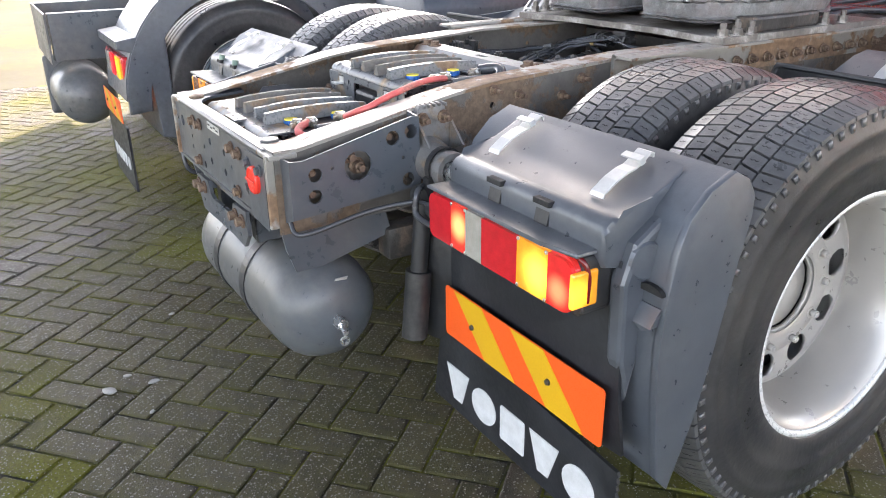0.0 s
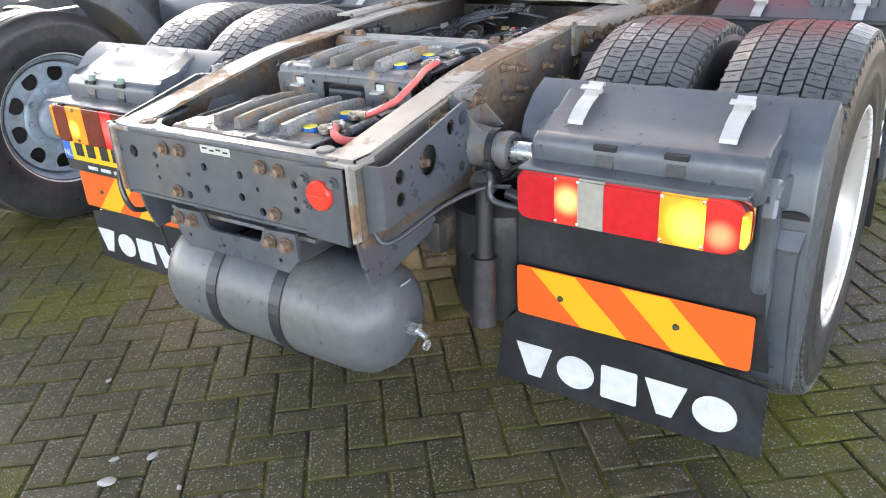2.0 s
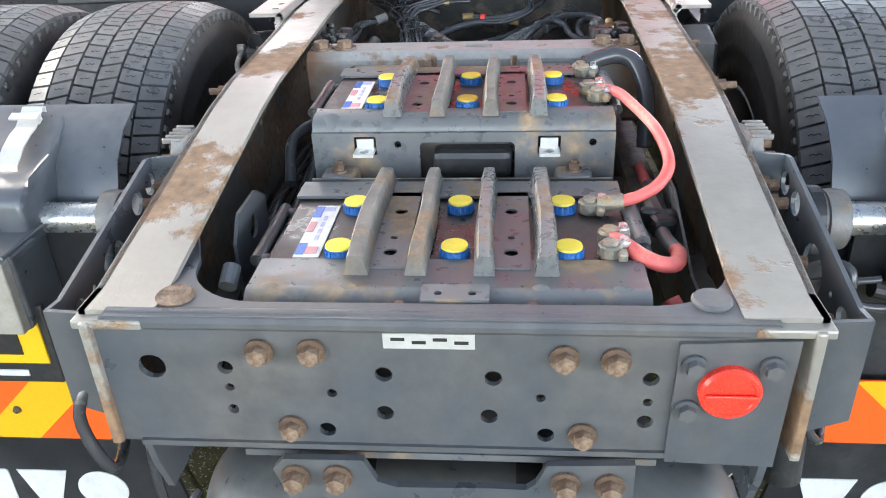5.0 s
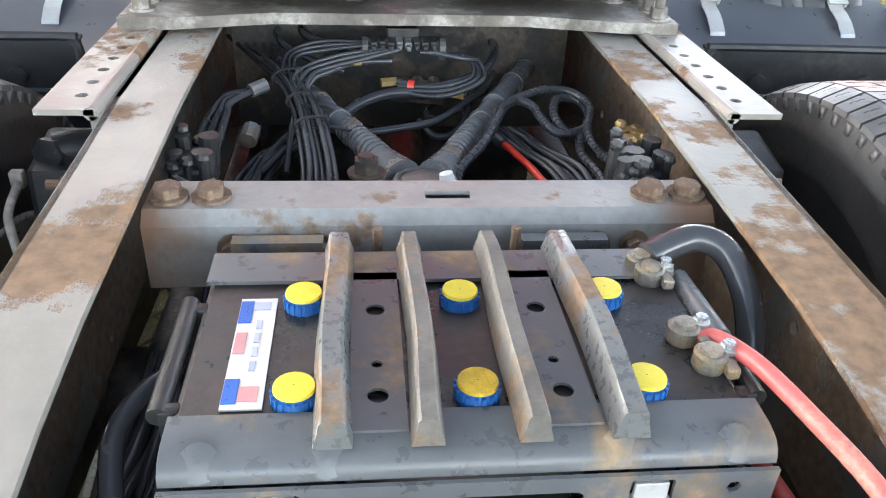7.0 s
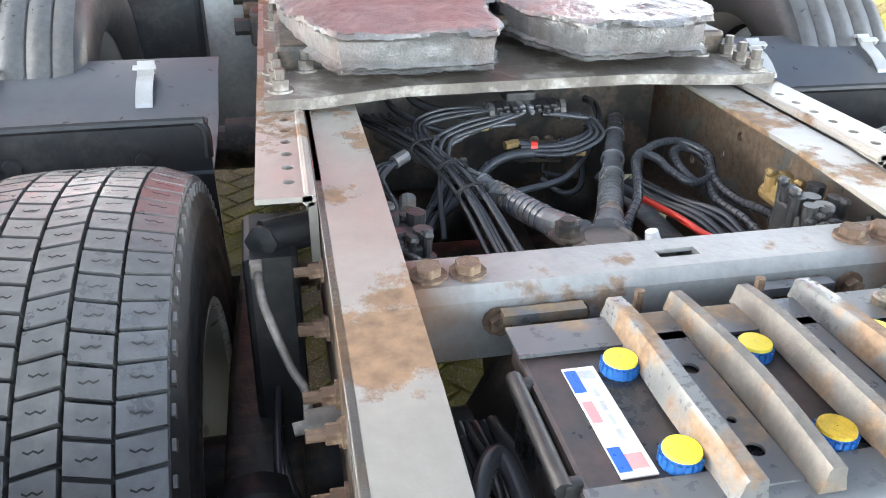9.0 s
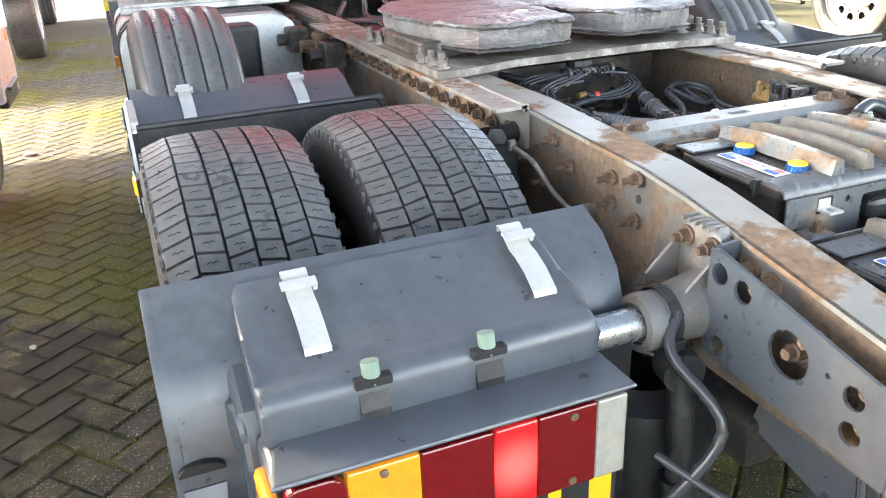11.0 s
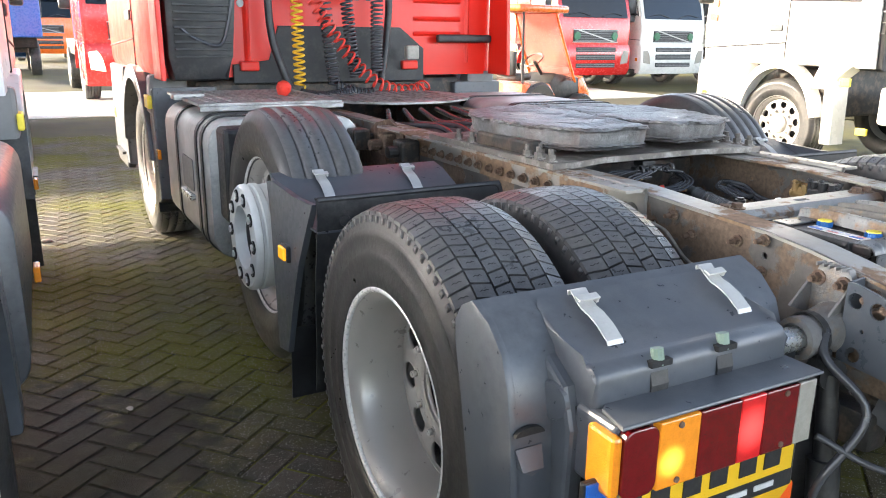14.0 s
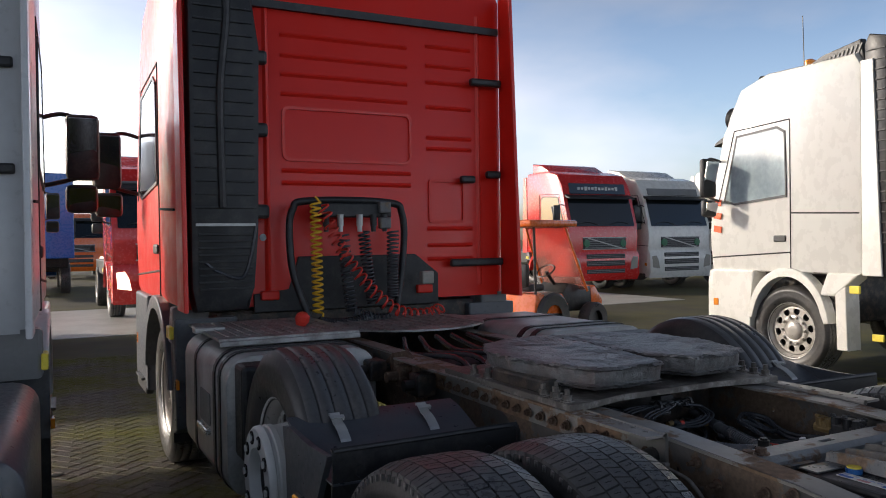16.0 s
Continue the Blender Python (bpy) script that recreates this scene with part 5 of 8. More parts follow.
        prism(bm, [(xa, y0 + 0.02), (xb, y0 + 0.02), (xb, y0 + 0.245), (xa, y0 + 0.245)], "z", ztop + 0.003, ztop + 0.006,
              [((xa + xb) / 2, y0 + 0.06, 0.009), ((xa + xb) / 2, y0 + 0.10, 0.005), ((xa + xb) / 2, y0 + 0.18, 0.009)])
        part("floor_plate", bm, TRAY, front)
    for k, x in enumerate((-0.112, -0.036, 0.046, 0.125)):
        bm = bmesh.new()
        w = 0.0105 if k in (0, 3) else 0.0085
        rolled_rib(bm, x, w, y0 + 0.004, y0 + 0.295, ztop + 0.003, 0.034)
        corroded = (k in (1, 2)) if dull else (k in (0, 1))
        smooth(part("rib", bm, WOODY if corroded else RIB, front, "pressed rib, corroded to brown" if corroded else "grey pressed rib"), 50)
    return bat


LIFT = 0.015
battery_set(0.096, 0.775, False)
LIFT = 0.024
battery_set(0.468, 0.842, True)
LIFT = 0.015
# battery console: side plates, upright behind the rear battery, clamp with slot, latches
bm = bmesh.new()
box(bm, (0, 0.06, 0.69), (0.50, 0.004, 0.09), 0.0)
box(bm, (0, 0.2, 0.56), (0.52, 0.36, 0.01))
part("battery_box", bm, TRAY, truck, "grey battery carrier")
bm = bmesh.new()
prism(bm, [(-0.235, 0.69), (0.235, 0.69), (0.235, 0.775), (-0.235, 0.775)], "y", 0.405, 0.41)
part("upright_plate", bm, PLATEST, truck, "rust-edged grey upright")
bm = bmesh.new()
prism(bm, [(-0.24, 0.735), (0.243, 0.735), (0.243, 0.834), (-0.24, 0.834)], "y", 0.452, 0.456,
      [rrect(-0.066, 0.745, 0.086, 0.818, 0.008), (-0.101, 0.815, 0.006), (0.208, 0.817, 0.006), rrect(-0.172, 0.797, -0.136, 0.828, 0.003), rrect(0.122, 0.797, 0.158, 0.828, 0.003)])
clampf = part("clamp_face", bm, TRAY, truck, "grey clamp face with oblong opening")
bm = bmesh.new()
box(bm, (0.018, 0.468, 0.782), (0.128, 0.05, 0.046), 0.012)
part("grip", bm, BLACKPL, clampf, "black moulded grip")
for x in (-0.154, 0.14):
    bm = bmesh.new()
    prism(bm, [(x - 0.016, 0.425), (x + 0.016, 0.425), (x + 0.016, 0.458), (x - 0.016, 0.458)], "z", 0.803, 0.808, [(x, 0.439, 0.008)])
    box(bm, (x, 0.4545, 0.812), (0.028, 0.005, 0.024), 0.001)
    part("spring_nut", bm, ZINC, clampf, "zinc spring nut")
for x in (-0.193, 0.178):
    bm = bmesh.new()
    box(bm, (x, 0.428, 0.762), (0.058, 0.045, 0.036), 0.008)
    bk = part("clamp_foot", bm, TRAY, truck, "small bolted clamp foot")
    bolts("bolt", [(x, 0.425, 0.78)], (0, 0, 1), RUST, bk, 0.009, 0.01, 0.008)
for x, y in ((-0.05, 0.045), (0.105, 0.045)):
    bolts("bolt", [(x, y, 0.733)], (0, 0, 1), RUST, truck, 0.010, 0.012, 0.03)
bm = bmesh.new()
prism(bm, [(-0.025, 0.04), (0.055, 0.04), (0.055, 0.075), (-0.025, 0.075)], "z", 0.777, 0.782, [(-0.005, 0.055, 0.005), (0.035, 0.055, 0.005)])
part("centre_tab", bm, TRAY, truck)
LIFT = 0.028
for x in (-0.18, 0.145):
    bm = bmesh.new()
    prism(bm, [(x - 0.05, 0.79), (x + 0.05, 0.79), (x + 0.05, 0.808), (x - 0.05, 0.808)], "z", 0.822, 0.834)
    part("back_tab", bm, TRAY, truck)
for x in (-0.07, 0.085):
    bm = bmesh.new()
    cyl(bm, (x, 0.785, 0.80), (x, 0.785, 0.855), 0.006, 8)
    part("threaded_stud", bm, RUST, truck)
LIFT = 0.02
# terminals and heavy cables
def terminal(x, y, z):
    bm = bmesh.new()
    lathe(bm, [(0.014, 0), (0.0155, 0.004), (0.0155, 0.016), (0.0125, 0.018), (0.010, 0.018), (0.0095, 0.022), (0.0005, 0.023)], (x, y, z), (0, 0, 1), 18)
    box(bm, (x + 0.017, y + 0.004, z + 0.009), (0.02, 0.012, 0.013), 0.003)
    box(bm, (x + 0.014, y - 0.014, z + 0.009), (0.012, 0.018, 0.012), 0.003)
    cyl(bm, (x + 0.012, y - 0.022, z + 0.01), (x + 0.012, y + 0.012, z + 0.01), 0.0035, 8)
    t = part("terminal", bm, TERMINAL, truck, "corroded lead battery terminal clamp")
    bolts("bolt", [(x + 0.017, y + 0.004, z + 0.015)], (0, 0, 1), STEEL, t, 0.006, 0.006)


for p in ((0.189, 0.283, 0.772), (0.207, 0.192, 0.772), (0.204, 0.155, 0.772), (0.211, 0.70, 0.845), (0.208, 0.722, 0.845), (0.211, 0.60, 0.845), (0.221, 0.56, 0.845)):
    terminal(*p)
for nm, pts, r, mt, lb in (
    ("battery_cable", [(0.22, 0.59, 0.852), (0.238, 0.587, 0.856), (0.256, 0.542, 0.862), (0.272, 0.482, 0.86), (0.293, 0.413, 0.85), (0.302, 0.351, 0.835), (0.3, 0.319, 0.822), (0.282, 0.29, 0.81), (0.257, 0.28, 0.798), (0.23, 0.282, 0.788)], 0.0085, REDCABLE, "thick faded red battery cable"),
    ("cable_sleeve", [(0.236, 0.2815, 0.789), (0.2, 0.283, 0.784)], 0.0115, TERMINAL, "stained crimp sleeve"),
    ("battery_cable", [(0.209, 0.185, 0.782), (0.223, 0.169, 0.782), (0.243, 0.146, 0.777), (0.265, 0.139, 0.77), (0.286, 0.152, 0.763), (0.297, 0.185, 0.758), (0.296, 0.2, 0.756)], 0.0105, REDCABLE, "thick faded red battery cable"),
    ("cable_sleeve", [(0.298, 0.192, 0.757), (0.292, 0.232, 0.75), (0.291, 0.27, 0.745)], 0.0105, TRAY, "grey cable sleeve"),
    ("battery_cable", [(0.27, 0.09, 0.75), (0.30, 0.05, 0.70), (0.31, 0.03, 0.62)], 0.011, REDCABLE, "thick faded red battery cable"),
    ("battery_cable", [(0.296, 0.42, 0.742), (0.297, 0.447, 0.74), (0.303, 0.569, 0.72)], 0.009, REDCABLE, "thick faded red battery cable"),
    ("earth_hose", [(0.215, 0.722, 0.862), (0.24, 0.733, 0.868), (0.275, 0.742, 0.872), (0.305, 0.73, 0.862), (0.322, 0.70, 0.83), (0.325, 0.67, 0.79), (0.322, 0.64, 0.73)], 0.0155, CABLE, "black ribbed cable sleeve"),
):
    bm = bmesh.new()
    tube(bm, pts, r, 12, 8)
    smooth(part(nm, bm, mt, truck, lb), 60)
for y0 in (0.19, 0.60):
    z = 0.772 if y0 < 0.4 else 0.845
    bm = bmesh.new()
    cyl(bm, (0.25, y0, z), (0.245, y0 + 0.105, z), 0.011, 12)
    smooth(part("grey_sleeve", bm, TRAY, truck, "grey plastic bar"))
bm = bmesh.new()
box(bm, (0.295, 0.295, 0.744), (0.036, 0.03, 0.03), 0.008, pose(0, 0, 0, 0, 0, 12))
box(bm, (0.29, 0.315, 0.745), (0.05, 0.016, 0.034), 0.006, pose(0, 0, 0, 0, 0, -14))
tube(bm, [(0.295, 0.31, 0.745), (0.29, 0.35, 0.75), (0.296, 0.39, 0.75), (0.297, 0.425, 0.742)], 0.017, 10)
part("cable_clamp", bm, BLACKPL, truck, "black taped cable joint")
bm = bmesh.new()
prism(bm, [(0.08, 0.60), (0.44, 0.60), (0.44, 0.77), (0.36, 0.775), (0.20, 0.72), (0.1, 0.72), (0.08, 0.66)], "x", 0.318, 0.322, [(0.15, 0.68, 0.008)])
part("side_shield", bm, TRAY, truck, "thin rusty side shield")
bm = bmesh.new()
prism(bm, [(0.22, 0.55), (0.36, 0.55), (0.37, 0.76), (0.33, 0.785), (0.25, 0.785), (0.22, 0.75)], "x", -0.308, -0.303, [(0.30, 0.74, 0.018)])
part("lifting_plate", bm, FRAME, truck, "dark plate with a round hole")
LIFT = 0.0
# air tank under the rear cross member
bm = bmesh.new()
prof = [(0.0005, -0.385), (0.05, -0.382), (0.095, -0.367), (0.125, -0.342), (0.142, -0.312), (0.149, -0.275), (0.149, -0.1), (0.149, 0.3), (0.142, 0.345), (0.12, 0.38), (0.085, 0.405), (0.045, 0.417), (0.0005, 0.42)]
lathe(bm, prof, (0.0, 0.14, 0.335), (1, 0, 0), 40)
tank = smooth(part("air_tank", bm, TANKPAINT, truck, "grey cylindrical air tank in two straps"), 50)
for x in (-0.128, 0.108):
    bm = bmesh.new()
    lathe(bm, [(0.1495, x - 0.019), (0.153, x - 0.019), (0.153, x + 0.019), (0.1495, x + 0.019)], (0.0, 0.14, 0.335), (1, 0, 0), 40, True)
    part("strap", bm, FLAP, tank, "dark steel strap")
bm = bmesh.new()
cyl(bm, (0.415, 0.14, 0.33), (0.45, 0.14, 0.328), 0.017, 6)
cyl(bm, (0.44, 0.14, 0.33), (0.475, 0.135, 0.318), 0.008, 10)
lathe(bm, [(0.007, -0.003), (0.013, -0.003), (0.013, 0.003), (0.007, 0.003)], (0.478, 0.13, 0.30), (1, 0, 0), 14, True)
part("drain_valve", bm, STEEL, tank, "drain valve with pull ring")
bm = bmesh.new()
box(bm, (0.392, 0.165, 0.425), (0.002, 0.034, 0.036), 0, pose(0, 0, 0, 0, 38, 0))
part("rating_label", bm, ZINC, tank, "small silver label")
for s in (-1, 1):
    bm = bmesh.new()
    box(bm, (s * 0.15, 0.13, 0.545), (0.05, 0.2, 0.12), 0.008)
    part("tank_hanger", bm, FRAME, truck)
bm = bmesh.new()
tube(bm, [(-0.40, 0.14, 0.38), (-0.43, 0.1, 0.36), (-0.425, 0.08, 0.5), (-0.41, 0.1, 0.6)], 0.007, 8)
part("air_hose", bm, CABLE, truck)
for pts, r in (([(0.43, 0.03, 0.63), (0.46, 0.05, 0.60), (0.5, 0.2, 0.64), (0.55, 0.3, 0.66), (0.62, 0.31, 0.67)], 0.006),
               ([(0.54, 0.33, 0.69), (0.57, 0.30, 0.69), (0.58, 0.29, 0.64), (0.65, 0.30, 0.625)], 0.008),
               ([(-0.43, 0.05, 0.70), (-0.47, 0.02, 0.63), (-0.45, 0.03, 0.53), (-0.52, 0.2, 0.5), (-0.6, 0.3, 0.55)], 0.008),
               ([(-0.53, 0.36, 0.75), (-0.56, 0.33, 0.70), (-0.52, 0.25, 0.6), (-0.6, 0.28, 0.45), (-0.58, 0.3, 0.35)], 0.01)):
    bm = bmesh.new()
    tube(bm, pts, r, 8)
    smooth(part("lamp_cable", bm, CABLE, truck, "black lamp cable"), 60)
bm = bmesh.new()
cyl(bm, (0.61, 0.31, 0.655), (0.65, 0.31, 0.645), 0.014, 12)
part("plug_connector", bm, BLACKPL, truck)

# reaction rods meeting in a ball joint over the axle
JY, JZ = 1.05, 0.80
bm = bmesh.new()
lathe(bm, [(0.03, -0.05), (0.045, -0.045), (0.049, -0.01), (0.049, 0.004), (0.046, 0.012), (0.041, 0.014), (0.039, 0.009), (0.036, 0.009), (0.034, 0.012), (0.02, 0.0135), (0.0005, 0.014)], (0.005, JY, JZ), (0, 0, 1), 32)
smooth(part("ball_joint", bm, PLATEST, truck, "round greasy ball joint with seal"), 40)
for s in (-1, 1):
    bm = bmesh.new()
    a, b = Vector((-0.002 + s * 0.03, JY + 0.045, JZ - 0.002)), Vector((s * 0.335, 1.80, JZ - 0.012))
    d = b - a
    cyl(bm, a - d * 0.02, a + d * 0.08, 0.03, 16, 0.022)
    cyl(bm, a + d * 0.06, b, 0.0205, 18)
    for t in (0.3, 0.42, 0.6):
        cyl(bm, a + d * t, a + d * (t + 0.01), 0.0235, 18)
    for k in range(11):
        cyl(bm, a + d * (0.07 + 0.018 * k), a + d * (0.079 + 0.018 * k), 0.0228, 18)
    smooth(part("reaction_rod", bm, WETROD, truck, "wet black reaction rod"), 40)
# floor of the bay: gearbox tail, propshaft, frame brackets in the dark
bm = bmesh.new()
cyl(bm, (0, 1.15, 0.5), (0, 2.6, 0.62), 0.06, 16)
lathe(bm, [(0.05, -0.08), (0.12, -0.06), (0.14, 0.0), (0.12, 0.05), (0.06, 0.08)], (0, 1.2, 0.5), (0, 1, 0.08), 24)
smooth(part("propshaft", bm, GREASY, truck))
for y in (1.62, 2.65):
    bm = bmesh.new()
    prism(bm, [(y, 0.66), (y, 0.88), (y + 0.06, 0.90), (y + 0.12, 0.88), (y + 0.12, 0.66)], "x", -0.34, 0.34)
    part("crossmember", bm, GREASY, truck, "dark cross member under the plate")
# cylinders added to keep the bay dark over the bright paving
for y, z, r in ((1.5, 0.44, 0.13), (1.9, 0.46, 0.14)):
    bm = bmesh.new()
    lathe(bm, [(0.0005, -0.34), (r * 0.7, -0.33), (r, -0.28), (r, 0.28), (r * 0.7, 0.33), (0.0005, 0.34)], (0, y, z), (1, 0, 0), 24)
    smooth(part("air_reservoir", bm, GREASY, truck, "dark cylinder added to fill the bay under the frame"), 40)
# bundle of lines along the left rod
rng = random.Random(4)
for k in range(6):
    o = (k - 2.5) * 0.0085
    h = 0.006 * ((k * 2) % 3)
    bm = bmesh.new()
    tube(bm, [(-0.15 + o * 1.25, 0.93, 0.72), (-0.148 + o * 1.2, 1.01, 0.775 + h), (-0.15 + o * 1.1, 1.116, 0.79 + h), (-0.165 + o, 1.213, 0.817 + h), (-0.182 + o * 0.9, 1.297, 0.828 + h),
              (-0.215 + o * 0.8, 1.394, 0.838 + h), (-0.255 + o, 1.483, 0.842 + h), (-0.285 + o * 1.8, 1.60, 0.835), (-0.30 + o * 3, 1.72, 0.82)], 0.0048, 8)
    smooth(part("air_line", bm, CABLE, truck, "black air line in a tied bundle"), 60)
for y, x, z in ((1.213, -0.165, 0.826), (1.297, -0.182, 0.836), (1.39, -0.213, 0.845)):
    bm = bmesh.new()
    lathe(bm, [(0.027, -0.004), (0.03, -0.004), (0.03, 0.004), (0.027, 0.004)], (0, 0, 0), (-0.3, 1, 0), 18, True)
    box(bm, (0.02, 0, 0.028), (0.012, 0.01, 0.012), 0.002)
    tie = part("cable_tie", bm, BLACKPL, truck, "black cable tie")
    tie.location = (x, y, z)
    tie.scale = (1.0, 1, 0.55)
for a, b in (((-0.165, 1.213, 0.82), (-0.10, 1.23, 0.81)), ((-0.182, 1.297, 0.83), (-0.12, 1.31, 0.81))):
    bm = bmesh.new()
    tube(bm, [a, tuple((p + q) / 2 + 0.006 * (k == 2) for k, (p, q) in enumerate(zip(a, b))), b], 0.003, 6)
    part("cable_tie", bm, BLACKPL, truck)
# connector block and the looping cables in front of the plate
bm = bmesh.new()
box(bm, (-0.008, 1.475, 0.884), (0.15, 0.03, 0.02), 0.005)
box(bm, (-0.008, 1.50, 0.90), (0.06, 0.05, 0.02), 0.004)
blk = part("connector_rail", bm, BLACKPL, truck, "black rail of plugged connectors")
for k in range(8):
    bm = bmesh.new()
    x = -0.062 + 0.0155 * k
    box(bm, (x, 1.452 + 0.006 * (k % 2), 0.889), (0.012, 0.036, 0.013), 0.002)
    box(bm, (x, 1.43 + 0.006 * (k % 2), 0.887), (0.008, 0.016, 0.009), 0.002)
    part("connector", bm, TRAY if k in (3, 4) else BLACKPL, blk)
for x in (-0.078, 0.062):
    bm = bmesh.new()
    lathe(bm, [(0.016, -0.005), (0.02, -0.005), (0.02, 0.005), (0.016, 0.005)], (x, 1.445, 0.884), (1, 0, 0), 14, True)
    box(bm, (x, 1.445, 0.868), (0.01, 0.03, 0.008), 0.002)
    part("loop_clip", bm, BLACKPL, blk)
loops = []
for k in range(3):
    o = 0.012 * k
    loops.append(([(-0.05, 1.452, 0.884), (-0.086, 1.487 - o, 0.88), (-0.161, 1.503 - o * 1.4, 0.875 - o * 0.3), (-0.217 + o * 0.6, 1.472 - o, 0.863), (-0.222 + o, 1.40 - o * 0.4, 0.85), (-0.20 + o * 0.5, 1.33, 0.842)], 0.0042))
    loops.append(([(-0.04 + o, 1.43, 0.884), (-0.088, 1.433 - o, 0.878 - o * 0.3), (-0.143, 1.426 - o, 0.868 - o * 0.4), (-0.192 + o, 1.393 - o * 0.8, 0.857), (-0.205 + o, 1.35 - o, 0.842), (-0.19 + o * 0.6, 1.28, 0.835)], 0.0042))
    loops.append(([(0.02 + o, 1.43, 0.88), (0.075 + o, 1.445 - o, 0.872), (0.115 + o * 0.7, 1.47 - o, 0.86), (0.118 + o * 0.6, 1.42 - o, 0.84), (0.06, 1.405 - o, 0.825 - o * 0.4), (-0.02, 1.42, 0.82 - o * 0.5)], 0.0045))
loops += [
    ([(-0.03, 1.44, 0.86), (-0.097, 1.427, 0.86), (-0.143, 1.405, 0.85), (-0.174, 1.373, 0.842), (-0.20, 1.31, 0.80), (-0.21, 1.22, 0.74)], 0.0055),
    ([(-0.021, 1.437, 0.822), (0.034, 1.415, 0.82), (0.101, 1.427, 0.83), (0.153, 1.475, 0.84), (0.181, 1.567, 0.85), (0.18, 1.66, 0.84)], 0.008),
    ([(-0.12, 1.30, 0.765), (-0.101, 1.316, 0.768), (-0.037, 1.333, 0.77), (0.046, 1.351, 0.78), (0.116, 1.433, 0.79), (0.159, 1.501, 0.79), (0.19, 1.62, 0.78)], 0.0075),
    ([(0.03, 1.43, 0.80), (0.006, 1.414, 0.81), (-0.05, 1.424, 0.80), (-0.098, 1.393, 0.79), (-0.144, 1.335, 0.775), (-0.214, 1.28, 0.75), (-0.264, 1.22, 0.70)], 0.011),
    ([(-0.235, 1.72, 0.86), (-0.25, 1.60, 0.865), (-0.225, 1.52, 0.86), (-0.17, 1.49, 0.84), (-0.12, 1.50, 0.82)], 0.007),
    ([(-0.20, 1.72, 0.87), (-0.20, 1.60, 0.868), (-0.16, 1.55, 0.86), (-0.09, 1.53, 0.85)], 0.009),
    ([(0.02, 1.40, 0.76), (0.05, 1.36, 0.745), (0.09, 1.38, 0.75), (0.12, 1.46, 0.77), (0.11, 1.56, 0.78)], 0.007),
    ([(0.06, 1.38, 0.77), (0.035, 1.44, 0.76), (0.07, 1.5, 0.77)], 0.006),
]
for pts, r in loops:
    bm = bmesh.new()
    tube(bm, pts, r, 8)
    smooth(part("cable", bm, CABLE, truck, "looping black cable"), 60)
BRASS = material("brass", (0.35, 0.24, 0.1), 0.5, 0.5)
for p, q in (((-0.112, 1.428, 0.862), (-0.085, 1.43, 0.862)), ((-0.05, 1.43, 0.822), (-0.022, 1.437, 0.822)), ((0.075, 1.40, 0.815), (0.10, 1.395, 0.812))):
    bm = bmesh.new()
    cyl(bm, p, q, 0.009, 6)
    part("pipe_union", bm, BRASS, truck, "brass pipe union")
bm = bmesh.new()
cyl(bm, (0.0, 1.4215, 0.82), (0.012, 1.418, 0.82), 0.0105, 12)
part("red_tape", bm, REDCOIL, truck, "band of red tape on a cable")
bm = bmesh.new()
cyl(bm, (-0.03, 1.46, 0.80), (0.07, 1.45, 0.795), 0.022, 12)
for k in range(3):
    cyl(bm, (-0.01 + 0.03 * k, 1.43, 0.79), (-0.01 + 0.03 * k, 1.47, 0.815), 0.012, 8)
part("air_manifold", bm, GREASY, truck, "greasy air manifold under the connectors")
# corrugated conduits and wiring on the right
conduits = [
    [(0.075, 0.99, 0.74), (0.06, 1.05, 0.775), (0.058, 1.095, 0.80), (0.104, 1.162, 0.82), (0.14, 1.25, 0.828), (0.157, 1.294, 0.83), (0.184, 1.329, 0.828), (0.213, 1.322, 0.82), (0.223, 1.285, 0.81), (0.247, 1.25, 0.80), (0.295, 1.268, 0.80), (0.315, 1.325, 0.81), (0.296, 1.363, 0.82), (0.261, 1.352, 0.82), (0.248, 1.294, 0.81), (0.269, 1.25, 0.79)],
    [(0.18, 1.328, 0.83), (0.239, 1.363, 0.835), (0.29, 1.368, 0.83), (0.316, 1.322, 0.82), (0.298, 1.257, 0.80), (0.303, 1.191, 0.79), (0.312, 1.116, 0.80), (0.305, 1.05, 0.81)],
    [(0.29, 1.27, 0.795), (0.275, 1.2, 0.785), (0.288, 1.12, 0.78), (0.29, 1.02, 0.76), (0.28, 0.95, 0.73)],
]
for pts in conduits:
    bm = bmesh.new()
    line = curve_points(pts, 12)
    tube(bm, line, 0.0075, 8, 1, False)
    for a, b in zip(line[::2], line[1::2]):
        m = (a + b) / 2
        d = (b - a).normalized() * 0.0016
        cyl(bm, m - d, m + d, 0.0088, 8)
    smooth(part("conduit", bm, CABLE, truck, "ribbed black conduit loop"), 60)
for k in range(7):
    o = k * 0.013
    j = [rng.uniform(-0.012, 0.012) for _ in range(4)]
    bm = bmesh.new()
    tube(bm, [(0.15 + o * 0.5 + j[0], 1.34, 0.77), (0.172 + o * 0.8 + j[1] * 0.5, 1.25, 0.77), (0.197 + o + j[2] * 0.6, 1.165, 0.765 + 0.006 * (k % 3)), (0.224 + o * 0.9, 1.10, 0.758), (0.25 + o * 0.7 + j[3], 1.03, 0.745), (0.26 + o * 0.5, 0.95, 0.72)], 0.0042 + 0.001 * (k % 3), 8)
    smooth(part("wire", bm, CABLE, truck, "black wire"), 60)
bm = bmesh.new()
tube(bm, [(0.155, 1.28, 0.77), (0.166, 1.243, 0.772), (0.184, 1.165, 0.776), (0.196, 1.115, 0.774), (0.22, 1.063, 0.766), (0.235, 0.98, 0.74)], 0.0062, 8)
smooth(part("wire", bm, REDCOIL, truck, "red battery wire"), 60)
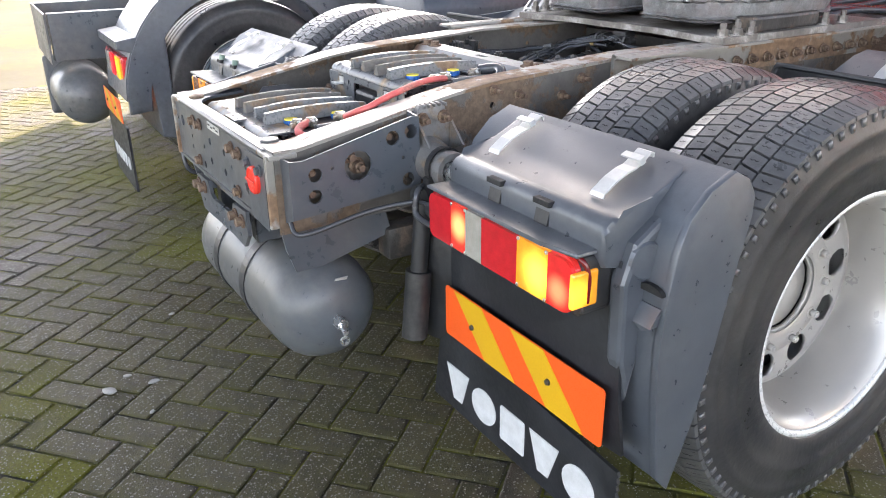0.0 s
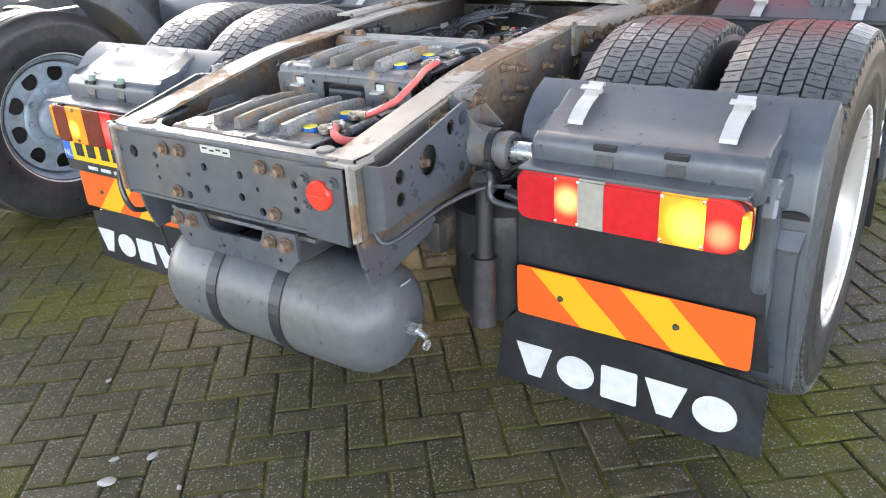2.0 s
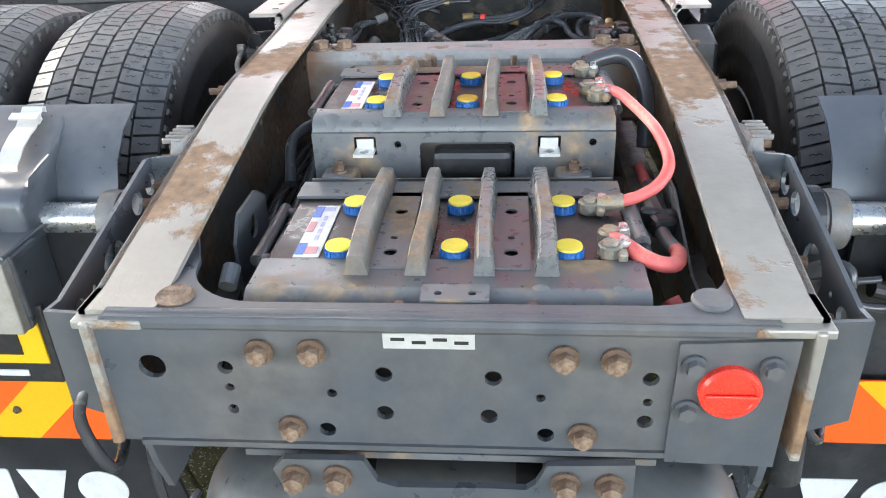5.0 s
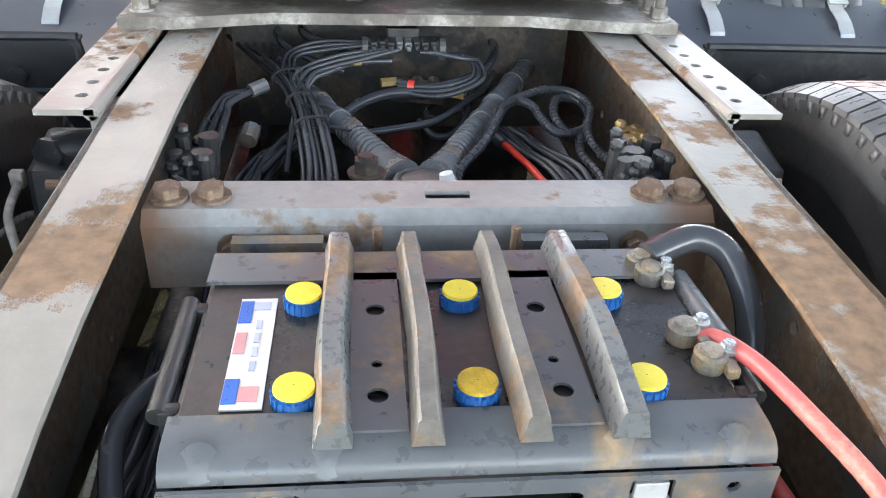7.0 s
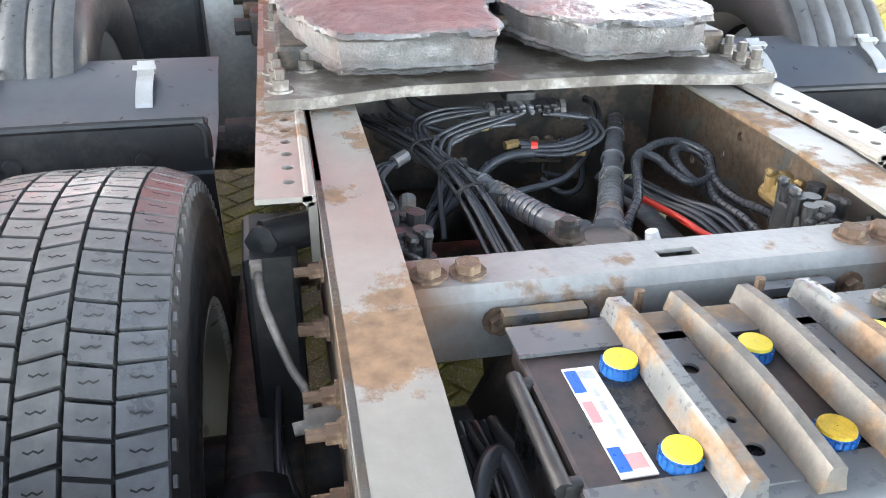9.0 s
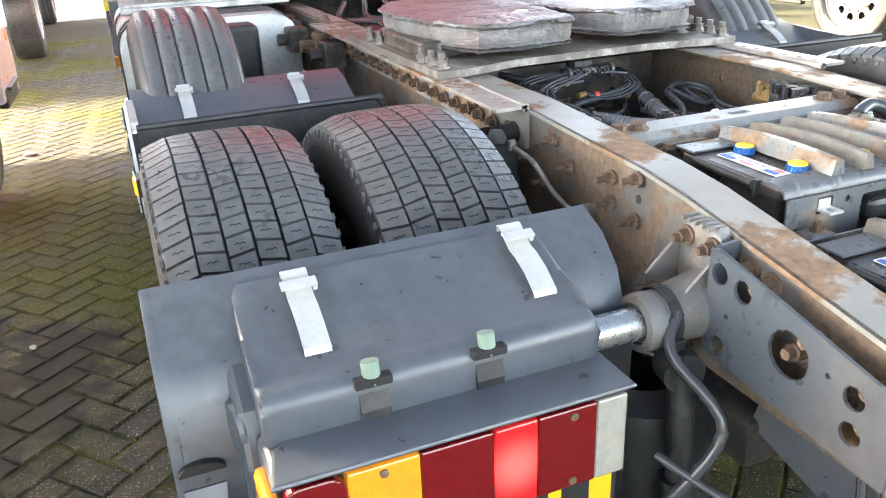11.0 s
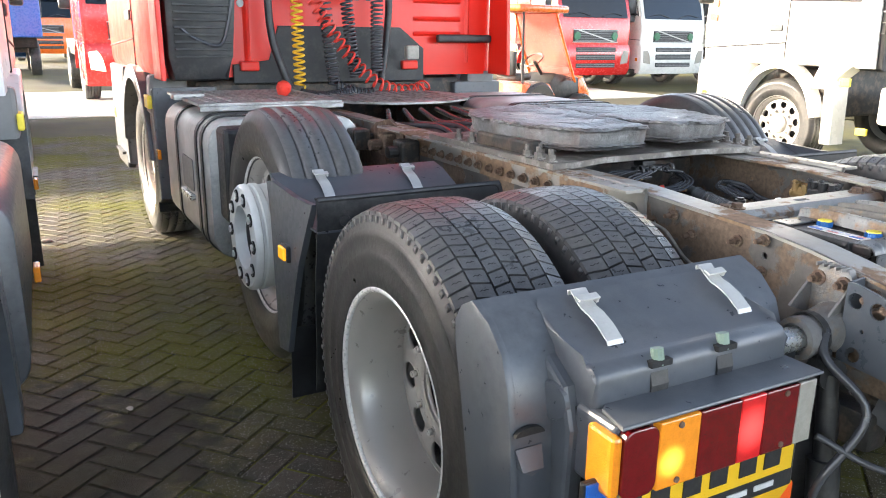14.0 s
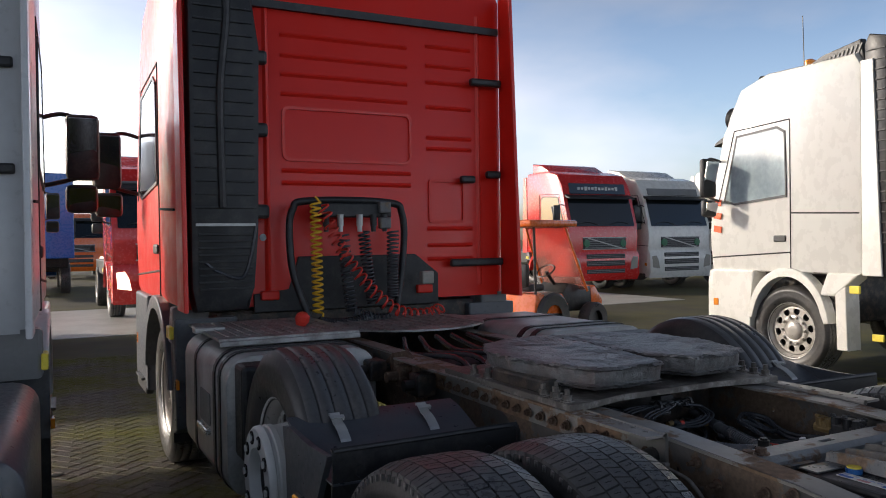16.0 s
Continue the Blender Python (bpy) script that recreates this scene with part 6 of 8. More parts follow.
bm = bmesh.new()
tube(bm, [(0.12, 1.36, 0.775), (0.14, 1.30, 0.775), (0.158, 1.268, 0.771)], 0.011, 8)
smooth(part("wire_sleeve", bm, CABLE, truck, "black sleeve on the red wire"), 60)
# wiring and valve on the left rail
for k in range(6):
    o = 0.012 * k
    j = [rng.uniform(-0.015, 0.015) for _ in range(3)]
    bm = bmesh.new()
    tube(bm, [(-0.165 - o * 0.4, 1.36, 0.785), (-0.19 - o * 0.6, 1.30, 0.772 - 0.008 * (k % 3)), (-0.228 - o * 0.5 + j[0], 1.25, 0.755), (-0.263 - o * 0.3 + j[1], 1.165, 0.735 + 0.006 * (k % 2)), (-0.285 - o * 0.3 + j[2] * 0.5, 1.09, 0.715), (-0.29 - o * 0.3, 0.95, 0.66)], 0.0045 + 0.0015 * (k % 3 == 0), 8)
    smooth(part("air_line", bm, CABLE, truck), 60)
for k in range(3):
    o = 0.012 * k
    bm = bmesh.new()
    tube(bm, [(-0.255, 1.37, 0.825), (-0.282 + o * 0.3, 1.354, 0.83), (-0.315 + o * 0.5, 1.325 - o, 0.83), (-0.328 + o, 1.263, 0.825), (-0.328 + o * 1.2, 1.167, 0.83), (-0.32 + o * 0.8, 1.05, 0.845 - o)], 0.0068, 8)
    smooth(part("conduit", bm, CABLE, truck, "black conduit along the rail"), 60)
bm = bmesh.new()
cyl(bm, (-0.275, 1.353, 0.832), (-0.25, 1.37, 0.838), 0.012, 10)
cyl(bm, (-0.27, 1.235, 0.79), (-0.265, 1.265, 0.80), 0.015, 10)
part("hose_joint", bm, BRACKET, truck, "grey hose joint")
for k in range(10):
    bm = bmesh.new()
    x0 = -0.335 + 0.011 * k
    tube(bm, [(x0, 0.10 + 0.03 * (k % 3), 0.55), (x0 + 0.005, 0.3, 0.66 + 0.012 * (k % 4)), (x0 - 0.004, 0.5, 0.69 + 0.014 * (k % 3)), (x0 + 0.006, 0.68, 0.72 - 0.012 * (k % 3)), (x0, 0.80, 0.70)], 0.007 + 0.003 * (k % 4 == 1), 8)
    smooth(part("air_line", bm, CABLE, truck, "black line along the rail"), 60)
bm = bmesh.new()
tube(bm, [(-0.30, 0.5, 0.74), (-0.31, 0.58, 0.79), (-0.275, 0.64, 0.80), (-0.262, 0.57, 0.77), (-0.28, 0.48, 0.70)], 0.011, 10)
smooth(part("conduit", bm, CABLE, truck, "black conduit loop"), 60)
bm = bmesh.new()
cyl(bm, (-0.315, 0.19, 0.72), (-0.315, 0.22, 0.735), 0.013, 12)
part("white_joint", bm, LETTER, truck, "white hose joint")


def valve(c, sx, sy, sz, name, mt, lb):
    """A lumpy air valve: body, ports and knobs."""
    bm = bmesh.new()
    box(bm, c, (sx, sy, sz), 0.006)
    x, y, z = c
    for k in range(4):
        cyl(bm, (x + (k % 2 - 0.5) * sx * 0.6, y + (k // 2 - 0.5) * sy * 0.6, z), (x + (k % 2 - 0.5) * sx * 0.7, y + (k // 2 - 0.5) * sy * 0.6, z + sz * 0.85), 0.011 + 0.003 * (k % 2), 10)
    cyl(bm, (x, y - sy * 0.75, z - 0.01), (x, y + sy * 0.75, z - 0.01), 0.016, 12)
    for k in range(6):
        u, v = (k % 3 - 1) * sx * 0.36, (k // 3 - 0.5) * sy * 0.9
        h = 0.5 + 0.12 * ((k * 5) % 4)
        cyl(bm, (x + u, y + v, z), (x + u * 1.1, y + v, z + sz * h), 0.0065, 8)
        lathe(bm, [(0.009, 0), (0.0095, 0.004), (0.007, 0.009), (0.0005, 0.01)], (x + u * 1.1, y + v, z + sz * h), (0.2, -0.1, 1), 8)
        box(bm, (x + u, y + v * 1.15, z - sz * 0.2), (0.012, 0.014, 0.012), 0.003)
    tube(bm, [(x - sx * 0.3, y - sy * 0.6, z + sz * 0.4), (x - sx * 0.1, y - sy * 0.9, z + sz * 0.6), (x + sx * 0.3, y - sy * 0.8, z + sz * 0.1), (x + sx * 0.4, y - sy * 0.9, z - sz)], 0.005, 8)
    part(name, bm, mt, truck, lb)


valve((-0.307, 1.01, 0.842), 0.05, 0.09, 0.05, "air_valve", BLACKPL, "black air valve on the rail")
valve((-0.303, 0.955, 0.80), 0.045, 0.05, 0.06, "air_valve", BLACKPL, "black air valve on the rail")
valve((0.292, 0.99, 0.84), 0.066, 0.08, 0.06, "valve_block", BLACKPL, "glossy black valve block")
valve((0.312, 1.085, 0.845), 0.03, 0.05, 0.03, "brass_fitting", BRASS, "brass fitting")
valve((0.265, 0.955, 0.835), 0.03, 0.05, 0.07, "valve_block", BLACKPL, "glossy black valve block")
bm = bmesh.new()
lathe(bm, [(0.006, -0.02), (0.014, 0), (0.015, 0.012), (0.011, 0.02), (0.009, 0.034), (0.0005, 0.036)], (0.03, 0.945, 0.838), (-0.25, 0.1, 1), 14)
smooth(part("white_cap", bm, LETTER, truck, "white plastic cap"))
bolts("bolt", [(-0.08, 1.0, 0.845)], (0, 0, 1), GREASY, truck, 0.018, 0.018, 0.01)
# levelling lever beside the left rail
bm = bmesh.new()
tube(bm, [(-0.46, 0.762, 0.752), (-0.459, 0.775, 0.756), (-0.459, 0.82, 0.765), (-0.475, 0.84, 0.79), (-0.495, 0.874, 0.838), (-0.502, 0.90, 0.85), (-0.506, 0.945, 0.858)], 0.0055, 8, 4)
cyl(bm, (-0.42, 0.775, 0.755), (-0.462, 0.772, 0.753), 0.019, 14)
cyl(bm, (-0.462, 0.772, 0.753), (-0.476, 0.77, 0.752), 0.008, 8)
box(bm, (-0.508, 0.952, 0.862), (0.016, 0.014, 0.022), 0.002)
smooth(part("levelling_lever", bm, PLATEST, truck, "bent levelling valve rod"), 50)
bm = bmesh.new()
cyl(bm, (-0.50, 1.055, 0.852), (-0.425, 1.085, 0.85), 0.026, 16)
lathe(bm, [(0.024, 0), (0.024, 0.014), (0.0005, 0.016)], (-0.498, 1.05, 0.852), (-0.4, -1, 0.2), 6)
smooth(part("damper_mount", bm, BLACKPL, truck, "rubber damper mount"))

# fifth wheel: mounting plate, bolts and the two greasy lobes
bm = bmesh.new()
pl = [(-0.49, 1.395), (-0.40, 1.40), (-0.33, 1.42), (-0.24, 1.445), (0, 1.45), (0.22, 1.455), (0.32, 1.435), (0.40, 1.42), (0.49, 1.42), (0.49, 2.25), (-0.49, 2.25)]
prism(bm, pl, "z", 0.922, 0.942)
fplate = part("mounting_plate", bm, PLATEST, truck, "heavy worn steel mounting plate")
for s in (-1, 1):
    bolts("bolt", [(s * 0.46, 1.45, 0.942), (s * 0.465, 1.51, 0.942), (s * 0.47, 1.57, 0.942), (s * 0.41, 1.58, 0.942), (s * 0.465, 1.95, 0.942), (s * 0.465, 2.05, 0.942)], (0, 0, 1), PLATEST, fplate, 0.016, 0.018, 0.022)
    bm = bmesh.new()
    box(bm, (s * 0.40, 1.75, 0.965), (0.13, 0.34, 0.05), 0.01)
    part("saddle", bm, GREASY, fplate)
rng = random.Random(11)


def lobe(outline, z0, z1, inset):
    """A thick plate with ragged, coated edges and a scuffed top."""
    bm = bmesh.new()
    pts = []
    for i, (x, y) in enumerate(outline):
        x2, y2 = outline[(i + 1) % len(outline)]
        k = max(2, int(math.hypot(x2 - x, y2 - y) / 0.007))
        for j in range(k):
            t = j / k
            pts.append((x + (x2 - x) * t, y + (y2 - y) * t))
    cx, cy = sum(p[0] for p in pts) / len(pts), sum(p[1] for p in pts) / len(pts)
    levels = [(inset + 0.004, z0), (inset * 0.35, z0 + 0.006), (inset * 0.9, z0 + 0.011), (inset * 0.3, z0 + 0.016), (inset * 0.7, z0 + 0.022), (inset * 0.55, z0 + 0.034),
              (inset * 0.5, (z0 + z1) / 2 + 0.004), (inset * 0.45, z1 - 0.018), (inset * 0.4, z1 - 0.012), (-0.001, z1 - 0.008), (0.0, z1 - 0.002), (0.006, z1 + 0.001)]
    levels += [(k, z1 + 0.001) for k in (0.014, 0.024, 0.036, 0.05, 0.066, 0.085, 0.105, 0.13, 0.155)]
    rings = []
    for lv, (ins, z) in enumerate(levels):
        ring = []
        rough = 0.0 if lv >= 12 else (0.3 if 4 <= lv <= 7 else 1.0)
        for x, y in pts:
            d = math.hypot(x - cx, y - cy)
            n3 = noise.noise((x * 18, y * 18, z * 25 + lv * 0.6)) * 0.012 + noise.noise((x * 70, y * 70, lv * 1.7)) * 0.009
            k = max(0.1, 1 - (ins + n3 * rough) / d)
            u, v = cx + (x - cx) * k, cy + (y - cy) * k
            chip = noise.noise((u * 9, v * 9, 4.2)) * 0.006
            chip += abs(noise.noise((u * 38, v * 30, 1.5))) * -0.007 + noise.noise((u * 110, v * 110, 7)) * 0.0013
            ring.append(bm.verts.new((u, v, z + (noise.noise((x * 55, y * 55, lv)) * 0.003 * rough if lv < 8 else chip))))
        rings.append(ring)
    for p, q in zip(rings, rings[1:]):
        for i in range(len(pts)):
            j = (i + 1) % len(pts)
            bm.faces.new((p[i], p[j], q[j], q[i]))
    top = bm.faces.new(rings[-1])
    bm.faces.new(rings[0])
    bmesh.ops.triangulate(bm, faces=[top])
    return bm


full = [(-0.075, 1.415), (-0.30, 1.415), (-0.36, 1.425), (-0.435, 1.62), (-0.47, 1.80), (-0.45, 2.0), (-0.37, 2.14), (-0.2, 2.23), (0.0, 2.25), (0.0, 1.72), (-0.03, 1.70), (-0.05, 1.60), (-0.045, 1.50)]
ftop = new("fifth_wheel")
ftop.parent = truck
ftop["label"] = "grease-coated fifth wheel coupling, flaking grey"
smooth(part("lobe", lobe(full, 0.965, 1.045, 0.03), GREASE, ftop, "flaking grey greasy lobe"), 38)
right = [(0.105, 1.445), (0.33, 1.455), (0.365, 1.47), (0.435, 1.62), (0.47, 1.80), (0.45, 2.0), (0.37, 2.14), (0.2, 2.23), (0.0, 2.25), (0.0, 1.72), (0.02, 1.66), (0.03, 1.585)]
smooth(part("lobe", lobe(right, 0.965, 1.045, 0.03), GREASE, ftop, "flaking grey greasy lobe"), 38)
bm = bmesh.new()
cyl(bm, (-0.07, 1.72, 0.99), (0.07, 1.72, 0.99), 0.02, 12)
box(bm, (0.0, 1.8, 0.985), (0.12, 0.16, 0.03), 0.008)
part("locking_jaw", bm, GREASY, ftop, "black greasy locking jaw")
# cabs: built facing +y, origin on the ground under the front axle
def cab(parent, paint, offset=(0, 0, 0), roof=3.35, rear=-0.73, nose=1.37, sign=False, beacon=False, lit=False, grille_bright=True, trim=None, wheels=True, floor=1.12, side_glass=None):
    trim = trim or CABGREY
    side = [(rear, floor), (rear, roof - 0.12), (rear + 0.08, roof), (0.35, roof), (0.8, roof - 0.12), (1.02, roof - 0.42), (1.1, 2.72), (nose - 0.04, 1.92), (nose, 1.55), (nose, floor)]
    bm = bmesh.new()
    prism(bm, side, "x", -1.2, 1.2, bevel=0.07)
    body = part("cab", bm, paint, parent)
    body.location = offset
    smooth(body, 32)

    def p(name, bm, mt, lb=""):
        o = part(name, bm, mt, body, lb)
        return o

    def slope(z):
        return 1.1 + (nose - 0.04 - 1.1) * (2.72 - z) / (2.72 - 1.92)

    # windscreen, visor, sign board
    bm = bmesh.new()
    prism(bm, [(slope(1.86), 1.86), (slope(2.66), 2.66), (slope(2.66) + 0.012, 2.66), (slope(1.86) + 0.02, 1.86)], "x", -1.09, 1.09, bevel=0.004)
    p("windscreen", bm, SCREEN, "dark windscreen")
    for s in (-1, 1):
        bm = bmesh.new()
        tube(bm, [(s * 0.2, slope(1.88) + 0.03, 1.9), (s * 0.55, slope(1.98) + 0.03, 1.98), (s * 0.9, slope(1.93) + 0.03, 1.93)], 0.012, 6)
        p("wiper", bm, BLACKPL)
    bm = bmesh.new()
    prism(bm, [(1.02, 2.78), (1.32, 2.66), (1.34, 2.62), (1.12, 2.66)], "x", -1.16, 1.16, bevel=0.01)
    p("sun_visor", bm, BLACKPL, "dark sun visor")
    bm = bmesh.new()
    prism(bm, [(1.085, 2.76), (1.03, roof - 0.40), (1.05, roof - 0.38), (1.11, 2.78)], "x", -0.98, 0.98, bevel=0.006)
    board = p("sign_board", bm, SCREEN if sign else CABGREY, "dark roof sign board")
    if sign:
        for k in range(12):
            bm = bmesh.new()
            z = (2.78 + roof - 0.38) / 2
            box(bm, (-0.66 + 0.12 * k, 1.085, z), (0.085, 0.012, 0.075 if k % 3 else 0.11))
            part("sign_bar", bm, LETTER, board, "white bar of the sign")
    # front panel, grille, bumper, lamps
    gm = CABGREY
    bm = bmesh.new()
    box(bm, (0, nose + 0.004, 1.38), (1.5, 0.03, 0.34), 0.02)
    gr = p("grille", bm, BLACKPL, "black radiator grille in a pale surround")
    for k in range(5):
        bm = bmesh.new()
        box(bm, (0, nose + 0.024, 1.26 + 0.06 * k), (1.4, 0.02, 0.018), 0.004)
        part("slat", bm, gm, gr)
    for z in (1.22, 1.54):
        bm = bmesh.new()
        box(bm, (0, nose + 0.02, z), (1.54, 0.02, 0.022), 0.006)
        part("surround", bm, ZINC, gr)
    bm = bmesh.new()
    box(bm, (0, nose + 0.042, 1.38), (1.25, 0.012, 0.028), 0, pose(0, 0, 0, 0, -14, 0))
    part("diagonal_bar", bm, ZINC, gr, "bright diagonal bar")
    for s in (-1, 1):
        bm = bmesh.new()
        lathe(bm, [(0.0005, 0.045), (0.1, 0.04), (0.11, 0.0)], (s * 0.64, nose + 0.01, 1.38), (0, 1, 0), 20)
        part("round_badge", bm, material("badge_green", (0.05, 0.2, 0.1), 0.4) if not lit else BLACKPL, gr, "round plain badge")
    bm = bmesh.new()
    prism(bm, [(nose - 0.5, 0.42), (nose - 0.02, 0.34), (nose + 0.07, 0.5), (nose + 0.06, 1.0), (nose + 0.02, 1.14), (nose - 0.5, 1.14)], "x", -1.22, 1.22, bevel=0.05)
    low = PLASTIC if paint is RED else paint
    bp = smooth(p("bumper", bm, low, "bumper under the grille"), 32)
    for z, h in ((1.02, 0.12), (0.82, 0.15), (0.6, 0.12)):
        bm = bmesh.new()
        box(bm, (0, nose + 0.06, z), (1.35, 0.03, h), 0.01)
        part("lower_grille", bm, BLACKPL, bp, "dark lower grille")
        for k in range(2):
            bm = bmesh.new()
            box(bm, (0, nose + 0.078, z + 0.045 * (k - 0.5)), (1.3, 0.012, 0.014))
            part("slat", bm, gm, bp)
    for s in (-1, 1):
        bm = bmesh.new()
        prism(bm, [(s * 0.86, 0.62), (s * 1.12, 0.66), (s * 1.14, 0.98), (s * 0.98, 1.0), (s * 0.9, 0.85)], "y", nose + 0.03, nose + 0.075, bevel=0.008)
        part("headlamp", bm, LITWHITE if lit else LENSCLEAR, bp, "headlamp, switched on" if lit else "clear headlamp")
        bm = bmesh.new()
        box(bm, (s * 1.215, nose - 0.12, 0.75), (0.03, 0.1, 0.09), 0.01)
        part("corner_lamp", bm, LITAMBER if lit else LENSAMBER, bp, "amber corner lamp")
        # side: wheel arch, steps, door, window, handle
        bm = bmesh.new()
        arch_o = arch_points(0, 0.52, 0.66, 8, 172, 16)
        arch_i = arch_points(0, 0.52, 0.58, 172, 8, 16)
        prism(bm, [*arch_o, *arch_i], "x", s * 1.10, s * 1.245, bevel=0.012)
        p("wheel_arch", bm, low, "wheel arch")
        bm = bmesh.new()
        prism(bm, [(0.62, 0.40), (nose - 0.06, 0.36), (nose - 0.04, floor + 0.02), (0.55, floor + 0.02), (0.64, 0.7)], "x", s * 1.0, s * 1.225, bevel=0.02)
        p("step_panel", bm, low, "boarding step panel")
        bm = bmesh.new()
        box(bm, (s * 1.2, 0.95, 0.42), (0.06, 0.55, 0.12), 0.015)
        box(bm, (s * 1.23, 0.95, 0.47), (0.05, 0.4, 0.02), 0.004)
        p("step", bm, BLACKPL, "black boarding step")
        bm = bmesh.new()
        prism(bm, [(-0.72, floor - 0.22), (-0.5, floor - 0.22), (-0.62, floor + 0.02), (rear, floor + 0.02)], "x", s * 1.0, s * 1.225, bevel=0.02)
        p("rear_skirt", bm, trim, "grey corner skirt")
        bm = bmesh.new()
        box(bm, (s * 1.232, rear + 0.06, floor - 0.14), (0.03, 0.14, 0.08), 0.008)
        p("corner_marker", bm, YELLOW, "yellow corner marker")
        bm = bmesh.new()
        prism(bm, [(0.02, 1.98), (0.04, 2.66), (0.16, 2.72), (0.84, 2.68), (1.07, 1.96), (0.9, 1.92)], "x", s * 1.19, s * 1.208, bevel=0.004)
        win = p("side_window", bm, side_glass or SCREEN, "side window")
        bm = bmesh.new()
        fr = [(0.0, 1.955), (0.02, 2.68), (0.15, 2.745), (0.86, 2.705), (1.1, 1.945), (0.9, 1.895)]
        inn = [(0.02, 1.98), (0.04, 2.66), (0.16, 2.72), (0.84, 2.68), (1.07, 1.96), (0.9, 1.92)]
        prism(bm, fr, "x", s * 1.195, s * 1.212, [inn])
        part("window_frame", bm, BLACKPL, win)
        for line in ([(-0.05, floor + 0.02), (-0.05, 2.80)], [(-0.05, 2.80), (0.9, 2.76)], [(0.9, 2.76), (1.22, 1.9)], [(-0.05, 1.35), (nose - 0.04, 1.28)], [(rear + 0.03, 1.75), (-0.05, 1.78)]):
            (ya, za), (yb, zb) = line
            bm = bmesh.new()
            cyl(bm, (s * 1.2, ya, za), (s * 1.2, yb, zb), 0.008, 6)
            p("door_seam", bm, GROOVE)
        bm = bmesh.new()
        box(bm, (s * 1.206, 0.12, 1.5), (0.02, 0.2, 0.07), 0.012)
        p("door_handle", bm, BLACKPL, "recessed door handle")
        # mirrors
        bm = bmesh.new()
        box(bm, (s * 1.45, 1.12, 2.22), (0.22, 0.1, 0.46), 0.04)
        mr = smooth(p("mirror", bm, BLACKPL, "black wing mirror"), 40)
        bm = bmesh.new()
        box(bm, (s * 1.45, 1.066, 2.22), (0.18, 0.01, 0.40), 0.0, pose(0, 0, 0, 18, 0, s * 4))
        part("mirror_glass", bm, CHROME, mr)
        bm = bmesh.new()
        box(bm, (s * 1.44, 1.12, 1.86), (0.21, 0.1, 0.2), 0.04)
        smooth(part("wide_mirror", bm, BLACKPL, mr), 40)
        bm = bmesh.new()
        box(bm, (s * 1.44, 1.066, 1.86), (0.17, 0.01, 0.15), 0.0, pose(0, 0, 0, 20, 0, s * 4))
        part("mirror_glass", bm, CHROME, mr)
        bm = bmesh.new()
        tube(bm, [(s * 1.18, 1.16, 2.42), (s * 1.32, 1.2, 2.46), (s * 1.45, 1.16, 2.42)], 0.016, 8)
        part("mirror_arm", bm, BLACKPL, mr)
        bm = bmesh.new()
        tube(bm, [(s * 1.18, 1.18, 1.95), (s * 1.3, 1.2, 1.98), (s * 1.45, 1.16, 2.02)], 0.016, 8)
        part("mirror_arm", bm, BLACKPL, mr)
        # side deflector
        bm = bmesh.new()
        prism(bm, [(rear - 0.26, floor), (rear, floor), (rear, roof - 0.1), (rear - 0.16, roof - 0.1)], "x", s * 1.165, s * 1.195, bevel=0.008)
        p("side_deflector", bm, paint, "painted side deflector")
        if wheels:
            wheel(parent, (offset[0] + s * 1.03, offset[1], offset[2] + 0.49), s, TYRE_R, RIM_FRONT)
    # underside and dark chassis
    bm = bmesh.new()
    box(bm, (0, 0.25, 0.85), (1.9, 1.9, 0.5), 0.03)
    p("underbody", bm, GREASY)
    if beacon:
        for x in (-0.7, 0.7):
            bm = bmesh.new()
            lathe(bm, [(0.08, 0), (0.08, 0.05), (0.07, 0.14), (0.03, 0.16), (0.0005, 0.16)], (x, 0.1, roof), (0, 0, 1), 16)
            smooth(p("beacon", bm, LENSAMBER, "amber beacon"))
    return body


# the main lorry's cab and its rear wall
AX_Y, AX_X = 5.2, -0.02
rc = cab(truck, RED, (AX_X, AX_Y, GROUND), roof=3.45, floor=1.12)
B = -0.73


def on_cab(name, bm, mt, lb=""):
    return part(name, bm, mt, rc, lb)


for x0, x1, zs in ((-0.52, 0.40, (2.91, 2.775, 2.65, 2.52)), (0.55, 0.92, (2.94, 2.80, 2.68, 2.5, 2.28, 2.2, 1.62, 1.5, 1.4)), (-0.52, 0.42, (2.012, 1.93))):
    for z in zs:
        bm = bmesh.new()
        prism(bm, [(B, z - 0.016), (B - 0.012, z), (B, z + 0.016)], "x", x0, x1)
        on_cab("pressed_rib", bm, RED)
fr = rrect(-0.515, 2.075, 0.43, 2.44, 0.05)
bm = bmesh.new()
prism(bm, fr, "y", B - 0.012, B + 0.01, [rrect(-0.495, 2.095, 0.41, 2.42, 0.04)])
on_cab("panel_swage", bm, RED, "raised swage round the rear panel")
bm = bmesh.new()
prism(bm, rrect(0.56, 1.66, 0.86, 1.98, 0.03), "y", B - 0.012, B + 0.01, [rrect(0.58, 1.68, 0.84, 1.96, 0.02)])
on_cab("panel_swage", bm, RED)
for x in (-0.62, 0.98):
    bm = bmesh.new()
    prism(bm, [(x - 0.02, B), (x, B - 0.014), (x + 0.02, B)], "z", 1.2, 3.2)
    on_cab("seam", bm, RED)
bm = bmesh.new()
prism(bm, [(-1.1, 3.07), (1.15, 3.07), (1.15, 3.12), (-1.1, 3.12)], "y", B - 0.03, B + 0.0)
on_cab("roof_ledge", bm, BLACKPL, "black roof seal")
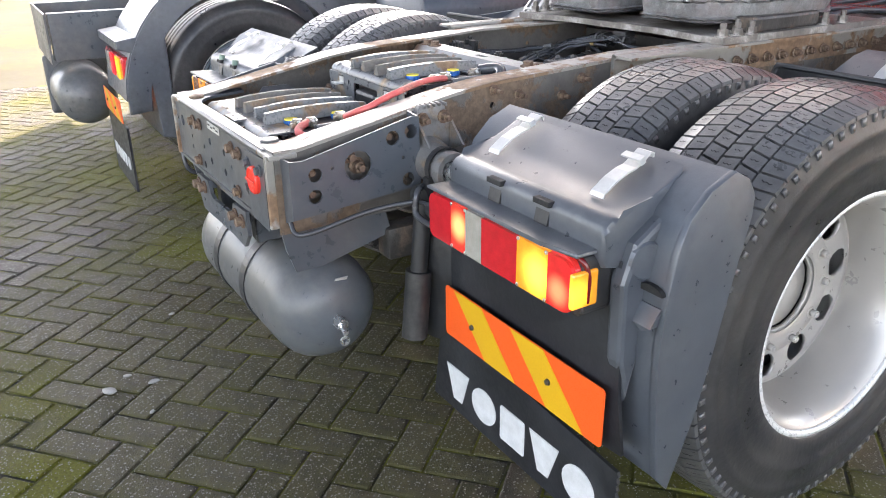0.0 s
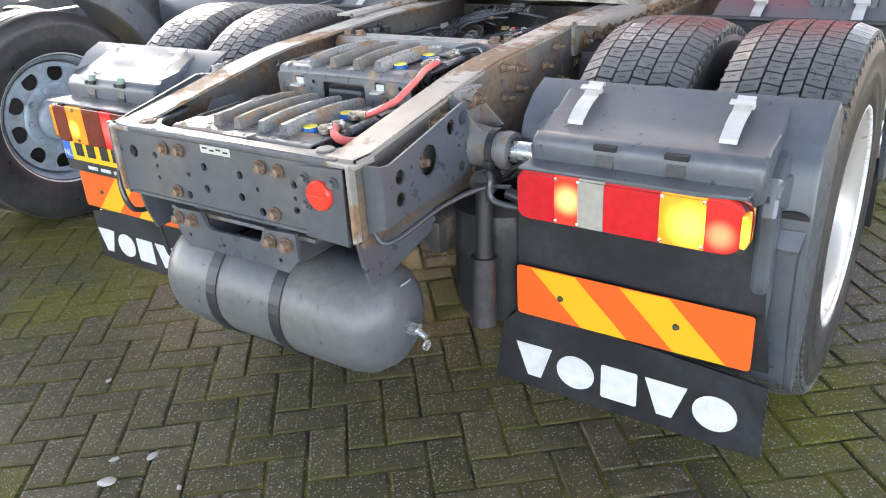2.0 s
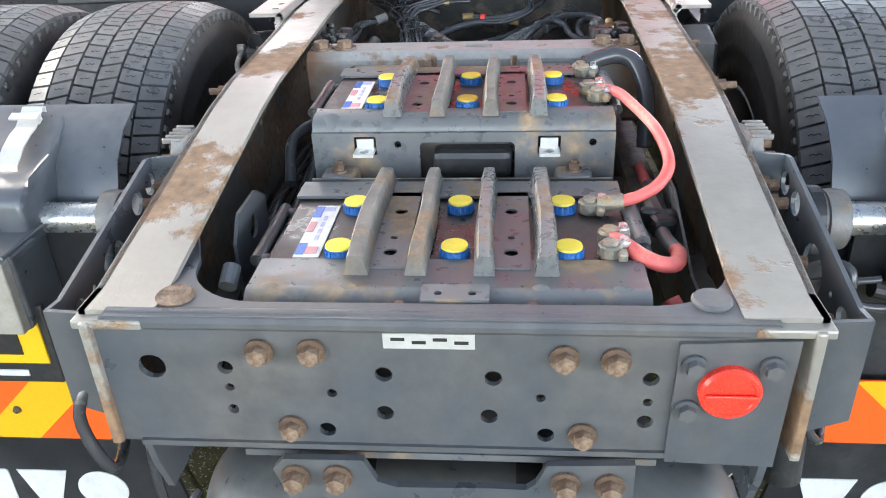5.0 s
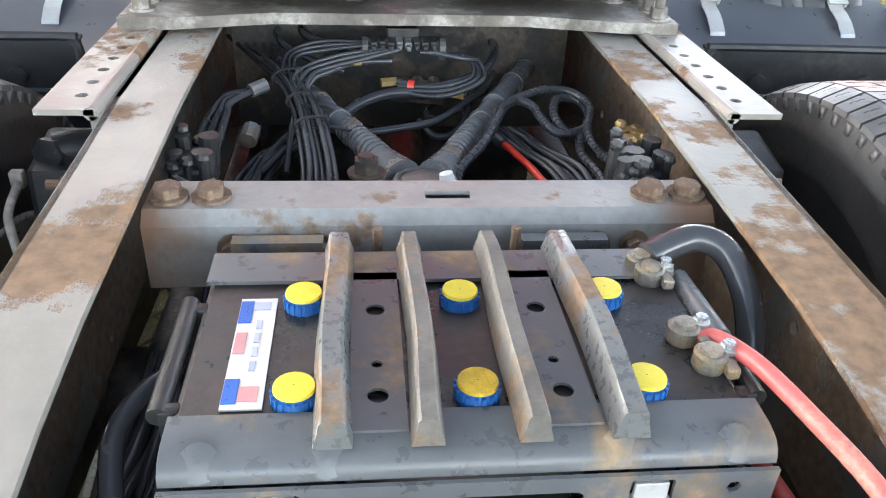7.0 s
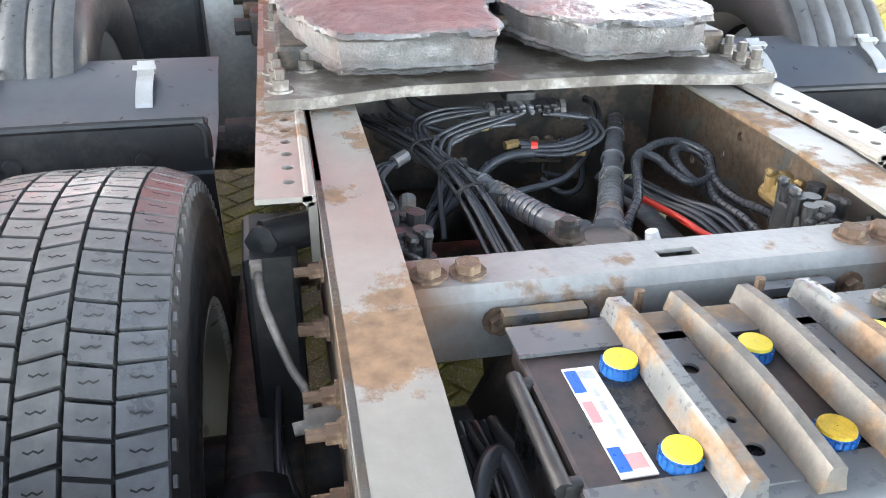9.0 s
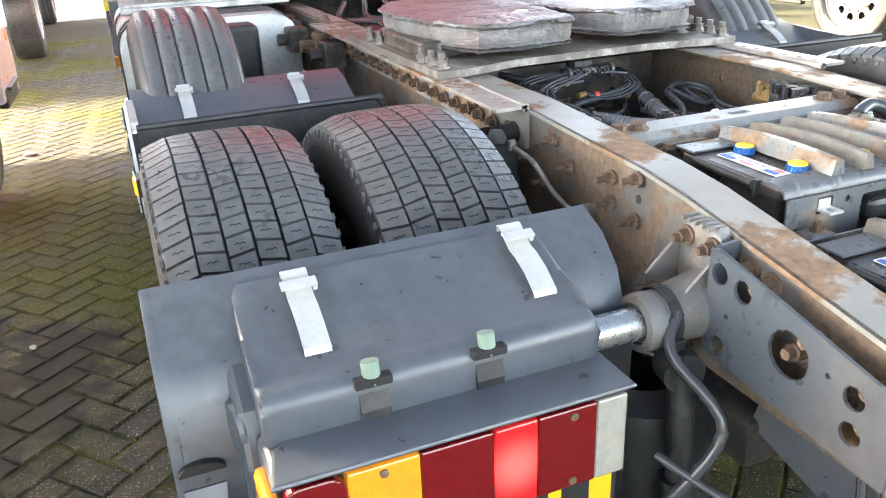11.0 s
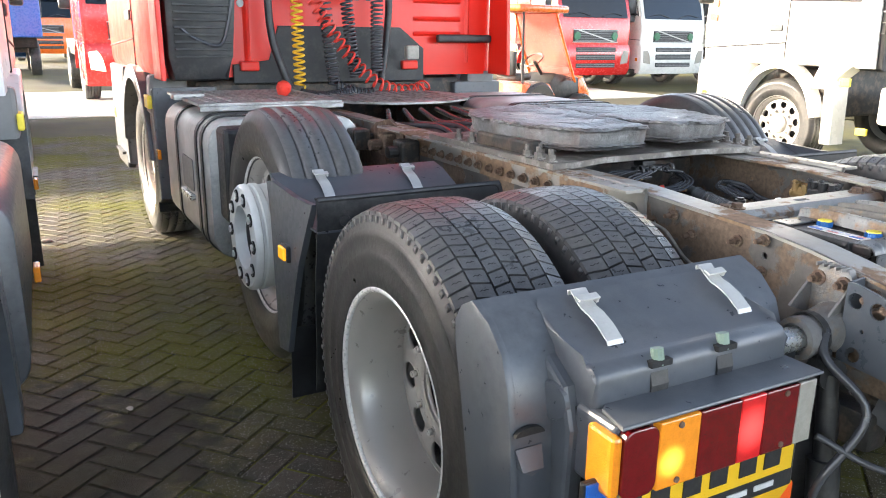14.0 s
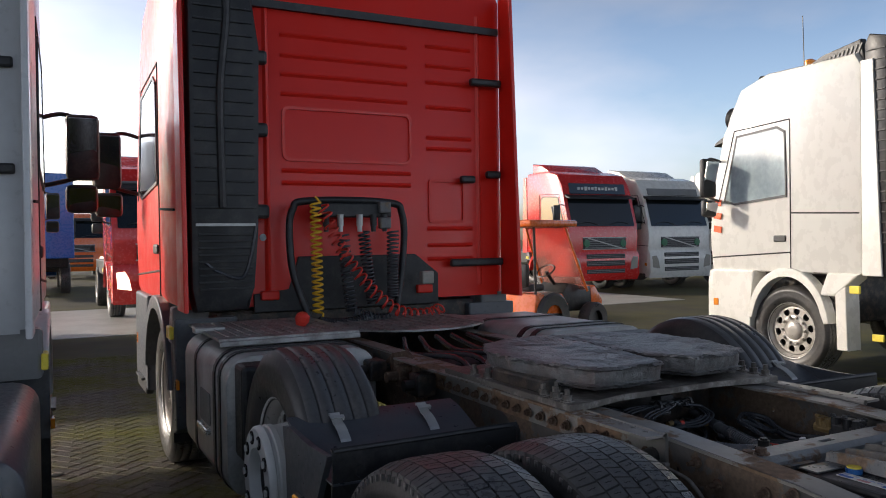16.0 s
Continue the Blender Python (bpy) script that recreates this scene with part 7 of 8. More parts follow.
# intake column
col = [(-1.13, 1.3), (-1.1, 1.16), (-0.78, 1.16), (-0.75, 1.3), (-0.72, 1.66), (-0.7, 2.8), (-0.76, 3.3), (-1.13, 3.3)]
bm = bmesh.new()
prism(bm, col, "y", B - 0.2, B - 0.002, bevel=0.03)
ic = smooth(on_cab("air_intake", bm, BLACKPL, "tall black air intake column"), 30)
ic.location.x, ic.location.z = -0.01, -0.046
for k in range(18):
    z = 1.80 + 0.082 * k
    bm = bmesh.new()
    box(bm, (-0.92, B - 0.205, z), (0.36, 0.014, 0.012), 0.003)
    part("corrugation", bm, BLACKPL, ic)
for k in range(9):
    bm = bmesh.new()
    box(bm, (-0.92, B - 0.205, 1.30 + 0.042 * k), (0.33, 0.016, 0.014), 0.003)
    part("louvre", bm, BLACKPL, ic)
bm = bmesh.new()
box(bm, (-0.92, B - 0.21, 1.695), (0.36, 0.012, 0.018), 0.002)
part("bright_strip", bm, ZINC, ic)
bm = bmesh.new()
tube(bm, [(-0.94, B - 0.21, 1.8), (-0.945, B - 0.215, 2.5), (-0.9, B - 0.21, 3.0), (-0.93, B - 0.21, 3.28)], 0.024, 8)
part("centre_rib", bm, BLACKPL, ic)
for z in (2.76, 2.30, 1.78):
    bm = bmesh.new()
    box(bm, (-0.69, B - 0.12, z), (0.12, 0.06, 0.09), 0.02)
    part("bracket", bm, BLACKPL, ic)
# black lower wall and dirt skirt behind the gearbox
bm = bmesh.new()
prism(bm, [(-0.72, 1.08), (0.62, 1.08), (0.62, 1.3), (0.44, 1.44), (-0.42, 1.44), (-0.48, 1.22), (-0.72, 1.2)], "y", B - 0.025, B - 0.002, bevel=0.006)
on_cab("rear_shield", bm, BLACKPL, "black sound shield")
def hang(ob, angle):
    """Hoses and their hoop sit a little to the nearside of the cab's middle."""
    smooth(ob, angle)
    ob.location.x, ob.location.z, ob.scale = -0.085, 0.067, (0.893, 1, 0.946)
    return ob


# hose hoop
bm = bmesh.new()
tube(bm, [(-0.40, B - 0.30, 1.05), (-0.49, B - 0.24, 1.35), (-0.50, B - 0.2, 1.65), (-0.47, B - 0.2, 1.78), (-0.40, B - 0.2, 1.83), (0, B - 0.2, 1.84), (0.32, B - 0.2, 1.82), (0.38, B - 0.2, 1.76), (0.40, B - 0.2, 1.6), (0.36, B - 0.22, 1.3), (0.3, B - 0.26, 1.08)], 0.026, 10)
hoop = hang(on_cab("hose_hoop", bm, BLACKPL, "black tubular hose carrier"), 60)
bm = bmesh.new()
box(bm, (-0.02, B - 0.2, 1.77), (0.62, 0.04, 0.1), 0.01)
part("coupling_board", bm, BLACKPL, hoop)
for x in (-0.24, -0.13, 0.02, 0.13, 0.22):
    bm = bmesh.new()
    cyl(bm, (x, B - 0.24, 1.74), (x, B - 0.24, 1.66), 0.024, 12)
    cyl(bm, (x, B - 0.24, 1.68), (x, B - 0.24, 1.62), 0.018, 12)
    part("coupling", bm, ZINC if x in (-0.13, 0.02) else BLACKPL, hoop)
for x, z in ((0.22, 1.79), (0.22, 1.68)):
    bm = bmesh.new()
    box(bm, (x, B - 0.24, z), (0.09, 0.05, 0.08), 0.01)
    part("socket", bm, BRACKET, hoop, "grey trailer socket")
bm = bmesh.new()
tube(bm, [(-0.33, B - 0.27, 1.86), *coil((-0.33, B - 0.27, 1.82), (-0.33, B - 0.30, 1.07), 0.036, 19), (-0.30, B - 0.3, 1.03)], 0.0075, 6, 1, False)
hang(on_cab("air_coil", bm, YELCOIL, "yellow spiral air hose"), 60)
cp = [Vector(q) for q in ((-0.28, B - 0.27, 1.80), (-0.16, B - 0.3, 1.52), (0.02, B - 0.32, 1.27), (0.2, B - 0.34, 1.1), (0.38, B - 0.34, 1.03), (0.56, B - 0.33, 1.03), (0.66, B - 0.3, 1.07))]
line = curve_points(cp, 8)
dist = [0.0]
for a, b in zip(line, line[1:]):
    dist.append(dist[-1] + (b - a).length)
pts = []
TURNS, STEPS = 24, 14
for i in range(TURNS * STEPS + 1):
    q = dist[-1] * i / (TURNS * STEPS)
    j = min(max(k for k in range(len(dist)) if dist[k] <= q), len(line) - 2)
    d = line[j + 1] - line[j]
    c = line[j] + d * ((q - dist[j]) / d.length)
    m = frame_of(d).to_3x3()
    w = 2 * math.pi * i / STEPS
    pts.append(c + m @ Vector((0.042 * math.cos(w), 0.042 * math.sin(w), 0)))
bm = bmesh.new()
tube(bm, pts, 0.0075, 6, 1, False)
hang(on_cab("air_coil", bm, REDCOIL, "red spiral air hose"), 60)
for a, b, n in (((-0.36, B - 0.42, 1.02), (0.02, B - 0.42, 1.04), 20), ((-0.12, B - 0.26, 1.6), (-0.1, B - 0.36, 1.08), 16), ((0.04, B - 0.26, 1.62), (0.1, B - 0.28, 1.12), 20), ((0.28, B - 0.25, 1.62), (0.26, B - 0.28, 1.15), 20), ((-0.1, B - 0.36, 1.08), (0.18, B - 0.4, 1.02), 10)):
    bm = bmesh.new()
    tube(bm, coil(a, b, 0.04, n, 0.03), 0.007, 6, 1, False)
    hang(on_cab("power_coil", bm, CABLE, "black spiral cable"), 60)
for x, z, w in ((1.02, 2.70, 0.26), (1.08, 2.02, 0.12), (0.86, 1.98, 0.12), (0.93, 1.37, 0.44)):
    bm = bmesh.new()
    box(bm, (x, B - 0.05, z), (w, 0.05, 0.055), 0.015)
    on_cab("deflector_stay", bm, BLACKPL, "black deflector stay")
bm = bmesh.new()
box(bm, (0.43, B - 0.22, 1.28), (0.09, 0.06, 0.09), 0.01)
on_cab("work_lamp", bm, LENSCLEAR, "square work lamp")
bm = bmesh.new()
lathe(bm, [(0.0005, 0.006), (0.022, 0.005), (0.024, 0)], (-0.65, B - 0.002, 1.57), (0, -1, 0), 16)
on_cab("white_disc", bm, LETTER, "small white disc sticker")
bm = bmesh.new()
tube(bm, [(-0.74, B - 0.2, 1.66), (-0.78, B - 0.21, 1.45), (-0.84, B - 0.21, 1.32), (-0.98, B - 0.2, 1.36), (-1.06, B - 0.2, 1.42)], 0.012, 8)
on_cab("hose", bm, CABLE)
for x in (-0.62, 0.5):
    bm = bmesh.new()
    box(bm, (x, B - 0.03, 1.19), (0.12, 0.06, 0.06), 0.01)
    on_cab("cab_latch", bm, RED, "red cab latch")

# deck, side tank, boxes between pusher wheel and cab
for x0, x1, y0, y1, z in ((-1.2, -0.47, 3.28, 4.15, 0.985), (-0.46, 0.45, 3.35, 4.25, 0.955)):
    bm = bmesh.new()
    if x0 > -1:
        prism(bm, arc(0.05, 3.85, 0.5, 0, 360, 36)[:-1], "z", z, z + 0.012)
    else:
        prism(bm, [(x0, y0), (x1, y0), (x1, y1), (x0, y1)], "z", z, z + 0.014)
        box(bm, ((x0 + x1) / 2, y0 - 0.01, z - 0.01), (x1 - x0, 0.03, 0.026), 0.005)
    deck = part("deck_plate", bm, CHECKER, truck, "studded aluminium deck plate")
    for k in range(12):
        bm = bmesh.new()
        box(bm, (x0 + 0.06 + (x1 - x0 - 0.12) * k / 11, (y0 + y1) / 2, z + 0.017), (0.012, (y1 - y0) * 0.8, 0.006), 0.002)
        part("tread_bar", bm, CHECKER, deck)
bm = bmesh.new()
box(bm, (-1.16, 3.75, 1.0), (0.16, 0.1, 0.03), 0.006)
part("step_bracket", bm, ALU, truck)
bm = bmesh.new()
lathe(bm, [(0.012, 0), (0.03, 0.02), (0.042, 0.05), (0.038, 0.075), (0.02, 0.09), (0.0005, 0.09)], (-0.68, 3.65, 0.99), (0.2, -0.3, 1), 16)
smooth(part("red_cap", bm, REDCOIL, truck, "red rubber hose cap"))
for s in (-1, 1):
    bm = bmesh.new()
    x0, x1 = sorted((s * 0.5, s * 1.23))
    prism(bm, rrect(x0, 0.30, x1, 0.95, 0.11, 5), "y", 2.98, 4.1, bevel=0.012)
    tk = smooth(part("fuel_tank", bm, ALU, truck, "dull aluminium fuel tank with dark straps"), 30)
    for y in (3.12, 3.24, 3.75):
        bm = bmesh.new()
        prism(bm, rrect(x0 - 0.008, 0.292, x1 + 0.008, 0.958, 0.116, 5), "y", y - 0.022, y + 0.022, [rrect(x0 - 0.002, 0.298, x1 + 0.002, 0.952, 0.111, 5)])
        part("strap", bm, BLACKPL, tk, "dark tank strap")
    bm = bmesh.new()
    prism(bm, rrect(3.36, 0.56, 3.62, 0.72, 0.02), "x", s * 1.226, s * 1.236)
    part("step_recess", bm, CABGREY, tk, "recessed step")
    bm = bmesh.new()
    box(bm, (s * 1.24, 3.49, 0.53), (0.03, 0.26, 0.03), 0.006)
    part("step_bar", bm, STEEL, tk)
    bm = bmesh.new()
    box(bm, (s * 0.95, 2.88, 0.72), (0.5, 0.16, 0.42), 0.02)
    part("battery_isolator_box", bm, BLACKPL, truck, "black box behind the tank")
    bm = bmesh.new()
    sheet(bm, [(4.55, 0.22), (4.52, 0.55), (4.56, 0.95)], "x", *sorted((s * 0.75, s * 1.24)), 0.02)
    part("front_flap", bm, BLACKPL, truck, "black flap behind the front wheel")
    bm = bmesh.new()
    box(bm, (s * 1.248, 4.3, 0.62), (0.02, 0.06, 0.06), 0.006)
    part("side_marker_lamp", bm, LENSAMBER, truck, "small amber side marker")
    bm = bmesh.new()
    prism(bm, [(4.42, 0.32), (4.58, 0.25), (4.62, 1.0), (4.44, 1.0)], "x", *sorted((s * 0.85, s * 1.24)), bevel=0.015)
    part("wing_rear", bm, PLASTIC, truck, "dark rear wing of the front wheel")
# clutter on the frame between fifth wheel and cab
for k in range(14):
    y = 2.35 + 0.12 * k
    bm = bmesh.new()
    s = -1 if k % 2 else 1
    box(bm, (s * (0.46 + 0.03 * (k % 3)), y, 0.80 + 0.04 * (k % 2)), (0.09, 0.08 + 0.02 * (k % 3), 0.1), 0.012)
    cyl(bm, (s * 0.43, y, 0.84), (s * (0.56 + 0.02 * (k % 3)), y, 0.84), 0.025, 10)
    part("frame_fitting", bm, GREASY if k % 3 else RUST, truck, "greasy fitting on the rail")
for s in (-1, 1):
    bm = bmesh.new()
    prism(bm, [(2.5, 0.64), (2.95, 0.64), (3.0, 0.86), (2.9, 0.92), (2.75, 0.95), (2.6, 0.9)], "x", *sorted((s * 0.428, s * 0.445)), [(2.75, 0.78, 0.05), (2.88, 0.8, 0.02), (2.62, 0.76, 0.02)])
    part("spring_bracket", bm, RUST, truck, "rusty pressed bracket")
    bm = bmesh.new()
    lathe(bm, [(0.05, 0), (0.085, 0.02), (0.085, 0.12), (0.095, 0.125), (0.095, 0.145), (0.085, 0.15), (0.07, 0.24), (0.02, 0.26)], (s * 0.72, 2.05, 0.64), (s * 0.2, 0.9, 0.3), 18)
    smooth(part("brake_chamber", bm, PLASTIC, truck, "grey brake chamber"), 40)
for k in range(5):
    bm = bmesh.new()
    tube(bm, [(-0.3 + 0.1 * k, 2.3, 0.86), (-0.25 + 0.1 * k, 2.6, 0.92), (-0.32 + 0.13 * k, 2.95, 0.90), (-0.2 + 0.1 * k, 3.3, 0.93)], 0.014, 8)
    smooth(part("hose", bm, CABLE, truck, "black hose along the frame"), 60)
# neighbouring lorries
def simple_chassis(t, length, rail_h=0.9):
    for s in (-1, 1):
        bm = bmesh.new()
        box(bm, (s * 0.385, -0.7 - length / 2, rail_h - 0.13), (0.08, length, 0.26), 0.004)
        part("frame_rail", bm, FRAME, t)


# lorry beside ours: pale cab, painted arches, same rear end
nb = thing("lorry_neighbour", "parked lorry with grey-white cab and full grey wheel arches", "lorry", pose(-3.17, 4.35, 0, 0, 0, -1.6))
cab(nb, GREYWHITE, (0, 0, 0), roof=3.5, trim=CABGREY)
simple_chassis(nb, 3.7)
for s in (-1, 1):
    wheel(nb, (s * 0.80, -3.5, 0.49), -s, TYRE_D, RIM_DUAL)
    wheel(nb, (s * 1.03, -3.5, 0.49), s, TYRE_R, RIM_BLUE, "wheel with bluish rim and nut ring")
    bm = bmesh.new()
    sheet(bm, arch_points(-3.5, 0.5, 0.66, -4, 178, 22), "x", *sorted((s * 0.62, s * 1.195)), -0.012)
    ga, gb = arch_points(-3.5, 0.5, 0.665, -4, 184, 22), arch_points(-3.5, 0.5, 0.55, 184, -4, 22)
    prism(bm, [*ga, *gb], "x", *sorted((s * 1.17, s * 1.207)), bevel=0.01)
    ar = smooth(part("wheel_arch", bm, PLASTIC, nb, "full grey plastic wheel arch"), 35)
    bm = bmesh.new()
    prism(bm, [(-4.02, 0.32), (-3.94, 0.30), (-3.94, 0.86), (-4.04, 0.84), (-4.18, 0.82), (-4.18, 0.78), (-4.04, 0.74)], "x", *sorted((s * 0.62, s * 1.2)), bevel=0.008)
    part("back_panel", bm, PLASTIC, ar, "grey rear panel")
    bm = bmesh.new()
    box(bm, (s * 0.92, -4.19, 0.22), (0.56, 0.012, 0.34))
    fl = part("mudflap", bm, FLAP, ar, "black rubber mudflap")
    word_shapes(fl, s * 0.92 - 0.24, s * 0.92 + 0.24, 0.15, 0.22, -4.197)
    stripe_board(ar, s * 0.88 - 0.26, s * 0.88 + 0.26, 0.40, 0.52, -4.20, -s, "striped marker board")
    bm = bmesh.new()
    box(bm, (s * 0.90, -4.11, 0.67), (0.5, 0.1, 0.13), 0.012)
    lm = part("tail_lamp", bm, LENSRED, ar, "red tail lamp")
    for k, mt in enumerate((LENSCLEAR, LITRED, LITAMBER)):
        bm = bmesh.new()
        box(bm, (s * (0.73 + 0.15 * k), -4.162, 0.67), (0.08, 0.012, 0.11), 0.003)
        part("lens", bm, mt, lm)
    bm = bmesh.new()
    box(bm, (s * 1.16, -4.10, 0.67), (0.02, 0.06, 0.1), 0.004)
    part("side_lens", bm, LITAMBER, lm, "amber side lens")
    bm = bmesh.new()
    x0, x1 = sorted((s * 0.55, s * 1.22))
    prism(bm, rrect(x0, 0.35, x1, 0.95, 0.1, 5), "y", -2.45, -1.1, bevel=0.012)
    smooth(part("fuel_tank", bm, PLASTIC, nb, "dark tank cover"), 30)
    bm = bmesh.new()
    sheet(bm, [(-0.62, 0.25), (-0.66, 0.6), (-0.6, 1.0)], "x", *sorted((s * 0.8, s * 1.25)), 0.02)
    part("front_flap", bm, BLACKPL, nb, "black flap behind the front wheel")
    for y in (-2.3, -0.7):
        bm = bmesh.new()
        box(bm, (s * 1.262, y, 0.68), (0.02, 0.07, 0.05), 0.005)
        part("side_marker_lamp", bm, LENSAMBER, nb, "amber side marker")
bm = bmesh.new()
prism(bm, [(-0.42, 0.62), (0.42, 0.62), (0.42, 0.9), (-0.42, 0.9)], "y", -4.42, -4.41, [(-0.3 + 0.1 * k, 0.82 - 0.05 * (k % 2), 0.014) for k in range(7)])
part("rear_crossmember", bm, FRAME, nb, "drilled rear plate")
bm = bmesh.new()
lathe(bm, [(0.0005, -0.42), (0.08, -0.41), (0.15, -0.36), (0.17, -0.3), (0.17, 0.3), (0.15, 0.36), (0.08, 0.41), (0.0005, 0.42)], (0.02, -4.26, 0.42), (1, 0, 0), 32)
smooth(part("air_tank", bm, TANKPAINT, nb, "grey air tank"), 50)
bm = bmesh.new()
box(bm, (-0.05, -4.26, 0.44), (0.05, 0.36, 0.36), 0.02)
part("tank_strap", bm, FRAME, nb)
for k in range(4):
    bm = bmesh.new()
    box(bm, (0.0, -0.9 - 0.42 * k, 0.95), (0.85, 0.12, 0.05), 0.01)
    part("crossmember", bm, FRAME, nb)
bm = bmesh.new()
box(bm, (0.95, -1.0, 1.02), (0.2, 0.12, 0.05), 0.02)
part("blue_strap", bm, PLATEBLUE, nb, "blue strap end")
for z in (1.9, 2.4, 2.9):
    bm = bmesh.new()
    box(bm, (0.9, -0.745, z), (0.45, 0.03, 0.05), 0.01)
    part("rear_rib", bm, BLACKPL if z < 2.5 else GREYWHITE, nb)

# white lorry on the other side, seen from its flank
wt = thing("lorry_white", "white long-haul lorry with amber beacon, sunlit flank", "lorry", pose(6.5, 5.25, 0))
wb = cab(wt, WHITE, (0, 0, 0), roof=3.36, rear=-1.08, beacon=True, trim=WHITE, side_glass=PALEGLASS)
wb.scale = (1, 0.8, 1.0)
simple_chassis(wt, 3.4)
for s in (-1, 1):
    wheel(wt, (s * 0.80, -3.2, 0.49), -s, TYRE_D, RIM_DUAL)
    wheel(wt, (s * 1.1, -3.2, 0.49), s, TYRE_D, RIM_DUAL)
    bm = bmesh.new()
    prism(bm, [(-1.08, 3.28), (-1.02, 3.24), (-0.1, 3.24), (-0.04, 3.29), (-0.5, 3.42), (-1.02, 3.50)], "x", *sorted((s * 1.02, s * 1.12)), bevel=0.015)
    gw = part("roof_grille", bm, BLACKPL, wb, "black slatted roof vent")
    for k in range(16):
        bm = bmesh.new()
        y = -0.9 + 0.06 * k
        box(bm, (s * 1.125, y - 0.1, 3.37 - 0.0055 * k), (0.01, 0.016, 0.2 - 0.0105 * k), 0.002, pose(0, 0, 0, 30, 0, 0))
        part("slat", bm, CABGREY, gw)
    bm = bmesh.new()
    prism(bm, [(-1.42, 1.1), (-1.1, 1.1), (-1.1, 3.42), (-1.16, 3.52), (-1.42, 3.46)], "x", *sorted((s * 0.75, s * 1.17)), bevel=0.04)
    st = smooth(part("air_intake", bm, BLACKPL, wb, "black corrugated intake stack"), 30)
    for k in range(20):
        bm = bmesh.new()
        box(bm, (s * 1.175, -1.26, 1.45 + 0.1 * k), (0.014, 0.26, 0.014), 0.003)
        part("corrugation", bm, BLACKPL, st)
    for k in range(3):
        bm = bmesh.new()
        box(bm, (s * 1.212, 1.22, 1.62 + 0.16 * k), (0.012, 0.14, 0.075), 0, pose(0, 0, 0, 8, 0, 0))
        part("warning_stripe", bm, HAZORANGE, wb, "red and white warning stripe")
    bm = bmesh.new()
    box(bm, (s * 1.22, -1.05, 0.52), (0.03, 0.12, 0.07), 0.008)
    part("side_marker_lamp", bm, YELLOW, wt, "yellow side marker")
    bm = bmesh.new()
    box(bm, (s * 1.05, -1.35, 0.78), (0.35, 0.35, 0.36), 0.04)
    cyl(bm, (s * 1.0, -1.9, 0.62), (s * 1.0, -1.5, 0.62), 0.14, 18)
    box(bm, (s * 1.1, -1.75, 0.95), (0.3, 0.5, 0.1), 0.02)
    part("chassis_box", bm, WHITE, wt, "white chassis fittings")
    bm = bmesh.new()
    prism(bm, [(-0.72, 0.35), (-0.6, 0.35), (-0.58, 0.95), (-0.7, 1.0)], "x", *sorted((s * 1.0, s * 1.22)), bevel=0.01)
    part("wing_rear", bm, WHITE, wt, "white rear wing")
bm = bmesh.new()
lathe(bm, [(0.02, 0), (0.13, 0.03), (0.14, 0.08), (0.11, 0.11), (0.0005, 0.12)], (-1.0, 1.06, 2.93), (0, 1, 0.1), 18)
smooth(part("spot_lamp", bm, BLACKPL, wb, "round black spot lamp"))
bm = bmesh.new()
lathe(bm, [(0.02, 0), (0.06, 0.03), (0.06, 0.1), (0.0005, 0.11)], (-0.9, 0.62, 3.34), (0, 1, 0.1), 14)
smooth(part("spot_lamp", bm, BLACKPL, wb))
bm = bmesh.new()
cyl(bm, (-0.8, 0.1, 3.33), (-0.8, 0.12, 4.0), 0.006, 6)
part("aerial", bm, BLACKPL, wb, "thin aerial")


def facing(name, label, paint, x, y, turn, sign=False, lit=False, roof=3.45, body=None):
    t = thing(name, label, "lorry", pose(x, y, 0, 0, 0, 180 + turn))
    cab(t, paint, (0, 0, 0), roof=roof, sign=sign, lit=lit)
    bm = bmesh.new()
    box(bm, (0, -2.6, 1.0), (2.3, 3.6, 0.35), 0.03)
    part("chassis", bm, BLACKPL, t)
    if body:
        bm = bmesh.new()
        box(bm, (0, -3.6, 2.4), (2.5, 5.0, 2.5), 0.03)
        part("load_body", bm, body, t, "tall load body")
    for s in (-1, 1):
        wheel(t, (s * 1.05, -3.6, 0.49), s, TYRE_D, RIM_DUAL)
    bm = bmesh.new()
    prism(bm, [(-0.7, roof - 0.1), (0.3, roof - 0.05), (-0.2, roof + 0.22), (-0.7, roof + 0.3)], "x", -1.0, 1.0, bevel=0.05)
    smooth(part("roof_deflector", bm, paint, t, "painted roof deflector"), 30)
    return t


facing("lorry_red", "red lorry facing us with dark roof sign", REDFRESH, 12.1, 18.13, 0, sign=True)
facing("lorry_cream", "white lorry facing us beside a red one", WHITE, 14.9, 18.1, 0, sign=False, roof=3.35)
facing("lorry_dark_red", "red lorry facing us with indicator on", REDFRESH, 0.5, 17.4, 0, lit=True, roof=3.2)
facing("lorry_orange", "orange lorry facing us, lamps lit", ORANGE, -0.45, 40.0, 0, lit=True, roof=2.75)
facing("lorry_blue", "blue tipper lorry, far along the row", BLUECAB, -2.3, 31.0, 180, roof=3.3, body=BLUECAB)
facing("lorry_pale", "white lorry further along the row", WHITE, -3.2, 13.5, 180, roof=3.2)
facing("lorry_far_white", "white lorry parked far off", WHITE, 18.2, 17.5, 0, roof=3.6)
facing("lorry_far_white", "white lorry parked far off", WHITE, 22.0, 19.0, 0, roof=3.4)

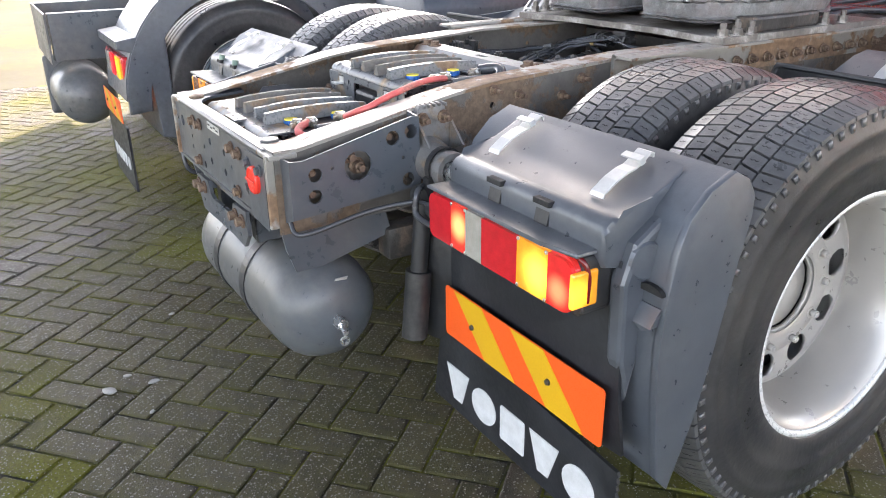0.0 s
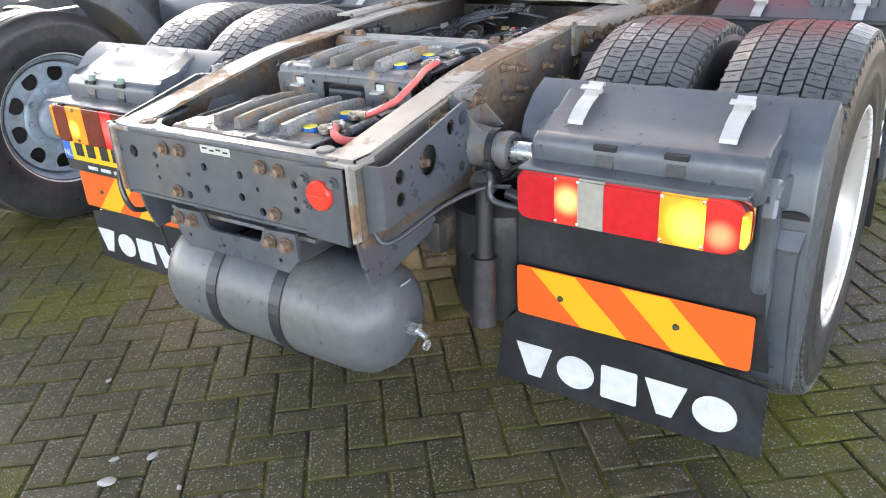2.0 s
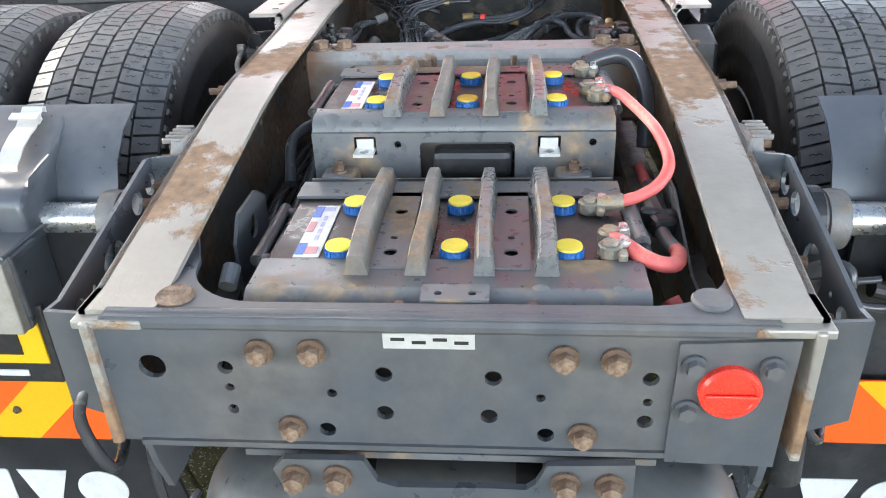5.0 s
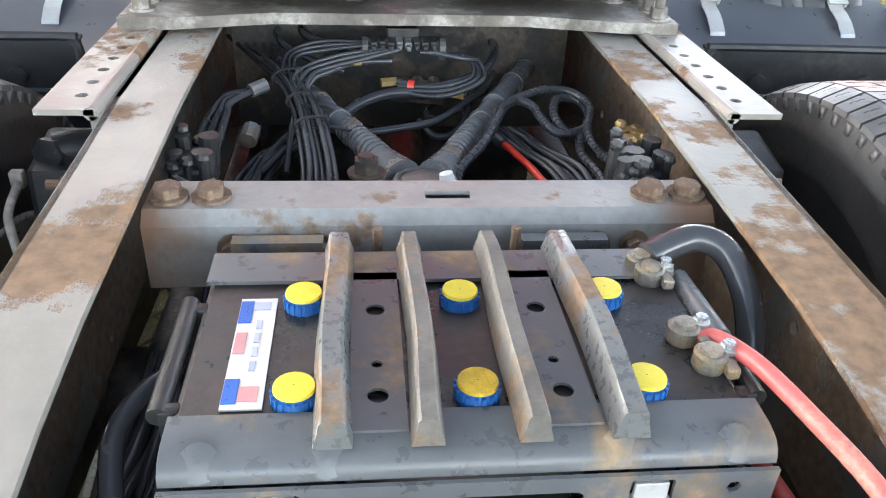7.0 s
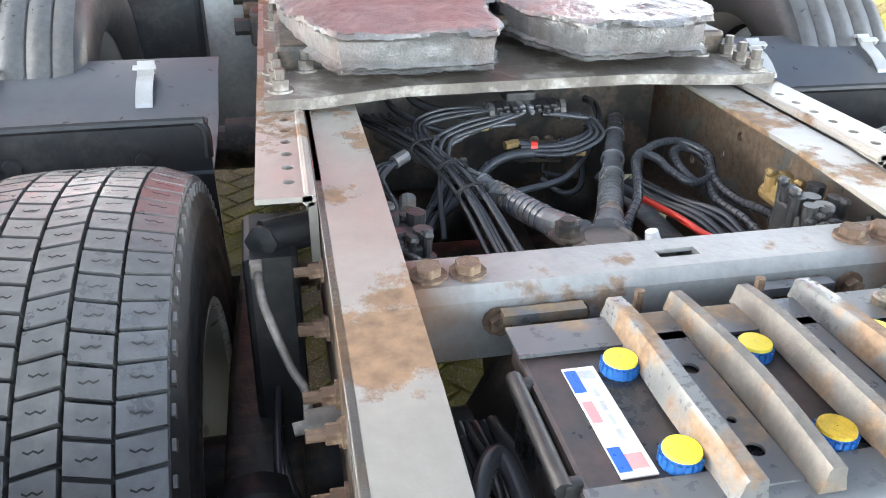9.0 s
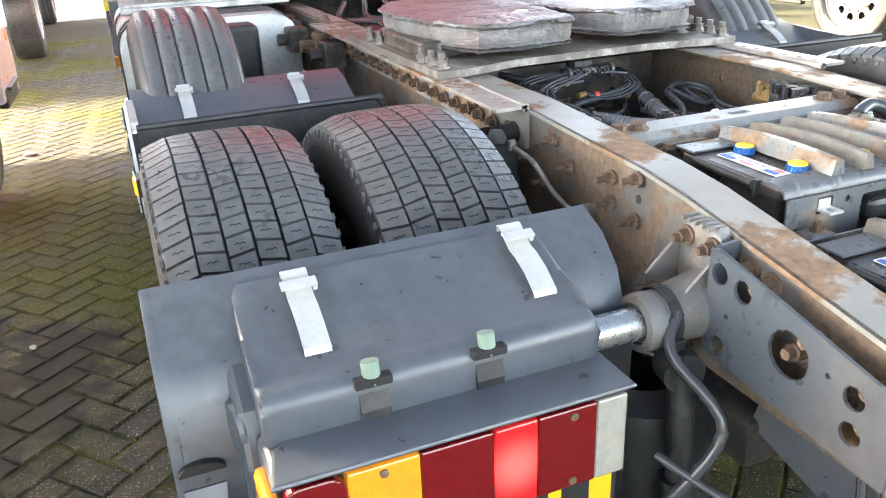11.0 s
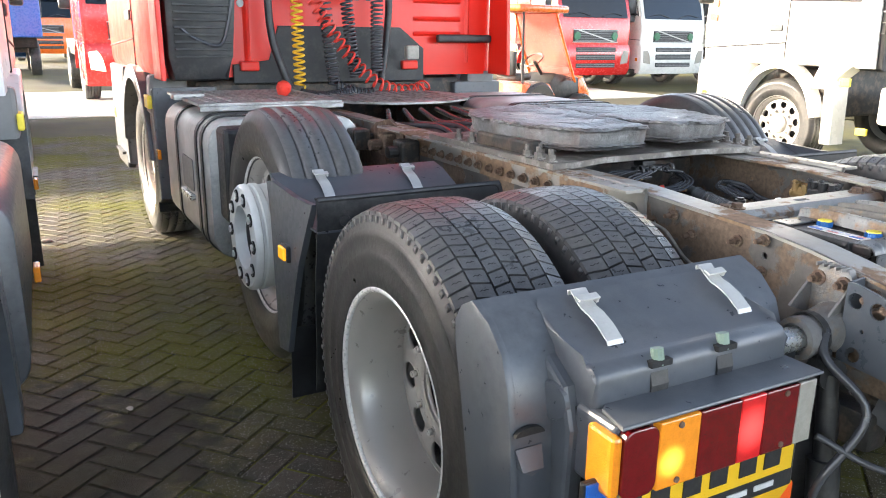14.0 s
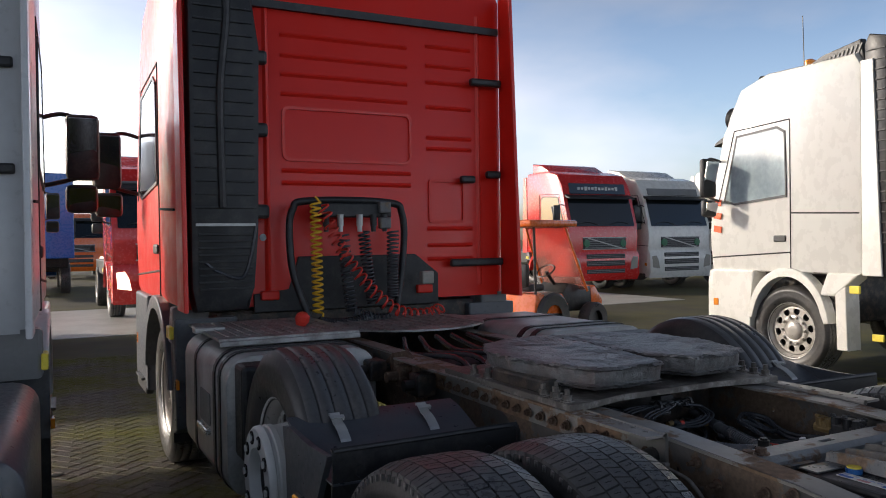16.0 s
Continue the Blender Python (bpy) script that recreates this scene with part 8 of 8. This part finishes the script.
# small orange yard machine
mw = thing("yard_tractor", "small orange ride-on yard machine with canopy", "tractor", pose(5.08, 9.54, 0, 0, 0, -75) @ Matrix.Scale(0.88, 4))
for x, y, r in ((-0.5, 0.7, 0.3), (0.5, 0.7, 0.3), (-0.55, -0.55, 0.42), (0.55, -0.55, 0.42)):
    bm = bmesh.new()
    lathe(bm, [(r * 0.5, -0.1), (r * 0.9, -0.12), (r, -0.08), (r, 0.08), (r * 0.9, 0.12), (r * 0.5, 0.1)], (x, y, r), (1, 0, 0), 28)
    lathe(bm, [(r * 0.5, -0.1), (r * 0.45, 0.02), (0.001, 0.02)], (x, y, r), (1, 0, 0), 28)
    smooth(part("wheel", bm, RUBBER, mw, "black tyre"), 40)
bm = bmesh.new()
prism(bm, [(0.1, 0.45), (1.05, 0.42), (1.12, 0.62), (0.98, 0.85), (0.25, 0.95), (0.1, 0.8)], "x", -0.32, 0.32, bevel=0.05)
smooth(part("bonnet", bm, BLACKPL, mw, "black bonnet"), 40)
bm = bmesh.new()
prism(bm, [(-1.0, 0.5), (-0.1, 0.45), (-0.1, 0.62), (-0.25, 0.8), (-0.95, 0.82)], "x", -0.6, 0.6, bevel=0.05)
smooth(part("rear_body", bm, ORANGE, mw, "orange rear mudguards"), 40)
bm = bmesh.new()
box(bm, (0, -0.5, 0.9), (0.45, 0.42, 0.12), 0.04)
box(bm, (0, -0.72, 1.12), (0.45, 0.1, 0.4), 0.04)
smooth(part("seat", bm, BLACKPL, mw, "black seat"), 40)
bm = bmesh.new()
cyl(bm, (0, 0.25, 0.9), (0, 0.02, 1.15), 0.03, 10)
lathe(bm, [(0.17, -0.012), (0.19, 0), (0.17, 0.012), (0.155, 0)], (0, 0.0, 1.17), (0, -0.6, 0.8), 24, True)
part("steering_wheel", bm, BLACKPL, mw)
for x in (-0.5, 0.5):
    bm = bmesh.new()
    tube(bm, [(x, 0.55, 0.8), (x * 0.95, 0.2, 1.5), (x * 0.9, 0.0, 1.95)], 0.022, 8)
    part("canopy_post", bm, ORANGE, mw, "slanting orange windscreen post")
    bm = bmesh.new()
    tube(bm, [(x, -0.85, 0.8), (x * 0.95, -0.85, 1.95)], 0.022, 8)
    part("canopy_post", bm, BLACKPL, mw)
bm = bmesh.new()
prism(bm, [(0.54, 0.82), (0.19, 1.5), (0.0, 1.93), (0.012, 1.94), (0.205, 1.51), (0.556, 0.83)], "x", -0.46, 0.46)
part("front_screen", bm, SCREENTINT, mw, "slanting tinted front screen")
bm = bmesh.new()
prism(bm, [(0.9, 0.42), (1.2, 0.4), (1.22, 0.6), (1.0, 0.88), (0.86, 0.84)], "x", -0.34, 0.34, bevel=0.04)
smooth(part("nose", bm, ORANGE, mw, "orange nose panel"), 40)
bm = bmesh.new()
box(bm, (0, 0.62, 0.98), (0.5, 0.2, 0.12), 0.04)
smooth(part("dash_cover", bm, GREYWHITE, mw, "pale grey dash cover"), 40)
bm = bmesh.new()
box(bm, (0, -0.42, 2.0), (1.15, 1.25, 0.12), 0.04)
smooth(part("canopy", bm, ORANGE, mw, "orange canopy roof"), 40)
# pale concrete strip across the yard
bm = bmesh.new()
box(bm, (-3.0, 16.6, GROUND), (30, 6.0, 0.012))
tagged(part("road", bm, material("concrete_strip", (0.4, 0.4, 0.38), 0.5, var=0.15, scale=1.5, bump=0.3, bscale=40), None), "pale wet concrete strip across the yard", "road", kind="structure")
# pale pebbles on the pavers
pr = random.Random(3)
for x, y, r in ((-0.235, -0.367, 0.017), (-0.218, -0.236, 0.012), (-0.30, -0.30, 0.01), (-0.666, -0.067, 0.008), (-1.721, 2.36, 0.012), (-1.9, 5.2, 0.03), (0.55, -0.2, 0.007), (-0.05, -0.28, 0.007)):
    bm = bmesh.new()
    bmesh.ops.create_icosphere(bm, subdivisions=2, radius=1)
    for v in bm.verts:
        v.co *= 1 + 0.25 * noise.noise(v.co * 1.7 + Vector((x * 9, y * 9, 0)))
    pb = part("pebble", bm, STONE, None)
    pb.location, pb.scale, pb.rotation_euler = (x, y, GROUND + r * 0.25), (r * 1.5, r, r * 0.45), (0, 0, pr.uniform(0, 3))
    tagged(pb, "small pale stone lying on the pavers", "stone", group="pale stones on the paving")
# herringbone pavers: the nearest as pieces, the rest joined
PW, PA = 0.107, radians(41)
ca, sa = math.cos(PA), math.sin(PA)


def brick_mesh(lx, ly):
    g, h = 0.0035, 0.003
    bm = bmesh.new()
    lo = [bm.verts.new((x, y, -0.006)) for x, y in ((g, g), (lx - g, g), (lx - g, ly - g), (g, ly - g))]
    b = 0.006
    hi = [bm.verts.new((x, y, 0.0)) for x, y in ((g + b, g + b), (lx - g - b, g + b), (lx - g - b, ly - g - b), (g + b, ly - g - b))]
    md = [bm.verts.new((x, y, -0.0025)) for x, y in ((g, g), (lx - g, g), (lx - g, ly - g), (g, ly - g))]
    bm.faces.new(hi)
    for p, q in ((lo, md), (md, hi)):
        for i in range(4):
            bm.faces.new((p[i], p[(i + 1) % 4], q[(i + 1) % 4], q[i]))
    me = bpy.data.meshes.new("paver")
    bm.to_mesh(me)
    bm.free()
    me.materials.append(PAVER)
    return me


MH, MV = brick_mesh(2 * PW, PW), brick_mesh(PW, 2 * PW)
verts, faces, pieces = [], [], 0
prng = random.Random(7)
for i in range(-170, 260):
    for j in range(-170, 260):
        d = (i - j) % 4
        if d not in (0, 3):
            continue
        lx, ly = (2 * PW, PW) if d == 0 else (PW, 2 * PW)
        u, v = i * PW, j * PW
        x, y = u * ca - v * sa, u * sa + v * ca
        if not (-13 < x < 12 and -9 < y < 13):
            continue
        if abs(x) > 6 or y > 11 or y < -4:
            continue
        dz = prng.uniform(-0.0015, 0.0015)
        near = -1.05 < x < 0.75 and -0.65 < y < 0.62 and pieces < 300
        if near:
            pieces += 1
            o = new("paver", MH if d == 0 else MV)
            o.parent = ground
            o.matrix_basis = pose(x, y, dz, prng.uniform(-0.4, 0.4), prng.uniform(-0.4, 0.4), 41)
            continue
        n = len(verts)
        g, b = 0.0035, 0.006
        for (p, q, z) in ((g, g, -0.0045), (lx - g, g, -0.0045), (lx - g, ly - g, -0.0045), (g, ly - g, -0.0045),
                          (g + b, g + b, 0), (lx - g - b, g + b, 0), (lx - g - b, ly - g - b, 0), (g + b, ly - g - b, 0)):
            verts.append((x + p * ca - q * sa, y + p * sa + q * ca, z + dz))
        faces += [(n + 4, n + 5, n + 6, n + 7)] + [(n + k, n + (k + 1) % 4, n + 4 + (k + 1) % 4, n + 4 + k) for k in range(4)]
me = bpy.data.meshes.new("pavers")
me.from_pydata(verts, [], faces)
me.materials.append(PAVER)
pv = new("pavers", me)
pv.parent = ground
tagged(pv, "worn grey herringbone pavers with mossy joints", kind="stuff")
